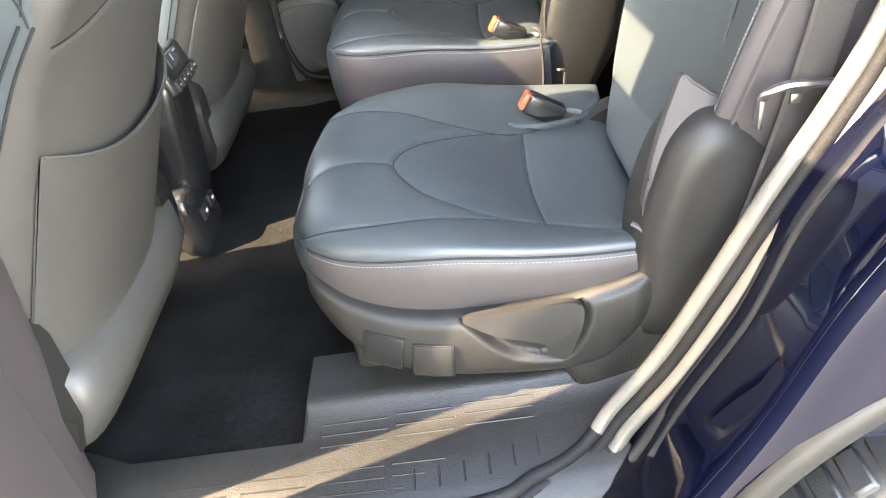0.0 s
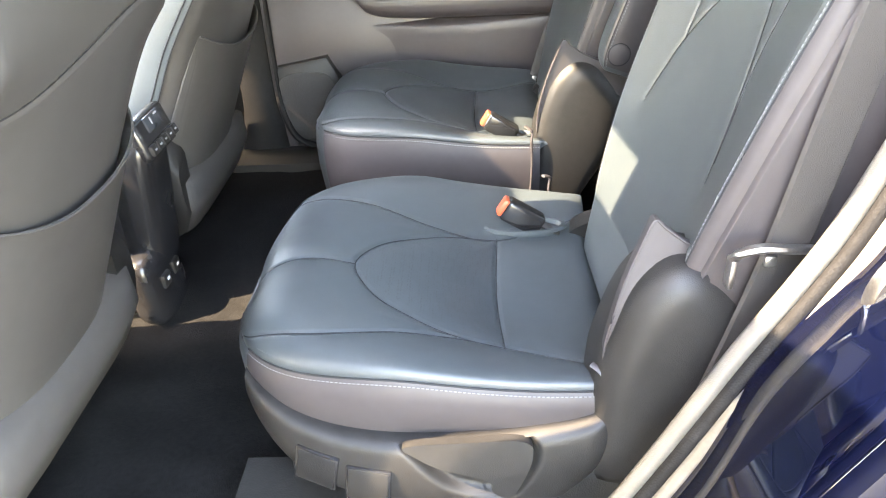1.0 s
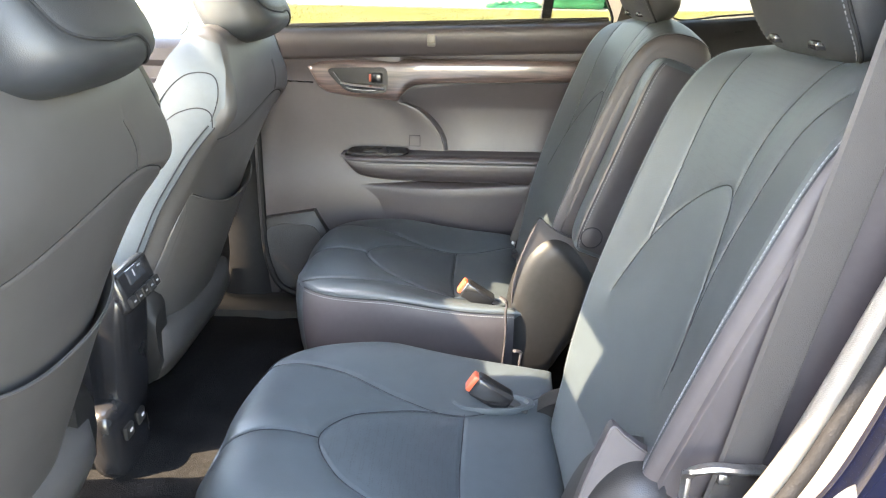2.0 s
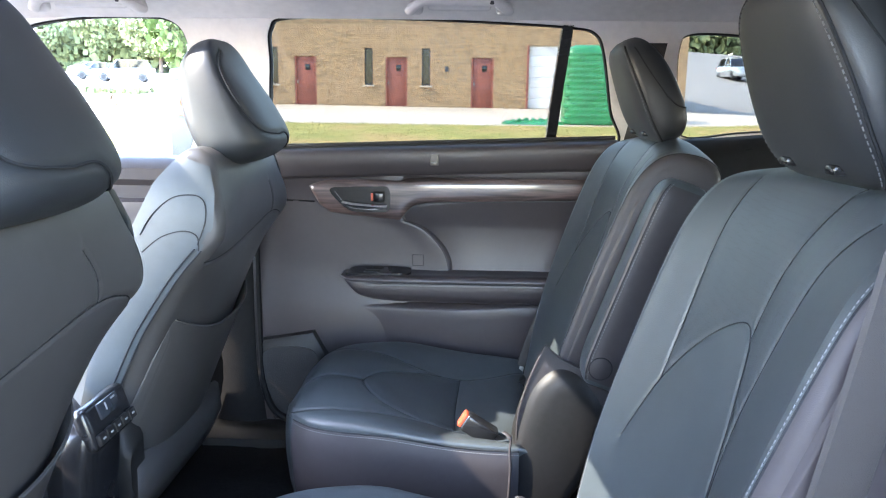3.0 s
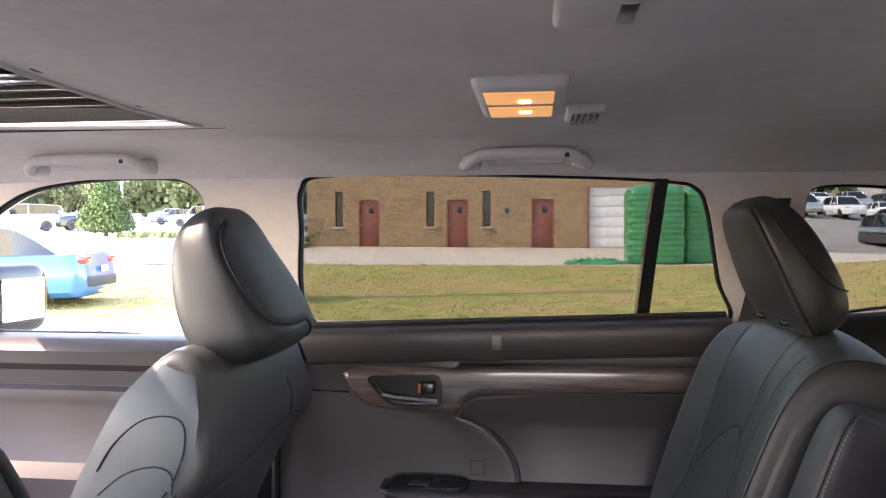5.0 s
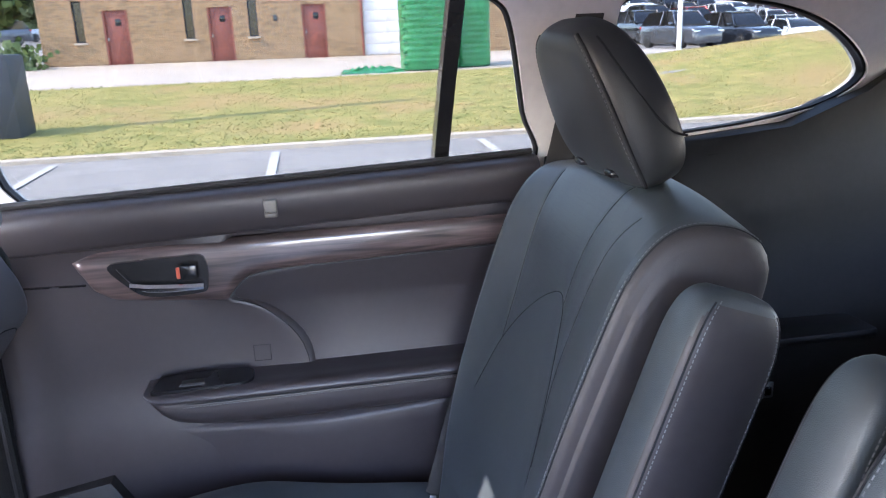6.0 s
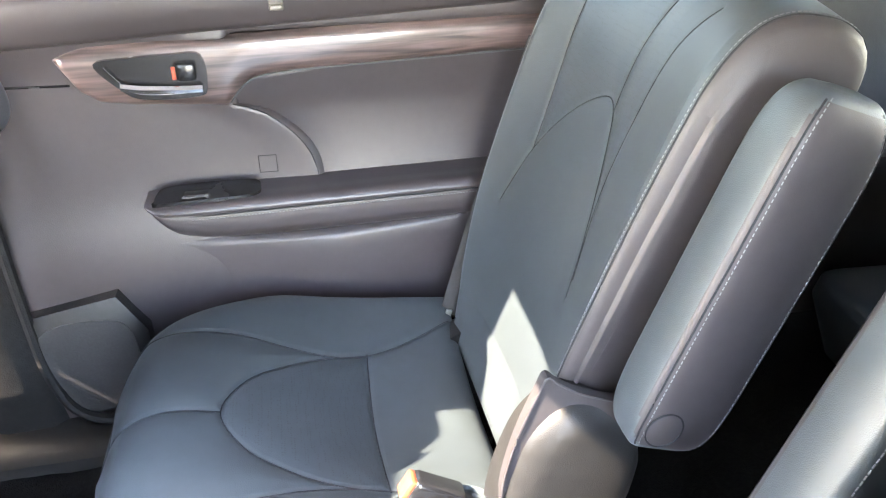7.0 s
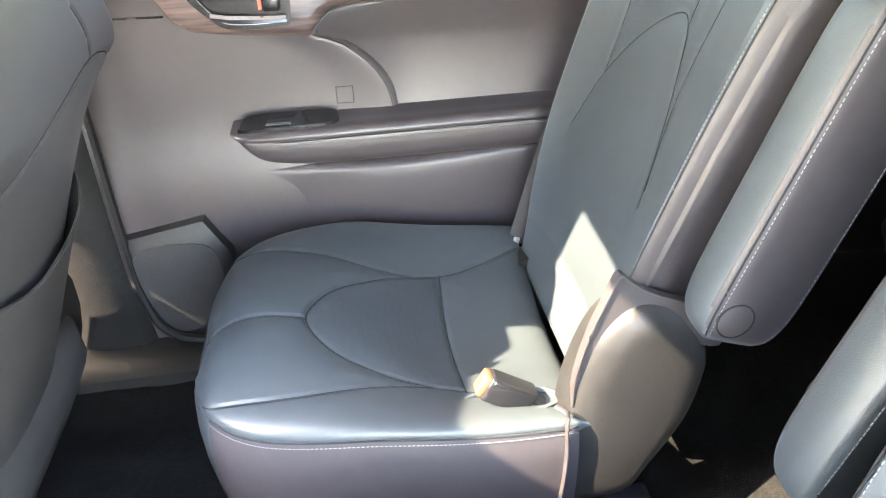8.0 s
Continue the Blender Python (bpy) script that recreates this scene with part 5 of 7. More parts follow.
def front_seat(yc, label):
    seat = thing("front_seat", (-0.95, yc, 0.53), label, "car seat", "front seats")
    pocket = spline([(-0.235, 0.475), (-0.15, 0.448), (-0.05, 0.430), (0.06, 0.428), (0.15, 0.440), (0.235, 0.458)], 6)
    shoulder = spline([(-0.235, 0.605), (-0.16, 0.610), (-0.034, 0.632), (0.122, 0.660), (0.20, 0.650), (0.235, 0.630)], 6)
    riser = spline([(0.122, 0.660), (0.112, 0.702), (0.06, 0.765)], 6)
    low = 0.022 if yc < 0 else 0.0
    f_half = smooth_table([(-0.1, 0.19 + low), (0, 0.20 + low), (0.12, 0.225 + low), (0.3, 0.248 + 0.4 * low), (0.5, 0.257), (0.66, 0.253), (0.74, 0.238), (0.80, 0.215), (0.9, 0.20)])
    edge_d = smooth_table([(-0.1, -0.03), (0, -0.03), (0.2, -0.022), (0.353, -0.006), (0.43, 0.004), (0.5, 0.020), (0.57, 0.039), (0.63, 0.063), (0.665, 0.076), (0.71, 0.066), (0.76, 0.04), (0.82, 0.03)])
    floop = [(0.0, 0.045), (0.1, 0.052), (0.3, 0.058), (0.5, 0.063), (0.64, 0.066), (0.71, 0.056), (0.765, 0.032), (0.795, 0.0), (0.80, -0.03), (0.785, -0.055), (0.72, -0.078), (0.6, -0.092), (0.4, -0.098), (0.2, -0.090), (0.02, -0.06), (-0.012, -0.01)]
    back = Slab(floop, f_half, 0.028, lambda y, q: (0.066 - edge_d(q)) * min(1.0, abs(y) / 0.25) ** 3 - 0.004, lambda y: 0.0,
                lambda y, d, q: (-0.735 + q * FS + d * FC, yc + y, 0.60 + q * FC - d * FS), [[(p.x, p.y) for p in line] for line in (shoulder, riser)], w=0.0028, d=0.0034)
    b = part("backrest", back.geo(150, 260), VINYL, seat, "dark vinyl backrest with leather side bolsters")
    bound = lerp_table([(0.0, -0.045), (0.12, -0.040), (0.25, -0.030), (0.353, -0.019), (0.43, -0.009), (0.5, 0.007), (0.57, 0.026), (0.63, 0.048), (0.68, 0.056), (0.74, 0.036), (0.79, 0.0)])
    fore = lerp_table([(0.0, -0.052), (0.05, -0.066), (0.2, -0.088), (0.4, -0.096), (0.6, -0.090), (0.72, -0.076), (0.775, -0.055), (0.79, -0.04)])
    for k in (-1, 1):
        rows = [[back.put(k * (f_half(q) - 0.001 + 0.0055 * math.sin(math.pi * u) ** 0.6), fore(q) + (bound(q) - fore(q)) * u, q) for u in [j / 10 for j in range(11)]] for q in [0.02 + 0.76 * i / 60 for i in range(61)]]
        part("side_bolster", ([p for r in rows for p in r], [(i * 11 + j, i * 11 + j + 1, (i + 1) * 11 + j + 1, (i + 1) * 11 + j) for i in range(60) for j in range(10)]), LEATHER, b, "smooth leather side bolster", smooth=80)
    for line in (shoulder, riser):
        part("seam", tube([back.on(p.x, p.y, -0.0026) for p in line], 0.0012, 4), PIPING, b)
    for k in (-1, 1):
        for sh in (0.0, 0.012):
            part("side_piping", tube(spline([back.put(k * (f_half(q) + (0.0002 if sh == 0 else 0.0036)), d + 0.015 - sh, q) for q, d in ((0.12, -0.055), (0.25, -0.045), (0.353, -0.034), (0.43, -0.024), (0.5, -0.008), (0.57, 0.011), (0.63, 0.034))], 6), 0.0017, 6), PIPING, b)
        part("side_seam", tube(spline([back.put(k * (f_half(q) + 0.0042), d + 0.012, q) for q, d in ((0.63, 0.034), (0.655, 0.022), (0.655, -0.005), (0.63, -0.04), (0.59, -0.065))], 6), 0.0012, 6), PIPING, b)
        part("side_seam", tube(spline([back.put(k * (f_half(q) + 0.0042), d, q) for q, d in ((0.64, 0.040), (0.685, 0.040), (0.718, 0.026), (0.724, 0.003), (0.706, -0.032), (0.665, -0.056), (0.62, -0.066))], 6), 0.0012, 6), PIPING, b)
    # map pocket skin standing off the back
    top = lambda y: float(np.interp(y, [p.x for p in pocket], [p.y for p in pocket]))
    rings = []
    for i in range(41):
        y = -0.225 + 0.45 * i / 40
        e = 1 - (abs(y) / 0.225) ** 6
        rings.append([back.on(y, s_, o * e + 0.004) for s_, o in ((0.05, 0.003), (0.12, 0.005), (0.22, 0.007), (top(y) - 0.05, 0.009), (top(y) - 0.012, 0.010), (top(y), 0.012), (top(y) + 0.002, 0.009), (top(y) - 0.02, 0.005), (0.12, 0.002))])
    part("map_pocket", loft(rings), VINYL, b, "seat-back map pocket")
    part("pocket_edge", tube([back.on(y, top(y), 0.004 + 0.012 * (1 - (abs(y) / 0.225) ** 6)) for y in [-0.222 + 0.444 * i / 40 for i in range(41)]], 0.0022, 6), VINYL, b)
    part("lower_cover", loft([[(-0.70 - 0.10 * u + dx, yc + 0.245 * t, z) for dx, z in ((0, 0.58), (0.06, 0.60), (0.09, 0.66), (0.085, 0.72), (0.0, 0.74))] for t, u in ((-1, 0.3), (-0.95, 0.17), (-0.88, 0.09), (-0.75, 0.03), (-0.5, 0), (0.5, 0), (0.75, 0.03), (0.88, 0.09), (0.95, 0.17), (1, 0.3))]), VINYL, seat, smooth=85)
    part("cushion", Pad(0.52, lambda s: 0.25, lambda s: 0.06, lambda s: 0.09, lambda y, d, s: (-1.22 + s, yc + y, 0.76 - 0.05 * s + d)).geo(24, 24, 10), LEATHER, seat)
    part("seat_base", rbox(-0.95, yc, 0.62, 0.46, 0.50, 0.20, 0.03, 2), PLASTIC, seat)
    ko = 1 if yc > 0 else -1
    wide = 0.026 if yc > 0 else 0.0
    part("side_shield", loft([[(x, yc + ko * o, zb + (zt - zb) * h) for o, h in ((0.22, 0.0), (0.262 + wide, 0.02), (0.285 + wide, 0.3), (0.288 + wide, 0.7), (0.272 + wide, 0.97), (0.22, 1.0))] for x, zb, zt in ((-1.22, 0.66, 0.72), (-1.15, 0.60, 0.76), (-0.95, 0.57, 0.78), (-0.80, 0.57, 0.82), (-0.72, 0.58, 0.86), (-0.665, 0.60, 0.84), (-0.645, 0.66, 0.79))]), PLASTIC, seat, "plastic side shield")
    part("inner_shield", loft([[(x, yc - ko * o, zb + (zt - zb) * h) for o, h in ((0.20, 0.0), (0.245, 0.03), (0.262, 0.3), (0.262, 0.7), (0.248, 0.95), (0.20, 1.0))] for x, zb, zt in ((-1.2, 0.60, 0.72), (-0.95, 0.56, 0.78), (-0.78, 0.56, 0.83), (-0.70, 0.57, 0.85), (-0.655, 0.60, 0.83), (-0.635, 0.65, 0.78))]), PLASTIC, seat, "grained plastic inner shield", smooth=60)
    hu = Vector((-0.19, 0, 0.98)).normalized()
    hn = Vector((0.98, 0, 0.19)).normalized()
    h0 = Vector((-0.462, yc, 1.318))
    head = Pad(0.262, smooth_table([(0, 0.142), (0.05, 0.148), (0.13, 0.140), (0.21, 0.118), (0.262, 0.095)]), smooth_table([(0, 0.078), (0.04, 0.095), (0.12, 0.070), (0.2, 0.034), (0.262, 0.015)]), smooth_table([(0, 0.045), (0.1, 0.078), (0.2, 0.075), (0.262, 0.05)]),
               lambda y, d, s: tuple(h0 + hu * s + hn * d + Vector((0, y, 0))), ne=3.0, nend=2.4, seams=[[(p.x, p.y) for p in spline([(-0.06, 0.232), (-0.100, 0.205), (-0.118, 0.15), (-0.116, 0.09), (-0.095, 0.06), (-0.03, 0.05), (0.03, 0.05), (0.075, 0.022), (0.12, 0.016)], 6)]], w=0.005, d=0.004)
    ho = part("headrest", head.geo(60, 60, 40), LEATHER_DARK, seat, "charcoal leather headrest")
    loop = spline([(-0.06, 0.232), (-0.100, 0.205), (-0.118, 0.15), (-0.116, 0.09), (-0.095, 0.06), (-0.03, 0.05), (0.03, 0.05), (0.075, 0.022), (0.12, 0.016)], 6)
    part("seam", tube([head.on(p.x, p.y, 0.0) for p in loop], 0.0018, 6), PIPING, ho)
    for k in (-1, 1):
        part("headrest_post", tube([h0 + hu * 0.03 + Vector((0, k * 0.06, 0)), h0 - hu * 0.06 + Vector((0, k * 0.06, 0))], 0.007, 8), CHROME, ho)
    return seat


front_seat(-0.412, "charcoal driver seat seen from behind with a map pocket")
front_seat(0.40, "charcoal front passenger seat seen from behind with a map pocket")

# ---- centre console end, with rear climate panel and floor switch pod ----
console = thing("centre_console", (-0.8, 0.02, 0.53), "dark centre console with rear climate controls", "console")
part("console_body", loft([[(x, 0.02 + w * sy, zt if sz else 0.53) for sy, sz in ((-1, 0), (-1, 1), (1, 1), (1, 0))] for x, w, zt in ((-1.45, 0.11, 0.88), (-0.9, 0.11, 0.92), (-0.74, 0.105, 0.90), (-0.68, 0.085, 0.84))]), BLACK, console)
part("console_end", Pad(0.30, lambda s: 0.066, lambda s: 0.045, lambda s: 0.05, lambda y, d, s: (-0.655 + d - 0.10 * (0.23 - s), 0.02 + y, 0.60 + s), ne=3.4, nend=3.0).geo(40, 40, 10), BLACK, console)
tilt = Euler((0, radians(-18), 0)).to_matrix().to_4x4()
pan = part("climate_panel", rbox(-0.625, 0.035, 0.890, 0.030, 0.146, 0.082, 0.012, 3, tilt), BLACK, console, "gloss black rear climate panel")
PN, PU = Vector((math.cos(radians(18)), 0, math.sin(radians(18)))), Vector((-math.sin(radians(18)), 0, math.cos(radians(18))))
PC = Vector((-0.625, 0.035, 0.890))


def on_panel(y, v, out):
    return PC + PN * (0.015 + out) + PU * v + Vector((0, y, 0))


part("display", rbox(*on_panel(0.0, 0.019, 0.001), 0.006, 0.070, 0.030, 0.003, 2, tilt), DISPLAY, pan, "dark display")
part("display_mark", rbox(*on_panel(-0.012, 0.022, 0.0045), 0.001, 0.004, 0.014, 0.0003, 1, tilt), PRINT, pan)
part("display_mark", rbox(*on_panel(0.016, 0.028, 0.0045), 0.001, 0.014, 0.003, 0.0003, 1, tilt), PRINT, pan)
for i in range(5):
    part("button", rbox(*on_panel(-0.054 + 0.027 * i, -0.022, 0.002), 0.010, 0.0235, 0.020, 0.003, 2, tilt), PLASTIC, pan)
    part("button_mark", rbox(*on_panel(-0.054 + 0.027 * i, -0.022, 0.0073), 0.001, 0.009, 0.0035, 0.0004, 1, tilt), PRINT, pan)
podc = part("switch_pod", Pad(0.16, lambda s: 0.080, lambda s: 0.03, lambda s: 0.05, lambda y, d, s: (-0.655 + d - 0.12 * (s - 0.08), -0.025 + y, 0.52 + s), ne=2.8, nend=2.2).geo(24, 24, 10), BLACK, console, "black plastic pod with seat heater switches")
for i in range(2):
    part("switch", rbox(-0.628, -0.055 + 0.055 * i, 0.615, 0.012, 0.034, 0.030, 0.005, 2), PLASTIC, podc)
    part("switch_mark", rbox(-0.6215, -0.055 + 0.055 * i, 0.618, 0.002, 0.010, 0.006, 0.0005, 1), WHITE, podc)

# belt anchor in the corner between the far cushion and its backrest
anchor = thing("belt_anchor", (0.165, 0.64, 0.74), "black seat belt anchor with a bright tongue beside the cushion", "seat belt")
part("anchor_cover", rbox(0.162, 0.640, 0.735, 0.034, 0.020, 0.070, 0.007, 3, Euler((0, radians(16), 0)).to_matrix().to_4x4()), BLACK, anchor)
part("tongue", rbox(0.163, 0.634, 0.776, 0.012, 0.005, 0.022, 0.003, 2, Euler((0, radians(16), 0)).to_matrix().to_4x4()), STEEL, anchor, "bright steel belt tongue")
part("webbing", tube(spline([(0.170, 0.644, 0.765), (0.222, 0.658, 0.93), (0.272, 0.668, 1.08), (0.325, 0.675, 1.24)], 6), 0.022, 8, up=(0, 1, 0), flat=0.10), WEBBING, anchor, "dark woven belt webbing")

# ---- seat belts ----
belt = thing("seat_belt", (0.3, -0.64, 0.6), "dark grey seat belt hanging beside the near seat", "seat belt")
bp = spline([(0.17, -0.632, 0.60), (0.222, -0.640, 0.783), (0.262, -0.648, 0.965), (0.290, -0.652, 1.138), (0.318, -0.655, 1.30), (0.352, -0.655, 1.52)], 8)
part("webbing", loft([[p + Vector((dx, dy, 0.0)) for dx, dy in ((0.0, 0.004), (0.003, 0.0), (0.044, 0.003), (0.047, 0.007), (0.044, 0.0085), (0.003, 0.0055))] for p in bp]), WEBBING, belt)
part("tongue", tube(spline([(0.236, -0.655, 0.990), (0.240, -0.662, 1.000), (0.258, -0.666, 1.007), (0.285, -0.664, 1.004), (0.312, -0.655, 0.998)], 6), 0.0062, 8, flat=0.8), STEEL, belt, "bright metal belt tongue")
part("tongue_tip", rbox(0.236, -0.652, 0.972, 0.006, 0.016, 0.034, 0.002, 2), STEEL, belt)
part("rivet", rbox(0.274, -0.652, 0.984, 0.013, 0.006, 0.013, 0.003, 2), STEEL, belt)
belt2 = thing("seat_belt", (0.3, 0.7, 0.6), "dark grey seat belt hanging behind the far seat", "seat belt")
part("webbing", loft([[p + Vector((dx, 0, 0)) + Vector((0, dy, 0)) for dx, dy in ((-0.024, 0), (0.024, 0), (0.024, 0.0015), (-0.024, 0.0015))] for p in spline([(0.17, 0.70, 0.66), (0.26, 0.71, 0.92), (0.42, 0.745, 1.3), (0.47, 0.69, 1.6)], 8)]), WEBBING, belt2)

# ---- third row ----
third = thing("bench_seat", (1.1, 0, 0.62), "dark third-row bench behind the captain seats", "bench seat")
part("cushion", Pad(0.48, lambda s: 0.60, lambda s: 0.06, lambda s: 0.10, lambda y, d, s: (0.82 + s, y, 0.76 - 0.06 * s + d), ne=6).geo(30, 50, 10), LEATHER, third)
part("backrest", Pad(0.52, lambda s: 0.60, lambda s: 0.06, lambda s: 0.06, lambda y, d, s: (1.30 + 0.35 * s - d, y, 0.76 + 0.93 * s), ne=6).geo(30, 50, 10), LEATHER, third)
for y in (-0.32, 0.32):
    part("headrest", Pad(0.16, lambda s: 0.13, lambda s: 0.05, lambda s: 0.05, lambda yy, d, s: (1.48 + 0.2 * s - d, y + yy, 1.24 + s), ne=3).geo(20, 20, 12), LEATHER, third)

# ---- things on the headliner ----
dome = thing("dome_lamp", (-0.01, 0.107, 1.70), "lit dome lamp with two warm lenses", "dome lamp")
zc = liner_z(0, 0.145)
part("bezel", rbox(-0.008, 0.107, zc - 0.004, 0.108, 0.196, 0.022, 0.010, 3), PILLAR, dome)
for k in (-1, 1):
    part("lens", rbox(-0.010, 0.105 + k * 0.045, zc - 0.0135, 0.080, 0.066, 0.008, 0.003, 2), LAMP_GLOW, dome, "warm lit lens")
    part("bulb", rbox(-0.004, 0.105 + k * 0.035, zc - 0.0175, 0.015, 0.009, 0.004, 0.0015, 2), BULB_GLOW, dome)
vent = thing("ceiling_vent", (0.075, 0.25, 1.70), "small grey slatted ceiling vent", "vent")
part("frame", rbox(0.075, 0.25, liner_z(0.07, 0.25) - 0.004, 0.05, 0.095, 0.014, 0.005, 2), PILLAR, vent)
for i in range(5):
    part("slat", rbox(0.059 + 0.008 * i, 0.25, liner_z(0.07, 0.25) - 0.012, 0.003, 0.075, 0.006, 0.001, 1), BLACK, vent)


cover = thing("belt_cover", (0.06, -0.21, 1.71), "light grey ceiling cover with a recess", "ceiling cover")
part("lid", rbox(0.055, -0.235, liner_z(0.06, -0.235) - 0.003, 0.066, 0.10, 0.014, 0.006, 3), PILLAR, cover)
part("recess", rbox(0.077, -0.225, liner_z(0.06, -0.235) - 0.008, 0.014, 0.05, 0.006, 0.002, 2), STEEL, cover)
vent2 = thing("ceiling_vent", (0.62, 0.42, 1.69), "dark slatted air vent above the third row", "vent")
part("frame", rbox(0.62, 0.42, liner_z(0.62, 0.42) - 0.004, 0.11, 0.05, 0.012, 0.005, 2), PILLAR, vent2)
for i in range(6):
    part("slat", rbox(0.58 + 0.016 * i, 0.42, liner_z(0.62, 0.42) - 0.011, 0.008, 0.034, 0.005, 0.001, 1), BLACK, vent2)


def grab_handle(x0, x1):
    g = thing("grab_handle", ((x0 + x1) / 2, 0.62, 1.68), "light grey folding grab handle above the window", "grab handle", "grab handles")
    y, z, L = 0.585, 1.672, x1 - x0
    bow = spline([(x0, y + 0.030, z - 0.010), (x0 + 0.006, y + 0.010, z - 0.009), (x0 + 0.022, y - 0.004, z + 0.001), (x0 + 0.05, y - 0.009, z + 0.008), (x1 - 0.05, y - 0.009, z + 0.008), (x1 - 0.022, y - 0.004, z + 0.001), (x1 - 0.006, y + 0.010, z - 0.009), (x1, y + 0.030, z - 0.010)], 6)
    part("bar", tube(bow, 0.0130, 12, flat=0.85), PILLAR, g)
    for x in (x0 + 0.012, x1 - 0.012):
        part("bracket", rbox(x, y + 0.030, z - 0.004, 0.036, 0.034, 0.030, 0.011, 3), PILLAR, g)
    part("cap", rbox(x1 - 0.040, y - 0.0195, z + 0.004, 0.010, 0.004, 0.010, 0.002, 1), SOFT, g)
    part("recess", rbox((x0 + x1) / 2, y + 0.040, z + 0.006, L - 0.08, 0.020, 0.030, 0.010, 2), PILLAR, g, "shaded recess behind the bar")
    return g


grab_handle(-0.125, 0.105)
grab_handle(-1.02, -0.76)


# ---- outside ----
ASPHALT = material("worn_grey_asphalt", (0.235, 0.215, 0.190), 0.9, var=0.18, scale=0.7, grain=0.6, grain_scale=60)
CONCRETE = material("pale_concrete", (0.43, 0.365, 0.29), 0.9, var=0.14, scale=0.5, grain=0.4, grain_scale=50)
GRASS = material("dry_lawn", (0.40, 0.315, 0.115), 0.95, scale=2.2, dark=(0.13, 0.155, 0.040), grain=0.45, grain_scale=30, spec=0.1, detail=8)
gt = GRASS.node_tree
bare = gt.nodes.new("ShaderNodeTexNoise")
bare.inputs["Scale"].default_value, bare.inputs["Detail"].default_value = 0.42, 7.0
bare_ramp = gt.nodes.new("ShaderNodeMapRange")
bare_ramp.inputs["From Min"].default_value, bare_ramp.inputs["From Max"].default_value = 0.50, 0.62
bare_mix = gt.nodes.new("ShaderNodeMix")
bare_mix.data_type = "RGBA"
bare_mix.inputs[7].default_value = (0.335, 0.235, 0.10, 1)
bare_tc = gt.nodes.new("ShaderNodeTexCoord")
gt.links.new(bare_tc.outputs["Object"], bare.inputs["Vector"])
gt.links.new(bare.outputs[0], bare_ramp.inputs[0])
gt.links.new(bare_ramp.outputs[0], bare_mix.inputs[0])
gt.links.new(gt.nodes["Principled BSDF"].inputs["Base Color"].links[0].from_socket, bare_mix.inputs[6])
gt.links.new(bare_mix.outputs[2], gt.nodes["Principled BSDF"].inputs["Base Color"])
BLADE = material("grass_blades", (0.36, 0.30, 0.13), 0.9, scale=0.9, dark=(0.22, 0.225, 0.075), spec=0.2)
LINE = material("white_road_paint", (0.45, 0.43, 0.39), 0.8, var=0.15, scale=4)
BRICK = brick_wall("buff_brick")
RUST_DOOR = material("red_brown_door_paint", (0.22, 0.062, 0.042), 0.55, var=0.15, scale=2)
ROLLER = material("white_steel_door", (0.62, 0.60, 0.60), 0.5, var=0.06, scale=2)
DARK_GLASS = material("dark_window_glass", (0.012, 0.013, 0.016), 0.08, var=0.2, scale=3)
GREEN = material("green_vinyl", (0.022, 0.20, 0.075), 0.35, var=0.2, scale=3)
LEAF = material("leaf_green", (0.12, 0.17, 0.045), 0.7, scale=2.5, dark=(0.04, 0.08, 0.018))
# leaf green made paler: the haze of distance is put into the colour
LEAF_HAZE = material("haze_paled_leaf_green", (0.21, 0.24, 0.11), 0.8, scale=1.5, dark=(0.12, 0.15, 0.065))
BARK = material("bark", (0.10, 0.07, 0.05), 0.9, var=0.3, scale=10)
SLATE = material("dark_slate_panel", (0.035, 0.040, 0.048), 0.6, var=0.12, scale=3)
METAL_GREY = material("pale_metal_cladding", (0.38, 0.39, 0.40), 0.5, var=0.08, scale=1)

slope = smooth_table([(-80, -0.6), (-6, -0.02), (1.5, 0.02), (10, 0.25), (20, 0.71), (30, 1.165), (60, 2.35), (130, 5.0), (400, 14.0), (1500, 40.0)])


def ground_z(x, y):
    k = min(1.0, max(0.0, (y - 18) / 25))
    mound = 0.9 * math.exp(-((x - 15) / 5.5) ** 2 - ((y - 17) / 5.0) ** 2)
    rise = 0.085 * max(0.0, min(80.0, y - 37)) * min(1.0, max(0.0, (x - 9) / 8))
    return slope(y) - 0.013 * max(-90, min(90, x)) * k - 0.055 * max(0.0, min(45.0, x - 8)) * k + mound + rise


def terrain(x_list, y_list, lift):
    n = len(y_list)
    return [(x, y, ground_z(x, y) + lift) for x in x_list for y in y_list], [(i * n + j, (i + 1) * n + j, (i + 1) * n + j + 1, i * n + j + 1) for i in range(len(x_list) - 1) for j in range(n - 1)]


rng = random.Random(7)
gxs = [-1500, -700, -300, -150] + [-90 + 4 * i for i in range(46)] + [150, 300, 700, 1500]
gys = [-1500, -500, -150, -60, -30, -12, -6, -3, 0, 2, 4, 6, 8] + [9 + 1.0 * i for i in range(30)] + [42, 46, 50, 60, 75, 90, 110, 130, 200, 400, 900, 1500]
solo("ground", terrain(gxs, gys, 0.0), ASPHALT, "sun-bleached grey asphalt car park", "ground", "structure", smooth=80)
# unseen sheet beside the car, darkened to cut paint reflections and bounce light
solo("pavement_near", terrain([-24 + 2 * i for i in range(25)], [-26 + 2.5 * i for i in range(11)], 0.006), material("dimmed_asphalt", (0.055, 0.054, 0.053), 0.85, var=0.2, scale=1.2, grain=0.6, grain_scale=90), "unseen asphalt sheet beside the car, darkened to dim reflections", "pavement", "structure", smooth=80)
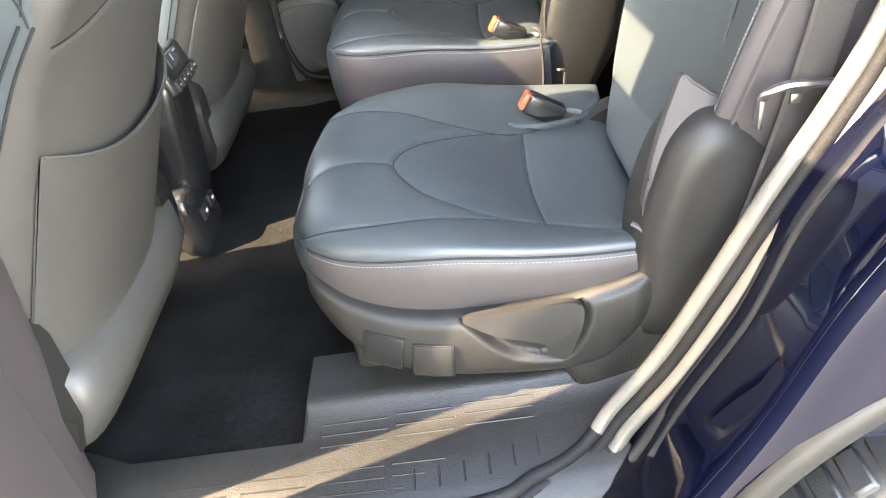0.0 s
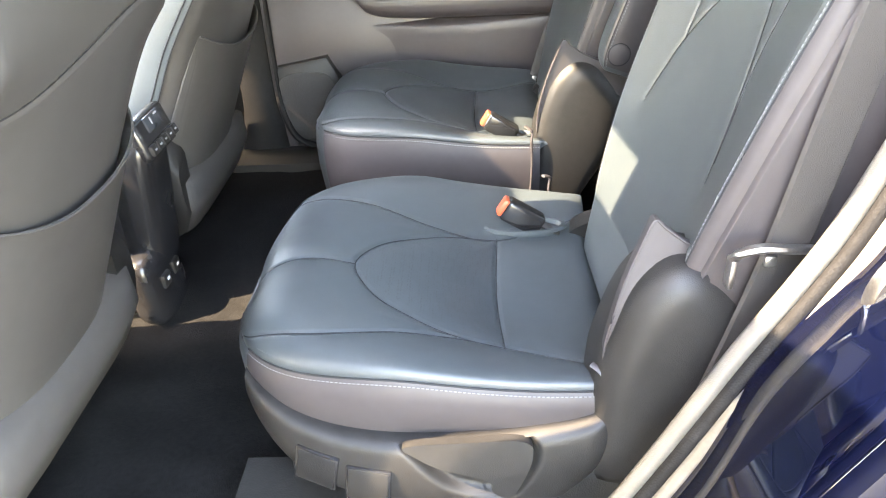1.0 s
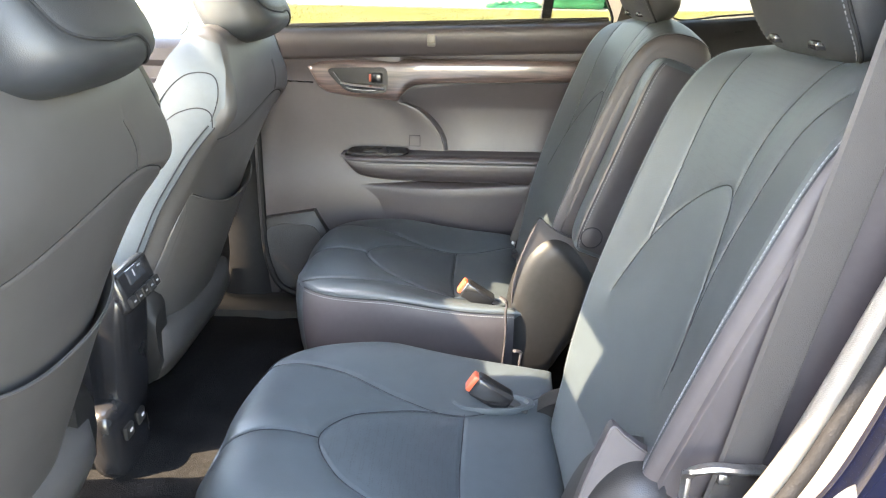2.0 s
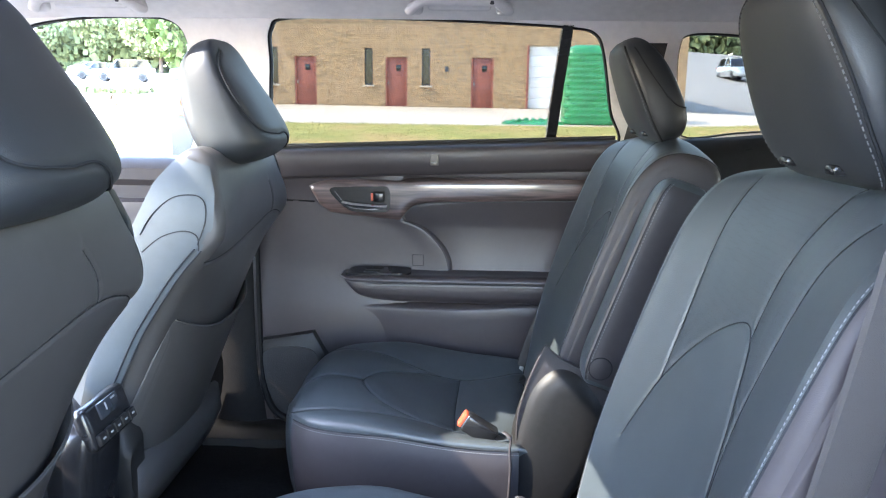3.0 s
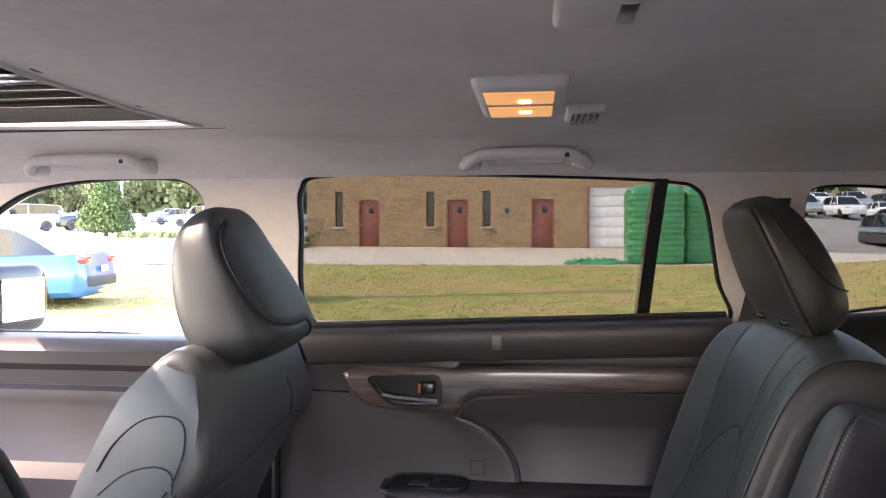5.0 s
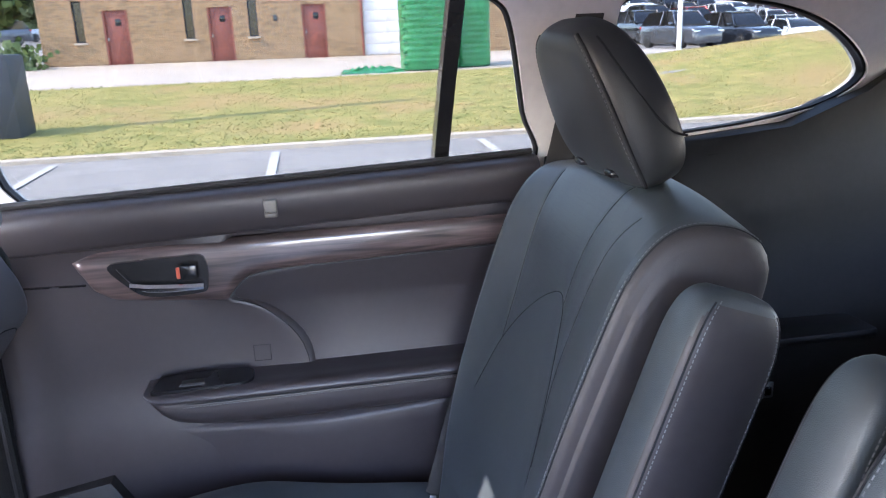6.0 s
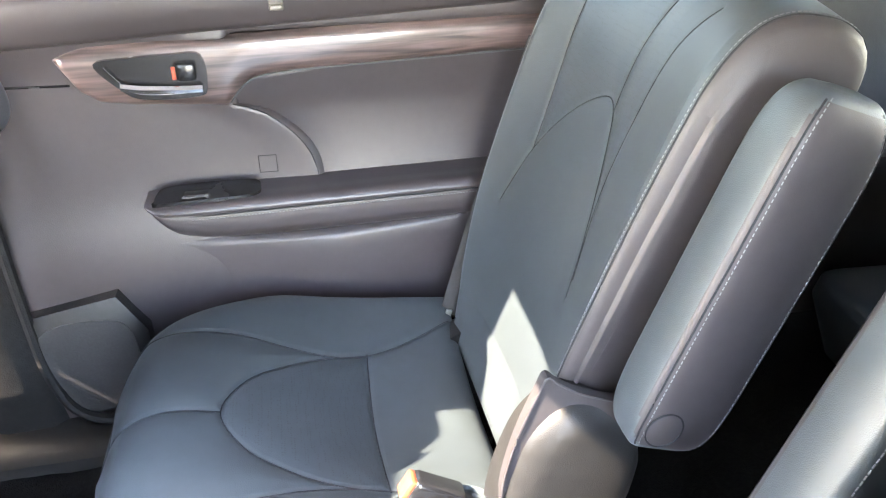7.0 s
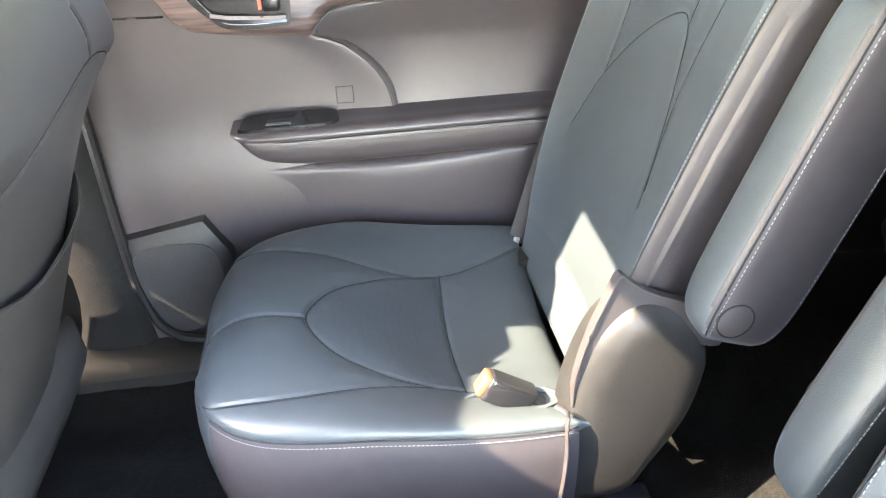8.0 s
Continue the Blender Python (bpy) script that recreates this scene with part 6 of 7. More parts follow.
solo("lawn", terrain([-10.5 + 0.5 * i for i in range(90)], [10.0 + 0.5 * i for i in range(22)], 0.05), GRASS, "dry yellow-green lawn strip", "lawn", "structure", smooth=80)
blades_v, blades_f = [], []
for i in range(34000):
    x, y = rng.uniform(-10.4, 16), 10.02 + 10.8 * rng.random() ** 1.4
    z, h, a = ground_z(x, y) + 0.045, rng.uniform(0.012, 0.032), rng.uniform(0, math.pi)
    w, o = rng.uniform(0.012, 0.03), len(blades_v)
    blades_v += [(x - w * math.cos(a), y - w * math.sin(a), z), (x + w * math.cos(a), y + w * math.sin(a), z), (x + rng.uniform(-0.02, 0.02), y + rng.uniform(-0.02, 0.02), z + h)]
    blades_f.append((o, o + 1, o + 2))
solo("grass", (blades_v, blades_f), BLADE, "short dry grass blades on the lawn", "grass", "stuff")
solo("kerb", loft([[(x, 9.86 + dy, ground_z(x, 9.9) + dz) for dy, dz in ((0, -0.05), (0, 0.05), (0.02, 0.065), (0.14, 0.065), (0.16, 0.05), (0.16, -0.05))] for x in [-11 + 2 * i for i in range(24)]]), CONCRETE, "low concrete kerb between asphalt and lawn", "kerb", "structure")
solo("pavement", terrain([-30 + 2 * i for i in range(26)], [20.6 + 1.05 * i for i in range(10)], 0.03), CONCRETE, "pale tan concrete apron along the brick building", "pavement", "structure", smooth=80)
solo("pavement_lot", terrain([-80 + 4 * i for i in range(18)], [11 + 3 * i for i in range(10)], 0.015), material("bright_concrete_lot", (0.46, 0.44, 0.40), 0.85, var=0.1, scale=0.6), "bright concrete parking area", "pavement", "structure", smooth=80)
for x in (-6.3, -3.4, -0.6, 2.2, 5.0):
    solo("road_marking", plate([(x, 5.2), (x + 0.11, 5.2), (x + 0.11, 9.6), (x, 9.6)], lambda a, b, d: (a, b, ground_z(a, b) + 0.008 + d), 0.004), LINE, "worn white parking bay line on asphalt", "road marking", "structure", "parking lines")

# the brick building
WY, WB = 30.1, 1.165
bld = thing("building", (-1, 33, 1.0), "single-storey buff brick building with red-brown doors", "building")
door_x = [(-7.53, -6.62), (-3.73, -2.82), (-0.18, 0.74)]
slit_x = [(-8.56, -8.22), (-4.60, -4.26), (-2.22, -1.88)]
garage = (2.17, 5.75)
holes = [[(a, WB + 0.02), (b, WB + 0.02), (b, WB + 2.05), (a, WB + 2.05)] for a, b in door_x] + [[(a, 2.08), (b, 2.08), (b, 3.58), (a, 3.58)] for a, b in slit_x] + [[(garage[0], WB + 0.02), (garage[1], WB + 0.02), (garage[1], 3.72), (garage[0], 3.72)]]
part("wall", plate([(-9.80, 0.2), (8.6, 0.2), (8.6, 5.6), (-9.80, 5.6)], lambda a, b, d: (a, WY + d, b), 0.35, holes), BRICK, bld, smooth=20)
part("wall", plate([(WY + 0.36, 0.2), (WY + 16, 0.2), (WY + 16, 5.6), (WY + 0.36, 5.6)], lambda a, b, d: (-9.80 + d, a, b), 0.3), BRICK, bld, smooth=20)
part("wall", plate([(WY + 0.36, 0.2), (WY + 16, 0.2), (WY + 16, 5.6), (WY + 0.36, 5.6)], lambda a, b, d: (8.6 - d, a, b), 0.3), BRICK, bld, smooth=20)
part("roof", rbox(-0.5, WY + 8, 5.7, 18.6, 16.6, 0.25, 0.05, 2), METAL_GREY, bld)
for a, b in door_x:
    d = part("door", rbox((a + b) / 2, WY + 0.10, WB + 1.03, b - a, 0.06, 2.04, 0.01, 2), RUST_DOOR, bld, "red-brown steel door")
    part("frame", loft([[(x, WY + 0.03 + dy, z) for dx, dy in ((0, -0.02), (0, 0.08))] + [(x + (0.07 if x < (a + b) / 2 else -0.07), WY + 0.11, z), (x + (0.07 if x < (a + b) / 2 else -0.07), WY + 0.01, z)] for x, z in ((a, WB), (a, WB + 2.05), (b, WB + 2.05), (b, WB))]), RUST_DOOR, d)
    part("pane", rbox((a + b) / 2 + 0.08, WY + 0.065, WB + 1.62, 0.20, 0.02, 0.24, 0.01, 2), DARK_GLASS, d)
    part("handle", rbox(a + 0.12, WY + 0.045, WB + 1.0, 0.06, 0.06, 0.12, 0.02, 2), STEEL, d)
for a, b in slit_x:
    w = part("window", plate([(a - 0.02, 2.06), (b + 0.02, 2.06), (b + 0.02, 3.6), (a - 0.02, 3.6)], lambda p, q, d: (p, WY + 0.12 + d, q), 0.05, [[(a + 0.04, 2.13), (b - 0.04, 2.13), (b - 0.04, 3.53), (a + 0.04, 3.53)]]), SLATE, bld, "tall narrow window")
    part("pane", rbox((a + b) / 2, WY + 0.16, 2.83, b - a - 0.05, 0.02, 1.45, 0.004, 1), DARK_GLASS, w)
    part("sill", rbox((a + b) / 2, WY + 0.01, 2.04, b - a + 0.16, 0.18, 0.08, 0.015, 2), CONCRETE, w)
gd = part("garage_door", rbox((garage[0] + garage[1]) / 2, WY + 0.16, 2.44, garage[1] - garage[0], 0.05, 2.55, 0.01, 1), ROLLER, bld, "white sectional garage door")
for i in range(6):
    part("panel", rbox((garage[0] + garage[1]) / 2, WY + 0.125, WB + 0.24 + 0.425 * i, garage[1] - garage[0] - 0.04, 0.03, 0.41, 0.012, 2), ROLLER, gd)
for x in (garage[0] - 0.03, garage[1] + 0.03):
    part("trim", rbox(x, WY - 0.005, 2.45, 0.09, 0.04, 2.6, 0.01, 1), RUST_DOOR, gd)
part("wall_box", rbox(-1.2, WY - 0.03, 2.75, 0.14, 0.08, 0.22, 0.02, 2), SLATE, bld)


# the green wrapped stacks
def green_stack(x, y, w, dp, h, label):
    g = thing("green_stack", (x, y, ground_z(x, y)), label, "inflatable", "green stacks")
    z0 = ground_z(x, y) + 0.03
    rings = []
    rows = 56
    for i in range(rows + 1):
        u = i / rows
        e = (1 - max(0, (u - 0.88) / 0.12) ** 2.6 * 0.30) * (0.97 + 0.03 * min(1, u / 0.08))
        rib = 1 + 0.018 * abs(math.sin(u * math.pi * 14))
        ring = []
        for k in range(48):
            a = 2 * math.pi * k / 48
            c, s = math.cos(a), math.sin(a)
            r = (abs(c) ** 7 + abs(s) ** 7) ** (-1 / 7)
            wob = 1 + 0.02 * noise.noise((c * 2 + x, s * 2, u * 9))
            ring.append((x + c * r * w / 2 * e * rib * wob, y + s * r * dp / 2 * e * rib * wob, z0 + h * u))
        rings.append(ring)
    part("wrapping", loft(rings), GREEN, g)
    for k in range(7):
        part("tie_strap", rbox(x - w * 0.5, y - dp * 0.5 + 0.06, z0 + h * (0.08 + 0.14 * k), 0.10, 0.10, 0.05, 0.015, 2), GREEN, g)
    return g


green_stack(3.50, 21.9, 1.62, 1.3, 2.30, "tall green ribbed vinyl stack on the apron")
green_stack(4.85, 22.3, 1.00, 1.3, 2.25, "narrower green ribbed vinyl stack beside another")
tv, tf = [], []
for i in range(33):
    for j in range(13):
        u, v = i / 32, j / 12
        x, y = 0.85 + 1.85 * u, 21.2 + 0.7 * v + 0.2 * noise.noise((u * 4, v * 3, 2))
        h = 0.22 * math.sin(math.pi * v) ** 0.6 * math.sin(math.pi * u) ** 0.4 * (0.35 + 0.9 * abs(noise.noise((u * 9, v * 4, 5))))
        tv.append((x, y, ground_z(x, y) + 0.04 + h))
tf = [(i * 13 + j, (i + 1) * 13 + j, (i + 1) * 13 + j + 1, i * 13 + j + 1) for i in range(32) for j in range(12)]
solo("green_tarp", (tv, tf), GREEN, "crumpled green vinyl sheet lying on the apron", "tarp", smooth=80)

# sign base with a white pole
sgn = thing("sign", (-5.0, 12.4, ground_z(-5, 12.4)), "dark slate sign base with a red mark and white pole", "sign")
gz_ = ground_z(-5, 12.4)
part("base_box", rbox(-5.0, 12.4, gz_ + 0.66, 0.92, 0.7, 1.30, 0.03, 2), SLATE, sgn)
part("mark", tube([(-5.12 + 0.13 * math.cos(t), 12.03, gz_ + 1.02 + 0.09 * math.sin(t)) for t in [2 * math.pi * k / 20 for k in range(20)]], 0.02, 6, up=(0, 1, 0), closed=True), RED, sgn, "plain red oval mark")
part("mark", rbox(-5.12, 12.04, gz_ + 0.82, 0.36, 0.02, 0.05, 0.005, 1), RED, sgn, "plain red bar")
part("pole", tube([(-5.05, 12.45, gz_ + 1.2), (-5.05, 12.45, gz_ + 7.5)], 0.16, 14), METAL_GREY, sgn, "white pole")


# ---- trees ----
def tree(x, y, h, r, cone, mat, n, label):
    z0 = ground_z(x, y)
    t = thing("tree", (x, y, z0), label, "tree", "trees")
    rings = [[(x + rr * math.cos(a), y + rr * math.sin(a), z0 + zz) for a in [2 * math.pi * k / 8 for k in range(8)]] for rr, zz in ((h * 0.035, 0), (h * 0.025, h * 0.2), (h * 0.018, h * 0.5), (h * 0.006, h * 0.92))]
    limbs = [tube([(x, y, z0 + h * f), (x + r * 0.6 * math.cos(a), y + r * 0.6 * math.sin(a), z0 + h * (f + 0.12))], h * 0.008, 5) for f, a in ((0.2, 0.4), (0.3, 2.1), (0.38, 3.9), (0.5, 5.3), (0.6, 1.2))]
    part("trunk", join(loft(rings), *limbs), BARK, t)
    lv, lf = [], []
    lobes = [(rng.uniform(0, 2 * math.pi), rng.uniform(0.15, 0.85), rng.uniform(0.75, 1.12)) for _ in range(14)]
    for i in range(n):
        u = rng.random() ** (0.8 if cone else 1.0)
        a = rng.uniform(0, 2 * math.pi)
        prof = (1 - u) ** 0.75 * min(1, (u + 0.05) / 0.12) if cone else math.sin(math.pi * (0.08 + 0.9 * u)) ** 0.7
        f = 1.0
        for la, lu, lr in lobes:
            if abs((a - la + math.pi) % (2 * math.pi) - math.pi) < 0.5 and abs(u - lu) < 0.14:
                f = lr
        d = r * prof * f * rng.uniform(0.55, 1.04)
        px, py, pz = x + d * math.cos(a), y + d * math.sin(a), z0 + h * (0.06 if cone else 0.25) + h * (0.94 if cone else 0.75) * u
        s = h * rng.uniform(0.012, 0.026) * (1.5 if not cone else 1.0)
        e = Euler((rng.uniform(0, 6), rng.uniform(0, 6), rng.uniform(0, 6))).to_matrix()
        o = len(lv)
        for q in ((-1, -0.6, 0), (1, -0.6, 0.1), (0.9, 0.6, 0), (-0.8, 0.7, 0.1)):
            p = e @ Vector(q) * s
            lv.append((px + p.x, py + p.y, pz + p.z))
        lf.append((o, o + 1, o + 2, o + 3))
    part("crown", (lv, lf), mat, t)
    return t


tree(-24.0, 38, 3.6, 1.65, True, LEAF, 9500, "dense dark green conical evergreen on a planted island")
tree(-13.6, 35.0, 6.0, 2.3, False, LEAF, 2600, "leafy green tree beside the brick building")
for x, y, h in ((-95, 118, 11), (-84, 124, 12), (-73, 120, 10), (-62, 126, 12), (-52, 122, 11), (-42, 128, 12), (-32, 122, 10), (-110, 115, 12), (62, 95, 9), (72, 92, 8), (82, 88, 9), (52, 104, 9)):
    tree(x, y, h, 5.8, False, LEAF_HAZE, 4200, "broad tree far behind the car park, its green paled for haze")
wood_v, wood_f = [], []
for x0, x1, y0, count in ((-150, -8, 128, 15000), (20, 150, 134, 11000)):
    for i in range(count):
        x = rng.uniform(x0, x1)
        y = y0 + rng.uniform(-5, 5)
        crown = 7.5 + 3.0 * noise.noise((x * 0.11, 0.5, 0)) + 1.6 * noise.noise((x * 0.45, 3.5, 0))
        z, q, o = ground_z(x, y) + crown * rng.random() ** 0.8, rng.uniform(0.35, 0.95), len(wood_v)
        e = Euler((rng.uniform(0, 6), rng.uniform(0, 6), rng.uniform(0, 6))).to_matrix()
        for c in ((-1, -0.7, 0), (1, -0.6, 0.1), (0.9, 0.7, 0), (-0.8, 0.6, 0.1)):
            p = e @ Vector(c) * q
            wood_v.append((x + p.x, y + p.y, z + p.z))
        wood_f.append((o, o + 1, o + 2, o + 3))
# the woodland's haze is only this paler leaf colour
solo("woodland", (wood_v, wood_f), LEAF_HAZE, "woodland far behind the car parks, its green paled for haze", "woodland", "stuff")
isl = []
for i in range(900):
    x, y = rng.uniform(-22.5, -17), rng.uniform(36.2, 38)
    z = ground_z(x, y) + rng.uniform(0.02, 0.22)
    s = rng.uniform(0.06, 0.14)
    e = Euler((rng.uniform(0, 6), rng.uniform(0, 6), 0)).to_matrix()
    isl.append(([(Vector((x, y, z)) + e @ (Vector(q) * s)) for q in ((-1, -1, 0), (1, -1, 0), (1, 1, 0), (-1, 1, 0))], [(0, 1, 2, 3)]))
# these shrubs share the leaf colour paled for haze
solo("shrubs", join(*isl), LEAF_HAZE, "low green shrubs on the parking island", "shrubs", "stuff")
sb = []
for i in range(500):
    x, y = rng.gauss(-10.6, 0.5), rng.gauss(28.8, 0.5)
    z = ground_z(x, y) + abs(rng.gauss(0.3, 0.3))
    s = rng.uniform(0.06, 0.12)
    e = Euler((rng.uniform(0, 6), rng.uniform(0, 6), 0)).to_matrix()
    sb.append(([(Vector((x, y, z)) + e @ (Vector(q) * s)) for q in ((-1, -1, 0), (1, -1, 0), (1, 1, 0), (-1, 1, 0))], [(0, 1, 2, 3)]))
solo("shrub", join(*sb), LEAF, "bright green shrub at the corner of the building", "shrub")

stake = thing("garden_stake", (-6.4, 11.9, ground_z(-6.4, 11.9)), "thin metal stake with a dry plant on the lawn", "stake")
sz = ground_z(-6.4, 11.9)
part("rod", tube([(-6.4, 11.9, sz), (-6.42, 11.9, sz + 1.05)], 0.012, 6), METAL_GREY, stake)
for q in range(9):
    a = 0.7 * q
    part("dry_leaf", tube(spline([(-6.42, 11.9, sz + 0.95 + 0.02 * q), (-6.42 + 0.08 * math.cos(a), 11.9 + 0.08 * math.sin(a), sz + 1.02 + 0.02 * q), (-6.42 + 0.15 * math.cos(a), 11.9 + 0.15 * math.sin(a), sz + 0.86 + 0.03 * q)], 4), 0.014, 4, flat=0.3), BARK, stake)

# ---- parked vehicles ----
TAIL = material("tail_lamp_red", (0.45, 0.012, 0.012), 0.2, var=0.1, scale=5, coat=1.0)


def parked_car(m, paint, tall, label):
    """A parked car or utility vehicle, with its nose along -x before it is turned."""
    c = thing("car", (0, 0, 0), label, "car", "parked cars")
    H = 1.72 if tall else 1.45
    belt, L, W = (1.05 if tall else 0.92), 4.7, 0.91
    low = smooth_table([(-2.35, 0.30), (-2.2, 0.2), (2.2, 0.22), (2.35, 0.34)])
    hood = smooth_table([(-2.35, 0.62), (-2.25, 0.80), (-1.9, 0.92), (-1.1, 1.0), (0, belt), (1.6, belt + 0.04), (2.2, belt + (0.02 if tall else 0.06)), (2.30, 0.85), (2.35, 0.55)])
    wid = smooth_table([(-2.35, 0.62), (-2.15, 0.80), (-1.6, 0.90), (0, W), (1.7, 0.90), (2.2, 0.84), (2.35, 0.72)])
    rings = []
    for i in range(49):
        x = -2.35 + 4.7 * i / 48
        a, b, w = low(x), hood(x), wid(x)
        rings.append([(x, w * p, a + (b - a) * q) for p, q in ((-0.9, 0), (-1, 0.12), (-1.0, 0.5), (-0.985, 0.8), (-0.93, 0.96), (-0.8, 1.0), (0, 1.02), (0.8, 1.0), (0.93, 0.96), (0.985, 0.8), (1.0, 0.5), (1, 0.12), (0.9, 0))])
    part("body", loft(rings), paint, c)
    ends = (-1.05, -0.35, 1.75, 2.22) if tall else (-1.0, -0.2, 1.0, 1.85)
    cab = []
    for x, z, w in ((ends[0], belt - 0.02, 0.80), (ends[0] + 0.35, belt + (H - belt) * 0.5, 0.74), (ends[1], H - 0.05, 0.64), (ends[1] + 0.5, H, 0.62), (ends[2], H - 0.03, 0.61), (ends[2] + (ends[3] - ends[2]) * 0.5, belt + (H - belt) * 0.55, 0.70), (ends[3], belt + 0.02, 0.76)):
        cab.append([(x, -w - 0.08 * (z - belt < 0.3), belt - 0.03), (x, -w, z), (x, -w * 0.7, z + 0.015), (x, w * 0.7, z + 0.015), (x, w, z), (x, w + 0.08 * (z - belt < 0.3), belt - 0.03)])
    cabin = part("cabin_glass", loft(cab), DARK_GLASS, c, "dark tinted glass")
    part("roof", loft([[(x, w * t, z + 0.02 - 0.03 * abs(t) ** 3) for t in (-1.02, -0.7, 0, 0.7, 1.02)] + [(x, w * t, z - 0.03) for t in (1.02, 0, -1.02)] for x, z, w in ((ends[1] - 0.06, H - 0.06, 0.645), (ends[1] + 0.5, H, 0.625), (ends[2], H - 0.03, 0.615), (ends[2] + 0.1, H - 0.07, 0.62))]), paint, c)
    for k in (-1, 1):
        for xx in (ends[1] + 0.75, ends[0] + 0.12):
            part("pillar", tube([(xx, k * 0.845, belt - 0.02), (xx + (0.0 if xx > 0 else 0.55), k * 0.655, H - 0.04)], 0.045, 6), paint, cabin)
        part("tail_lamp", rbox(2.24, k * 0.66, 0.86 if not tall else 0.98, 0.16, 0.34, 0.15, 0.04, 2), TAIL, c)
        part("headlamp", rbox(-2.20, k * 0.62, 0.72, 0.2, 0.34, 0.13, 0.04, 2), CHROME, c)
        part("door_mirror", rbox(-0.72, k * 0.99, belt + 0.06, 0.16, 0.2, 0.13, 0.04, 2), paint, c)
        for xx in (-1.42, 1.42):
            w_ = part("wheel", loft([[(xx + r * math.cos(2 * math.pi * q / 24), k * yy, 0.335 + r * math.sin(2 * math.pi * q / 24)) for q in range(24)] for r, yy in ((0.20, 0.70), (0.33, 0.70), (0.335, 0.74), (0.335, 0.88), (0.31, 0.915), (0.22, 0.92))]), RUBBER, c)
            part("rim", loft([[(xx + r * math.cos(2 * math.pi * q / 20), k * yy, 0.335 + r * math.sin(2 * math.pi * q / 20)) for q in range(20)] for r, yy in ((0.225, 0.915), (0.21, 0.925), (0.18, 0.90), (0.04, 0.91))]), STEEL, w_)
    part("bumper", rbox(2.26, 0, 0.48, 0.22, 1.5, 0.22, 0.06, 3), SLATE, c)
    part("plate", rbox(2.375, 0, 0.66 if tall else 0.7, 0.02, 0.32, 0.12, 0.01, 1), WHITE, c)
    c.matrix_world = m
    return c


def on_ground(x, y, turn):
    return pose(x, y, ground_z(x, y) + 0.02, 0, 0, turn)


def car_paint(name, col, metal=0.3):
    return material(name, col, 0.3, metal=metal, var=0.06, scale=2, coat=1.0)


P_BLUE, P_WHITE, P_SILVER, P_RED, P_DARK, P_GREY = car_paint("blue_paint", (0.03, 0.15, 0.42)), car_paint("white_paint_car", (0.72, 0.72, 0.72), 0.0), car_paint("silver_paint", (0.42, 0.43, 0.45), 0.6), car_paint("red_paint", (0.36, 0.012, 0.018)), car_paint("black_paint", (0.014, 0.016, 0.022)), car_paint("grey_paint", (0.10, 0.11, 0.13), 0.5)
parked_car(on_ground(-10.1, 11.2, 14), P_BLUE, False, "bright blue sedan parked tail-first on the bright lot")
first = {}
SPOTS = [(-33, 43, 40, "w", 1), (-29.5, 45.5, 40, "d", 1), (-40, 47, 35, "w", 0), (-25, 66, 20, "w", 0), (-20.5, 67, 18, "s", 0), (-16, 68, 15, "w", 1), (-33, 64, 25, "g", 0), (-38, 62, 25, "w", 0), (-47, 60, 30, "r", 0), (-53, 56, 30, "s", 1), (-28, 58, 20, "s", 1), (-44, 68, 25, "w", 1), (-12, 73, 15, "s", 0), (-36, 74, 20, "w", 0), (-51, 70, 25, "w", 1), (-22, 59, 20, "g", 1), (-30, 78, 20, "s", 1), (-42, 80, 20, "w", 0)]
ROWS = ((33.5, 14.4, 3.1, 5, "dgdww"), (40, 15.5, 3.0, 8, "rdwgsdww"), (47, 16.5, 3.0, 9, "swdrgwsdw"), (52, 18, 3.1, 10, "wsgdwwrsgd"), (61, 21, 3.2, 11, "swwdgswrwds"), (72, 26, 3.3, 11, "wsdwgwswrdw"))
for ry, rx, step, count, cols in ROWS:
    for q in range(count):
        if ry < 58 and rx + step * q < 0.43 * ry:
            continue
        SPOTS.append((rx + step * q, ry + 0.22 * q, 96 if ry < 40 else 92, cols[q], (q * 7 + int(ry)) % 3 != 0))
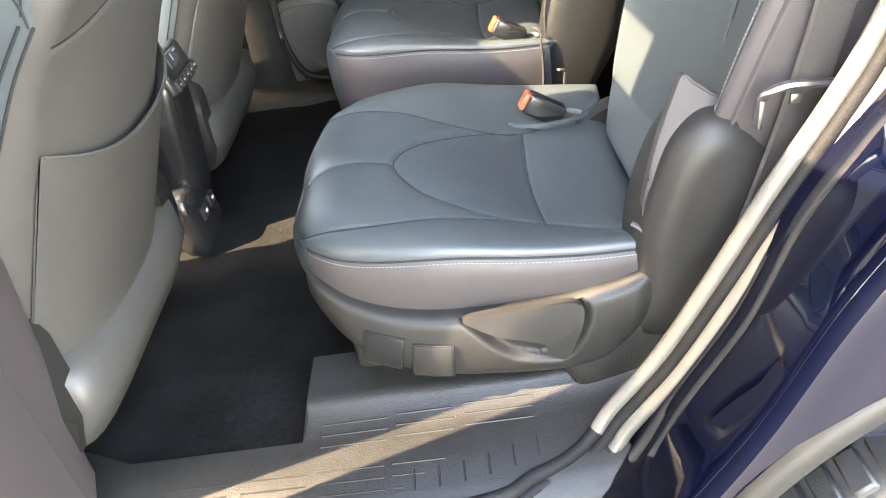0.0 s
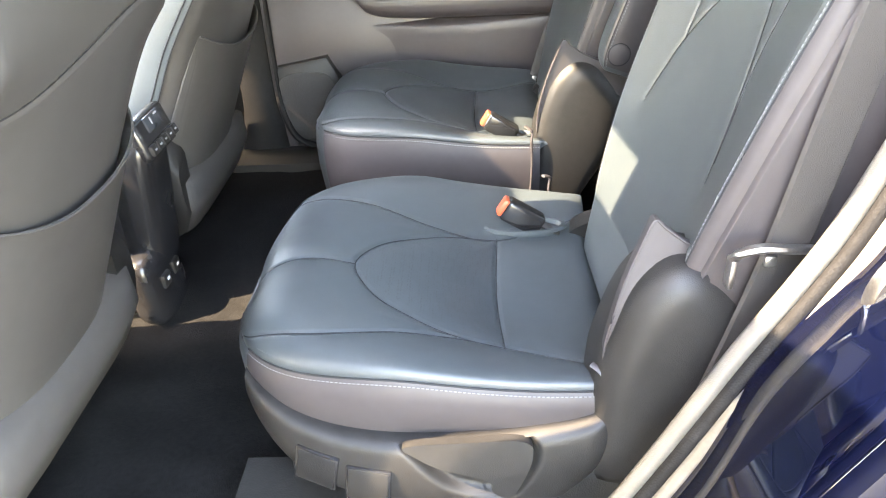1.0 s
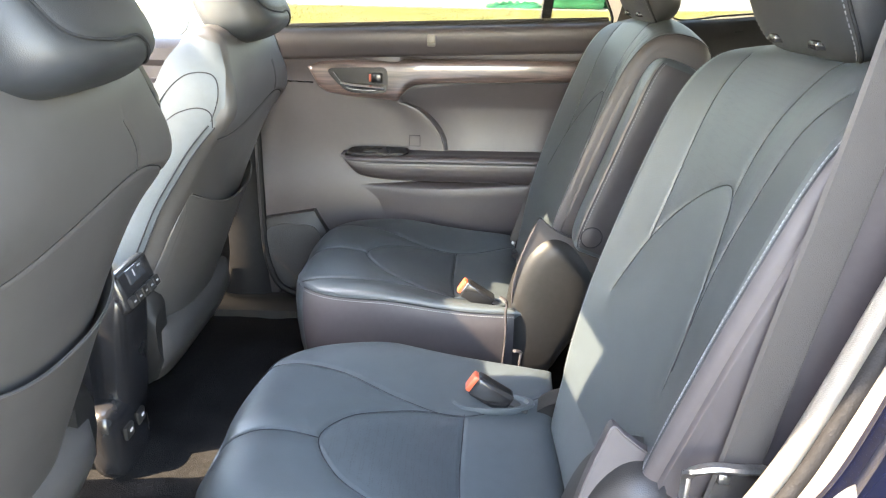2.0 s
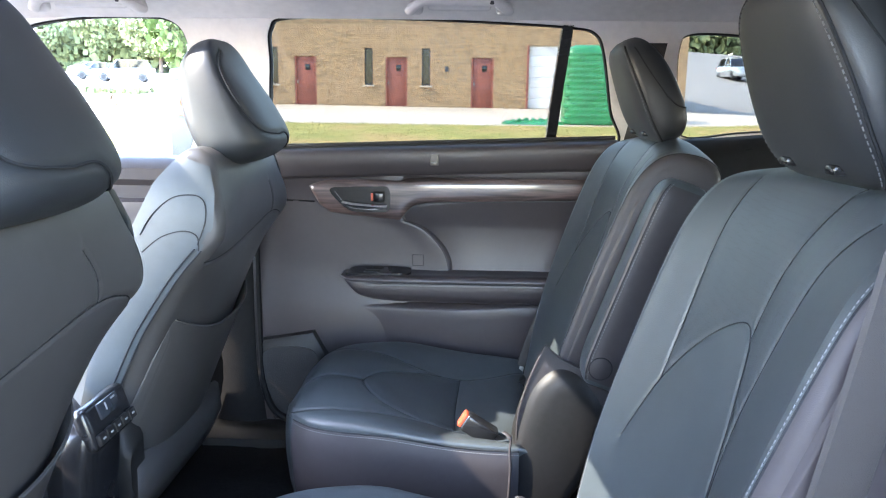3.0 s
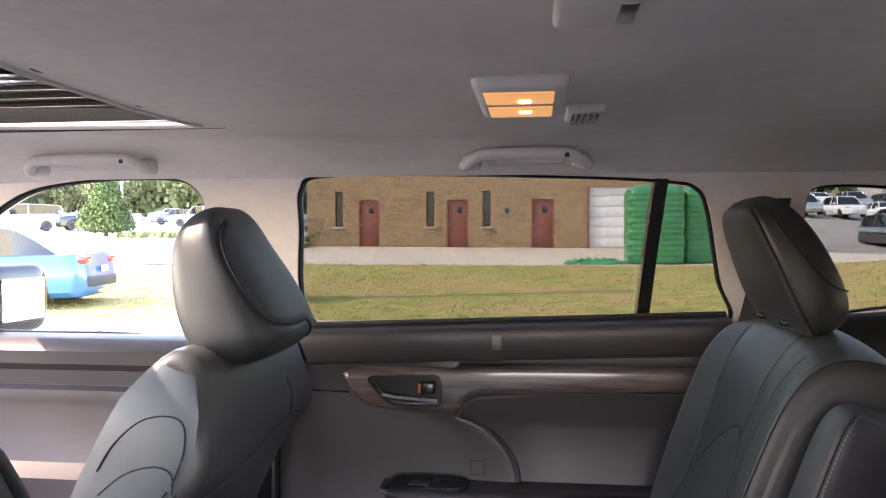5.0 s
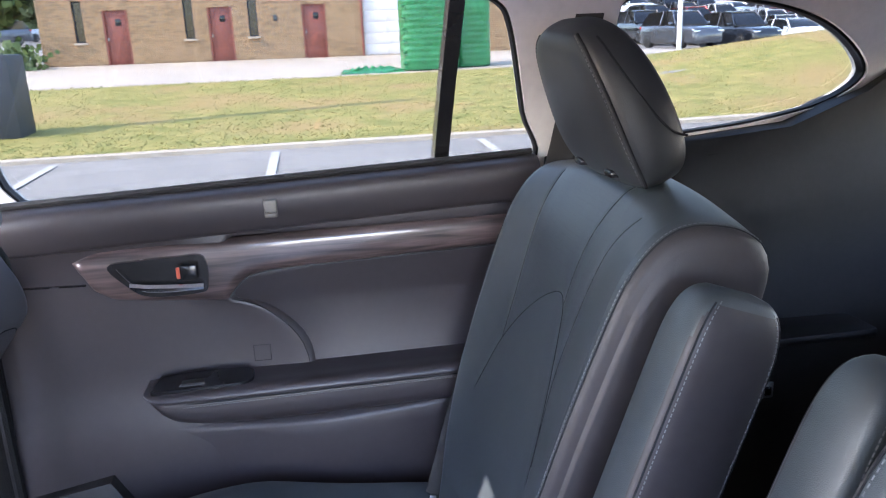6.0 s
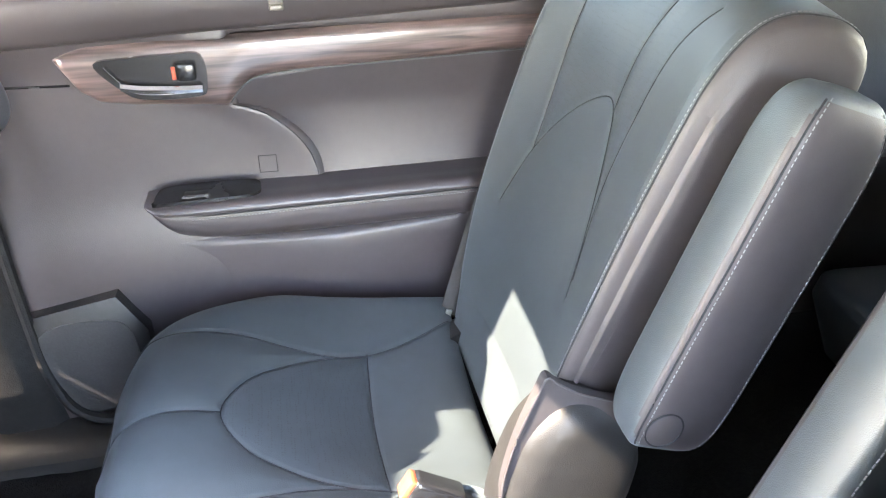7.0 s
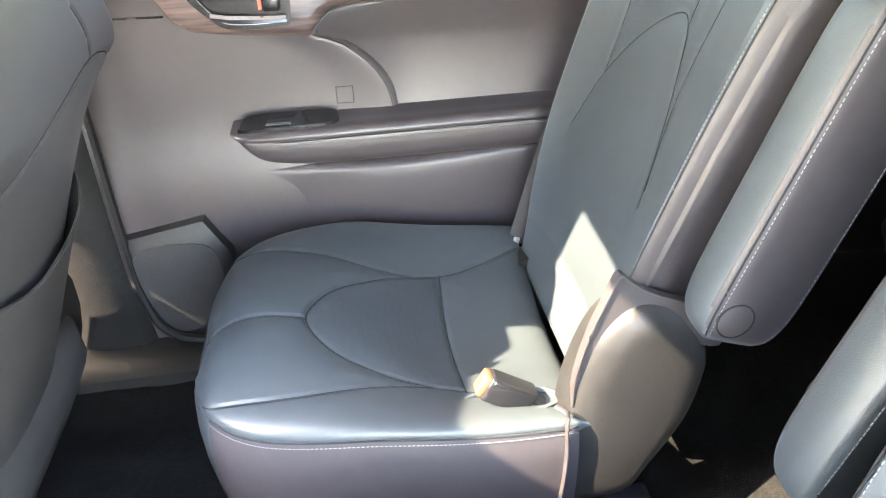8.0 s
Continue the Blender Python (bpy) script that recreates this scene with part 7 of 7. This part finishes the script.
NAMES = {"w": (P_WHITE, "white"), "d": (P_DARK, "black"), "s": (P_SILVER, "silver"), "g": (P_GREY, "dark grey"), "r": (P_RED, "red")}
for x, y, turn, col, tall in SPOTS:
    m = on_ground(x, y, turn)
    tall = int(tall)
    if (col, tall) in first:
        copy_thing(first[(col, tall)], m)
    else:
        first[(col, tall)] = parked_car(m, NAMES[col][0], bool(tall), NAMES[col][1] + (" utility vehicle" if tall else " sedan") + " parked in a row on the lot")
for lx, ly in ((31, 53), (46, 66), (-45, 75)):
    lq = thing("street_lamp", (lx, ly, ground_z(lx, ly)), "tall pale lamp post on the far car park", "street lamp", "lamp posts")
    part("pole", tube([(lx, ly, ground_z(lx, ly)), (lx, ly, ground_z(lx, ly) + 8)], 0.12, 8), METAL_GREY, lq)
    part("lamp_head", rbox(lx + 0.3, ly, ground_z(lx, ly) + 8, 1.0, 0.35, 0.14, 0.03, 2), METAL_GREY, lq)
lp = thing("street_lamp", (14.3, 27.5, ground_z(14.3, 27.5)), "white lamp post on the car park", "street lamp")
part("pole", tube([(14.3, 27.5, ground_z(14.3, 27.5)), (14.3, 27.5, 9)], 0.10, 10), WHITE, lp)
part("lamp_head", rbox(14.6, 27.5, 9.0, 0.9, 0.3, 0.12, 0.03, 2), METAL_GREY, lp)
fb = thing("building", (78, 128, 7.5), "long pale metal-clad building far across the car park", "building")
part("wall", rbox(78, 128, 11.0, 50, 14, 7.0, 0.1, 1), METAL_GREY, fb)
part("roof", rbox(78, 128, 15.0, 51, 15, 0.3, 0.05, 1), ROLLER, fb)
for i in range(9):
    part("window", rbox(57 + 5.2 * i, 120.9, 12.2, 2.9, 0.1, 1.8, 0.05, 1), DARK_GLASS, fb)
yp = thing("sign_pole", (-30, 60, 2), "dark sign pole with a white panel at the lot", "sign")
for dx in (-0.35, 0.35):
    part("pole", tube([(-24 + dx, 62, ground_z(-24, 62)), (-24 + dx, 62, 8.5)], 0.12, 8), SLATE, yp)
part("panel", rbox(-24, 61.9, 6.6, 1.4, 0.2, 1.6, 0.05, 1), WHITE, yp)
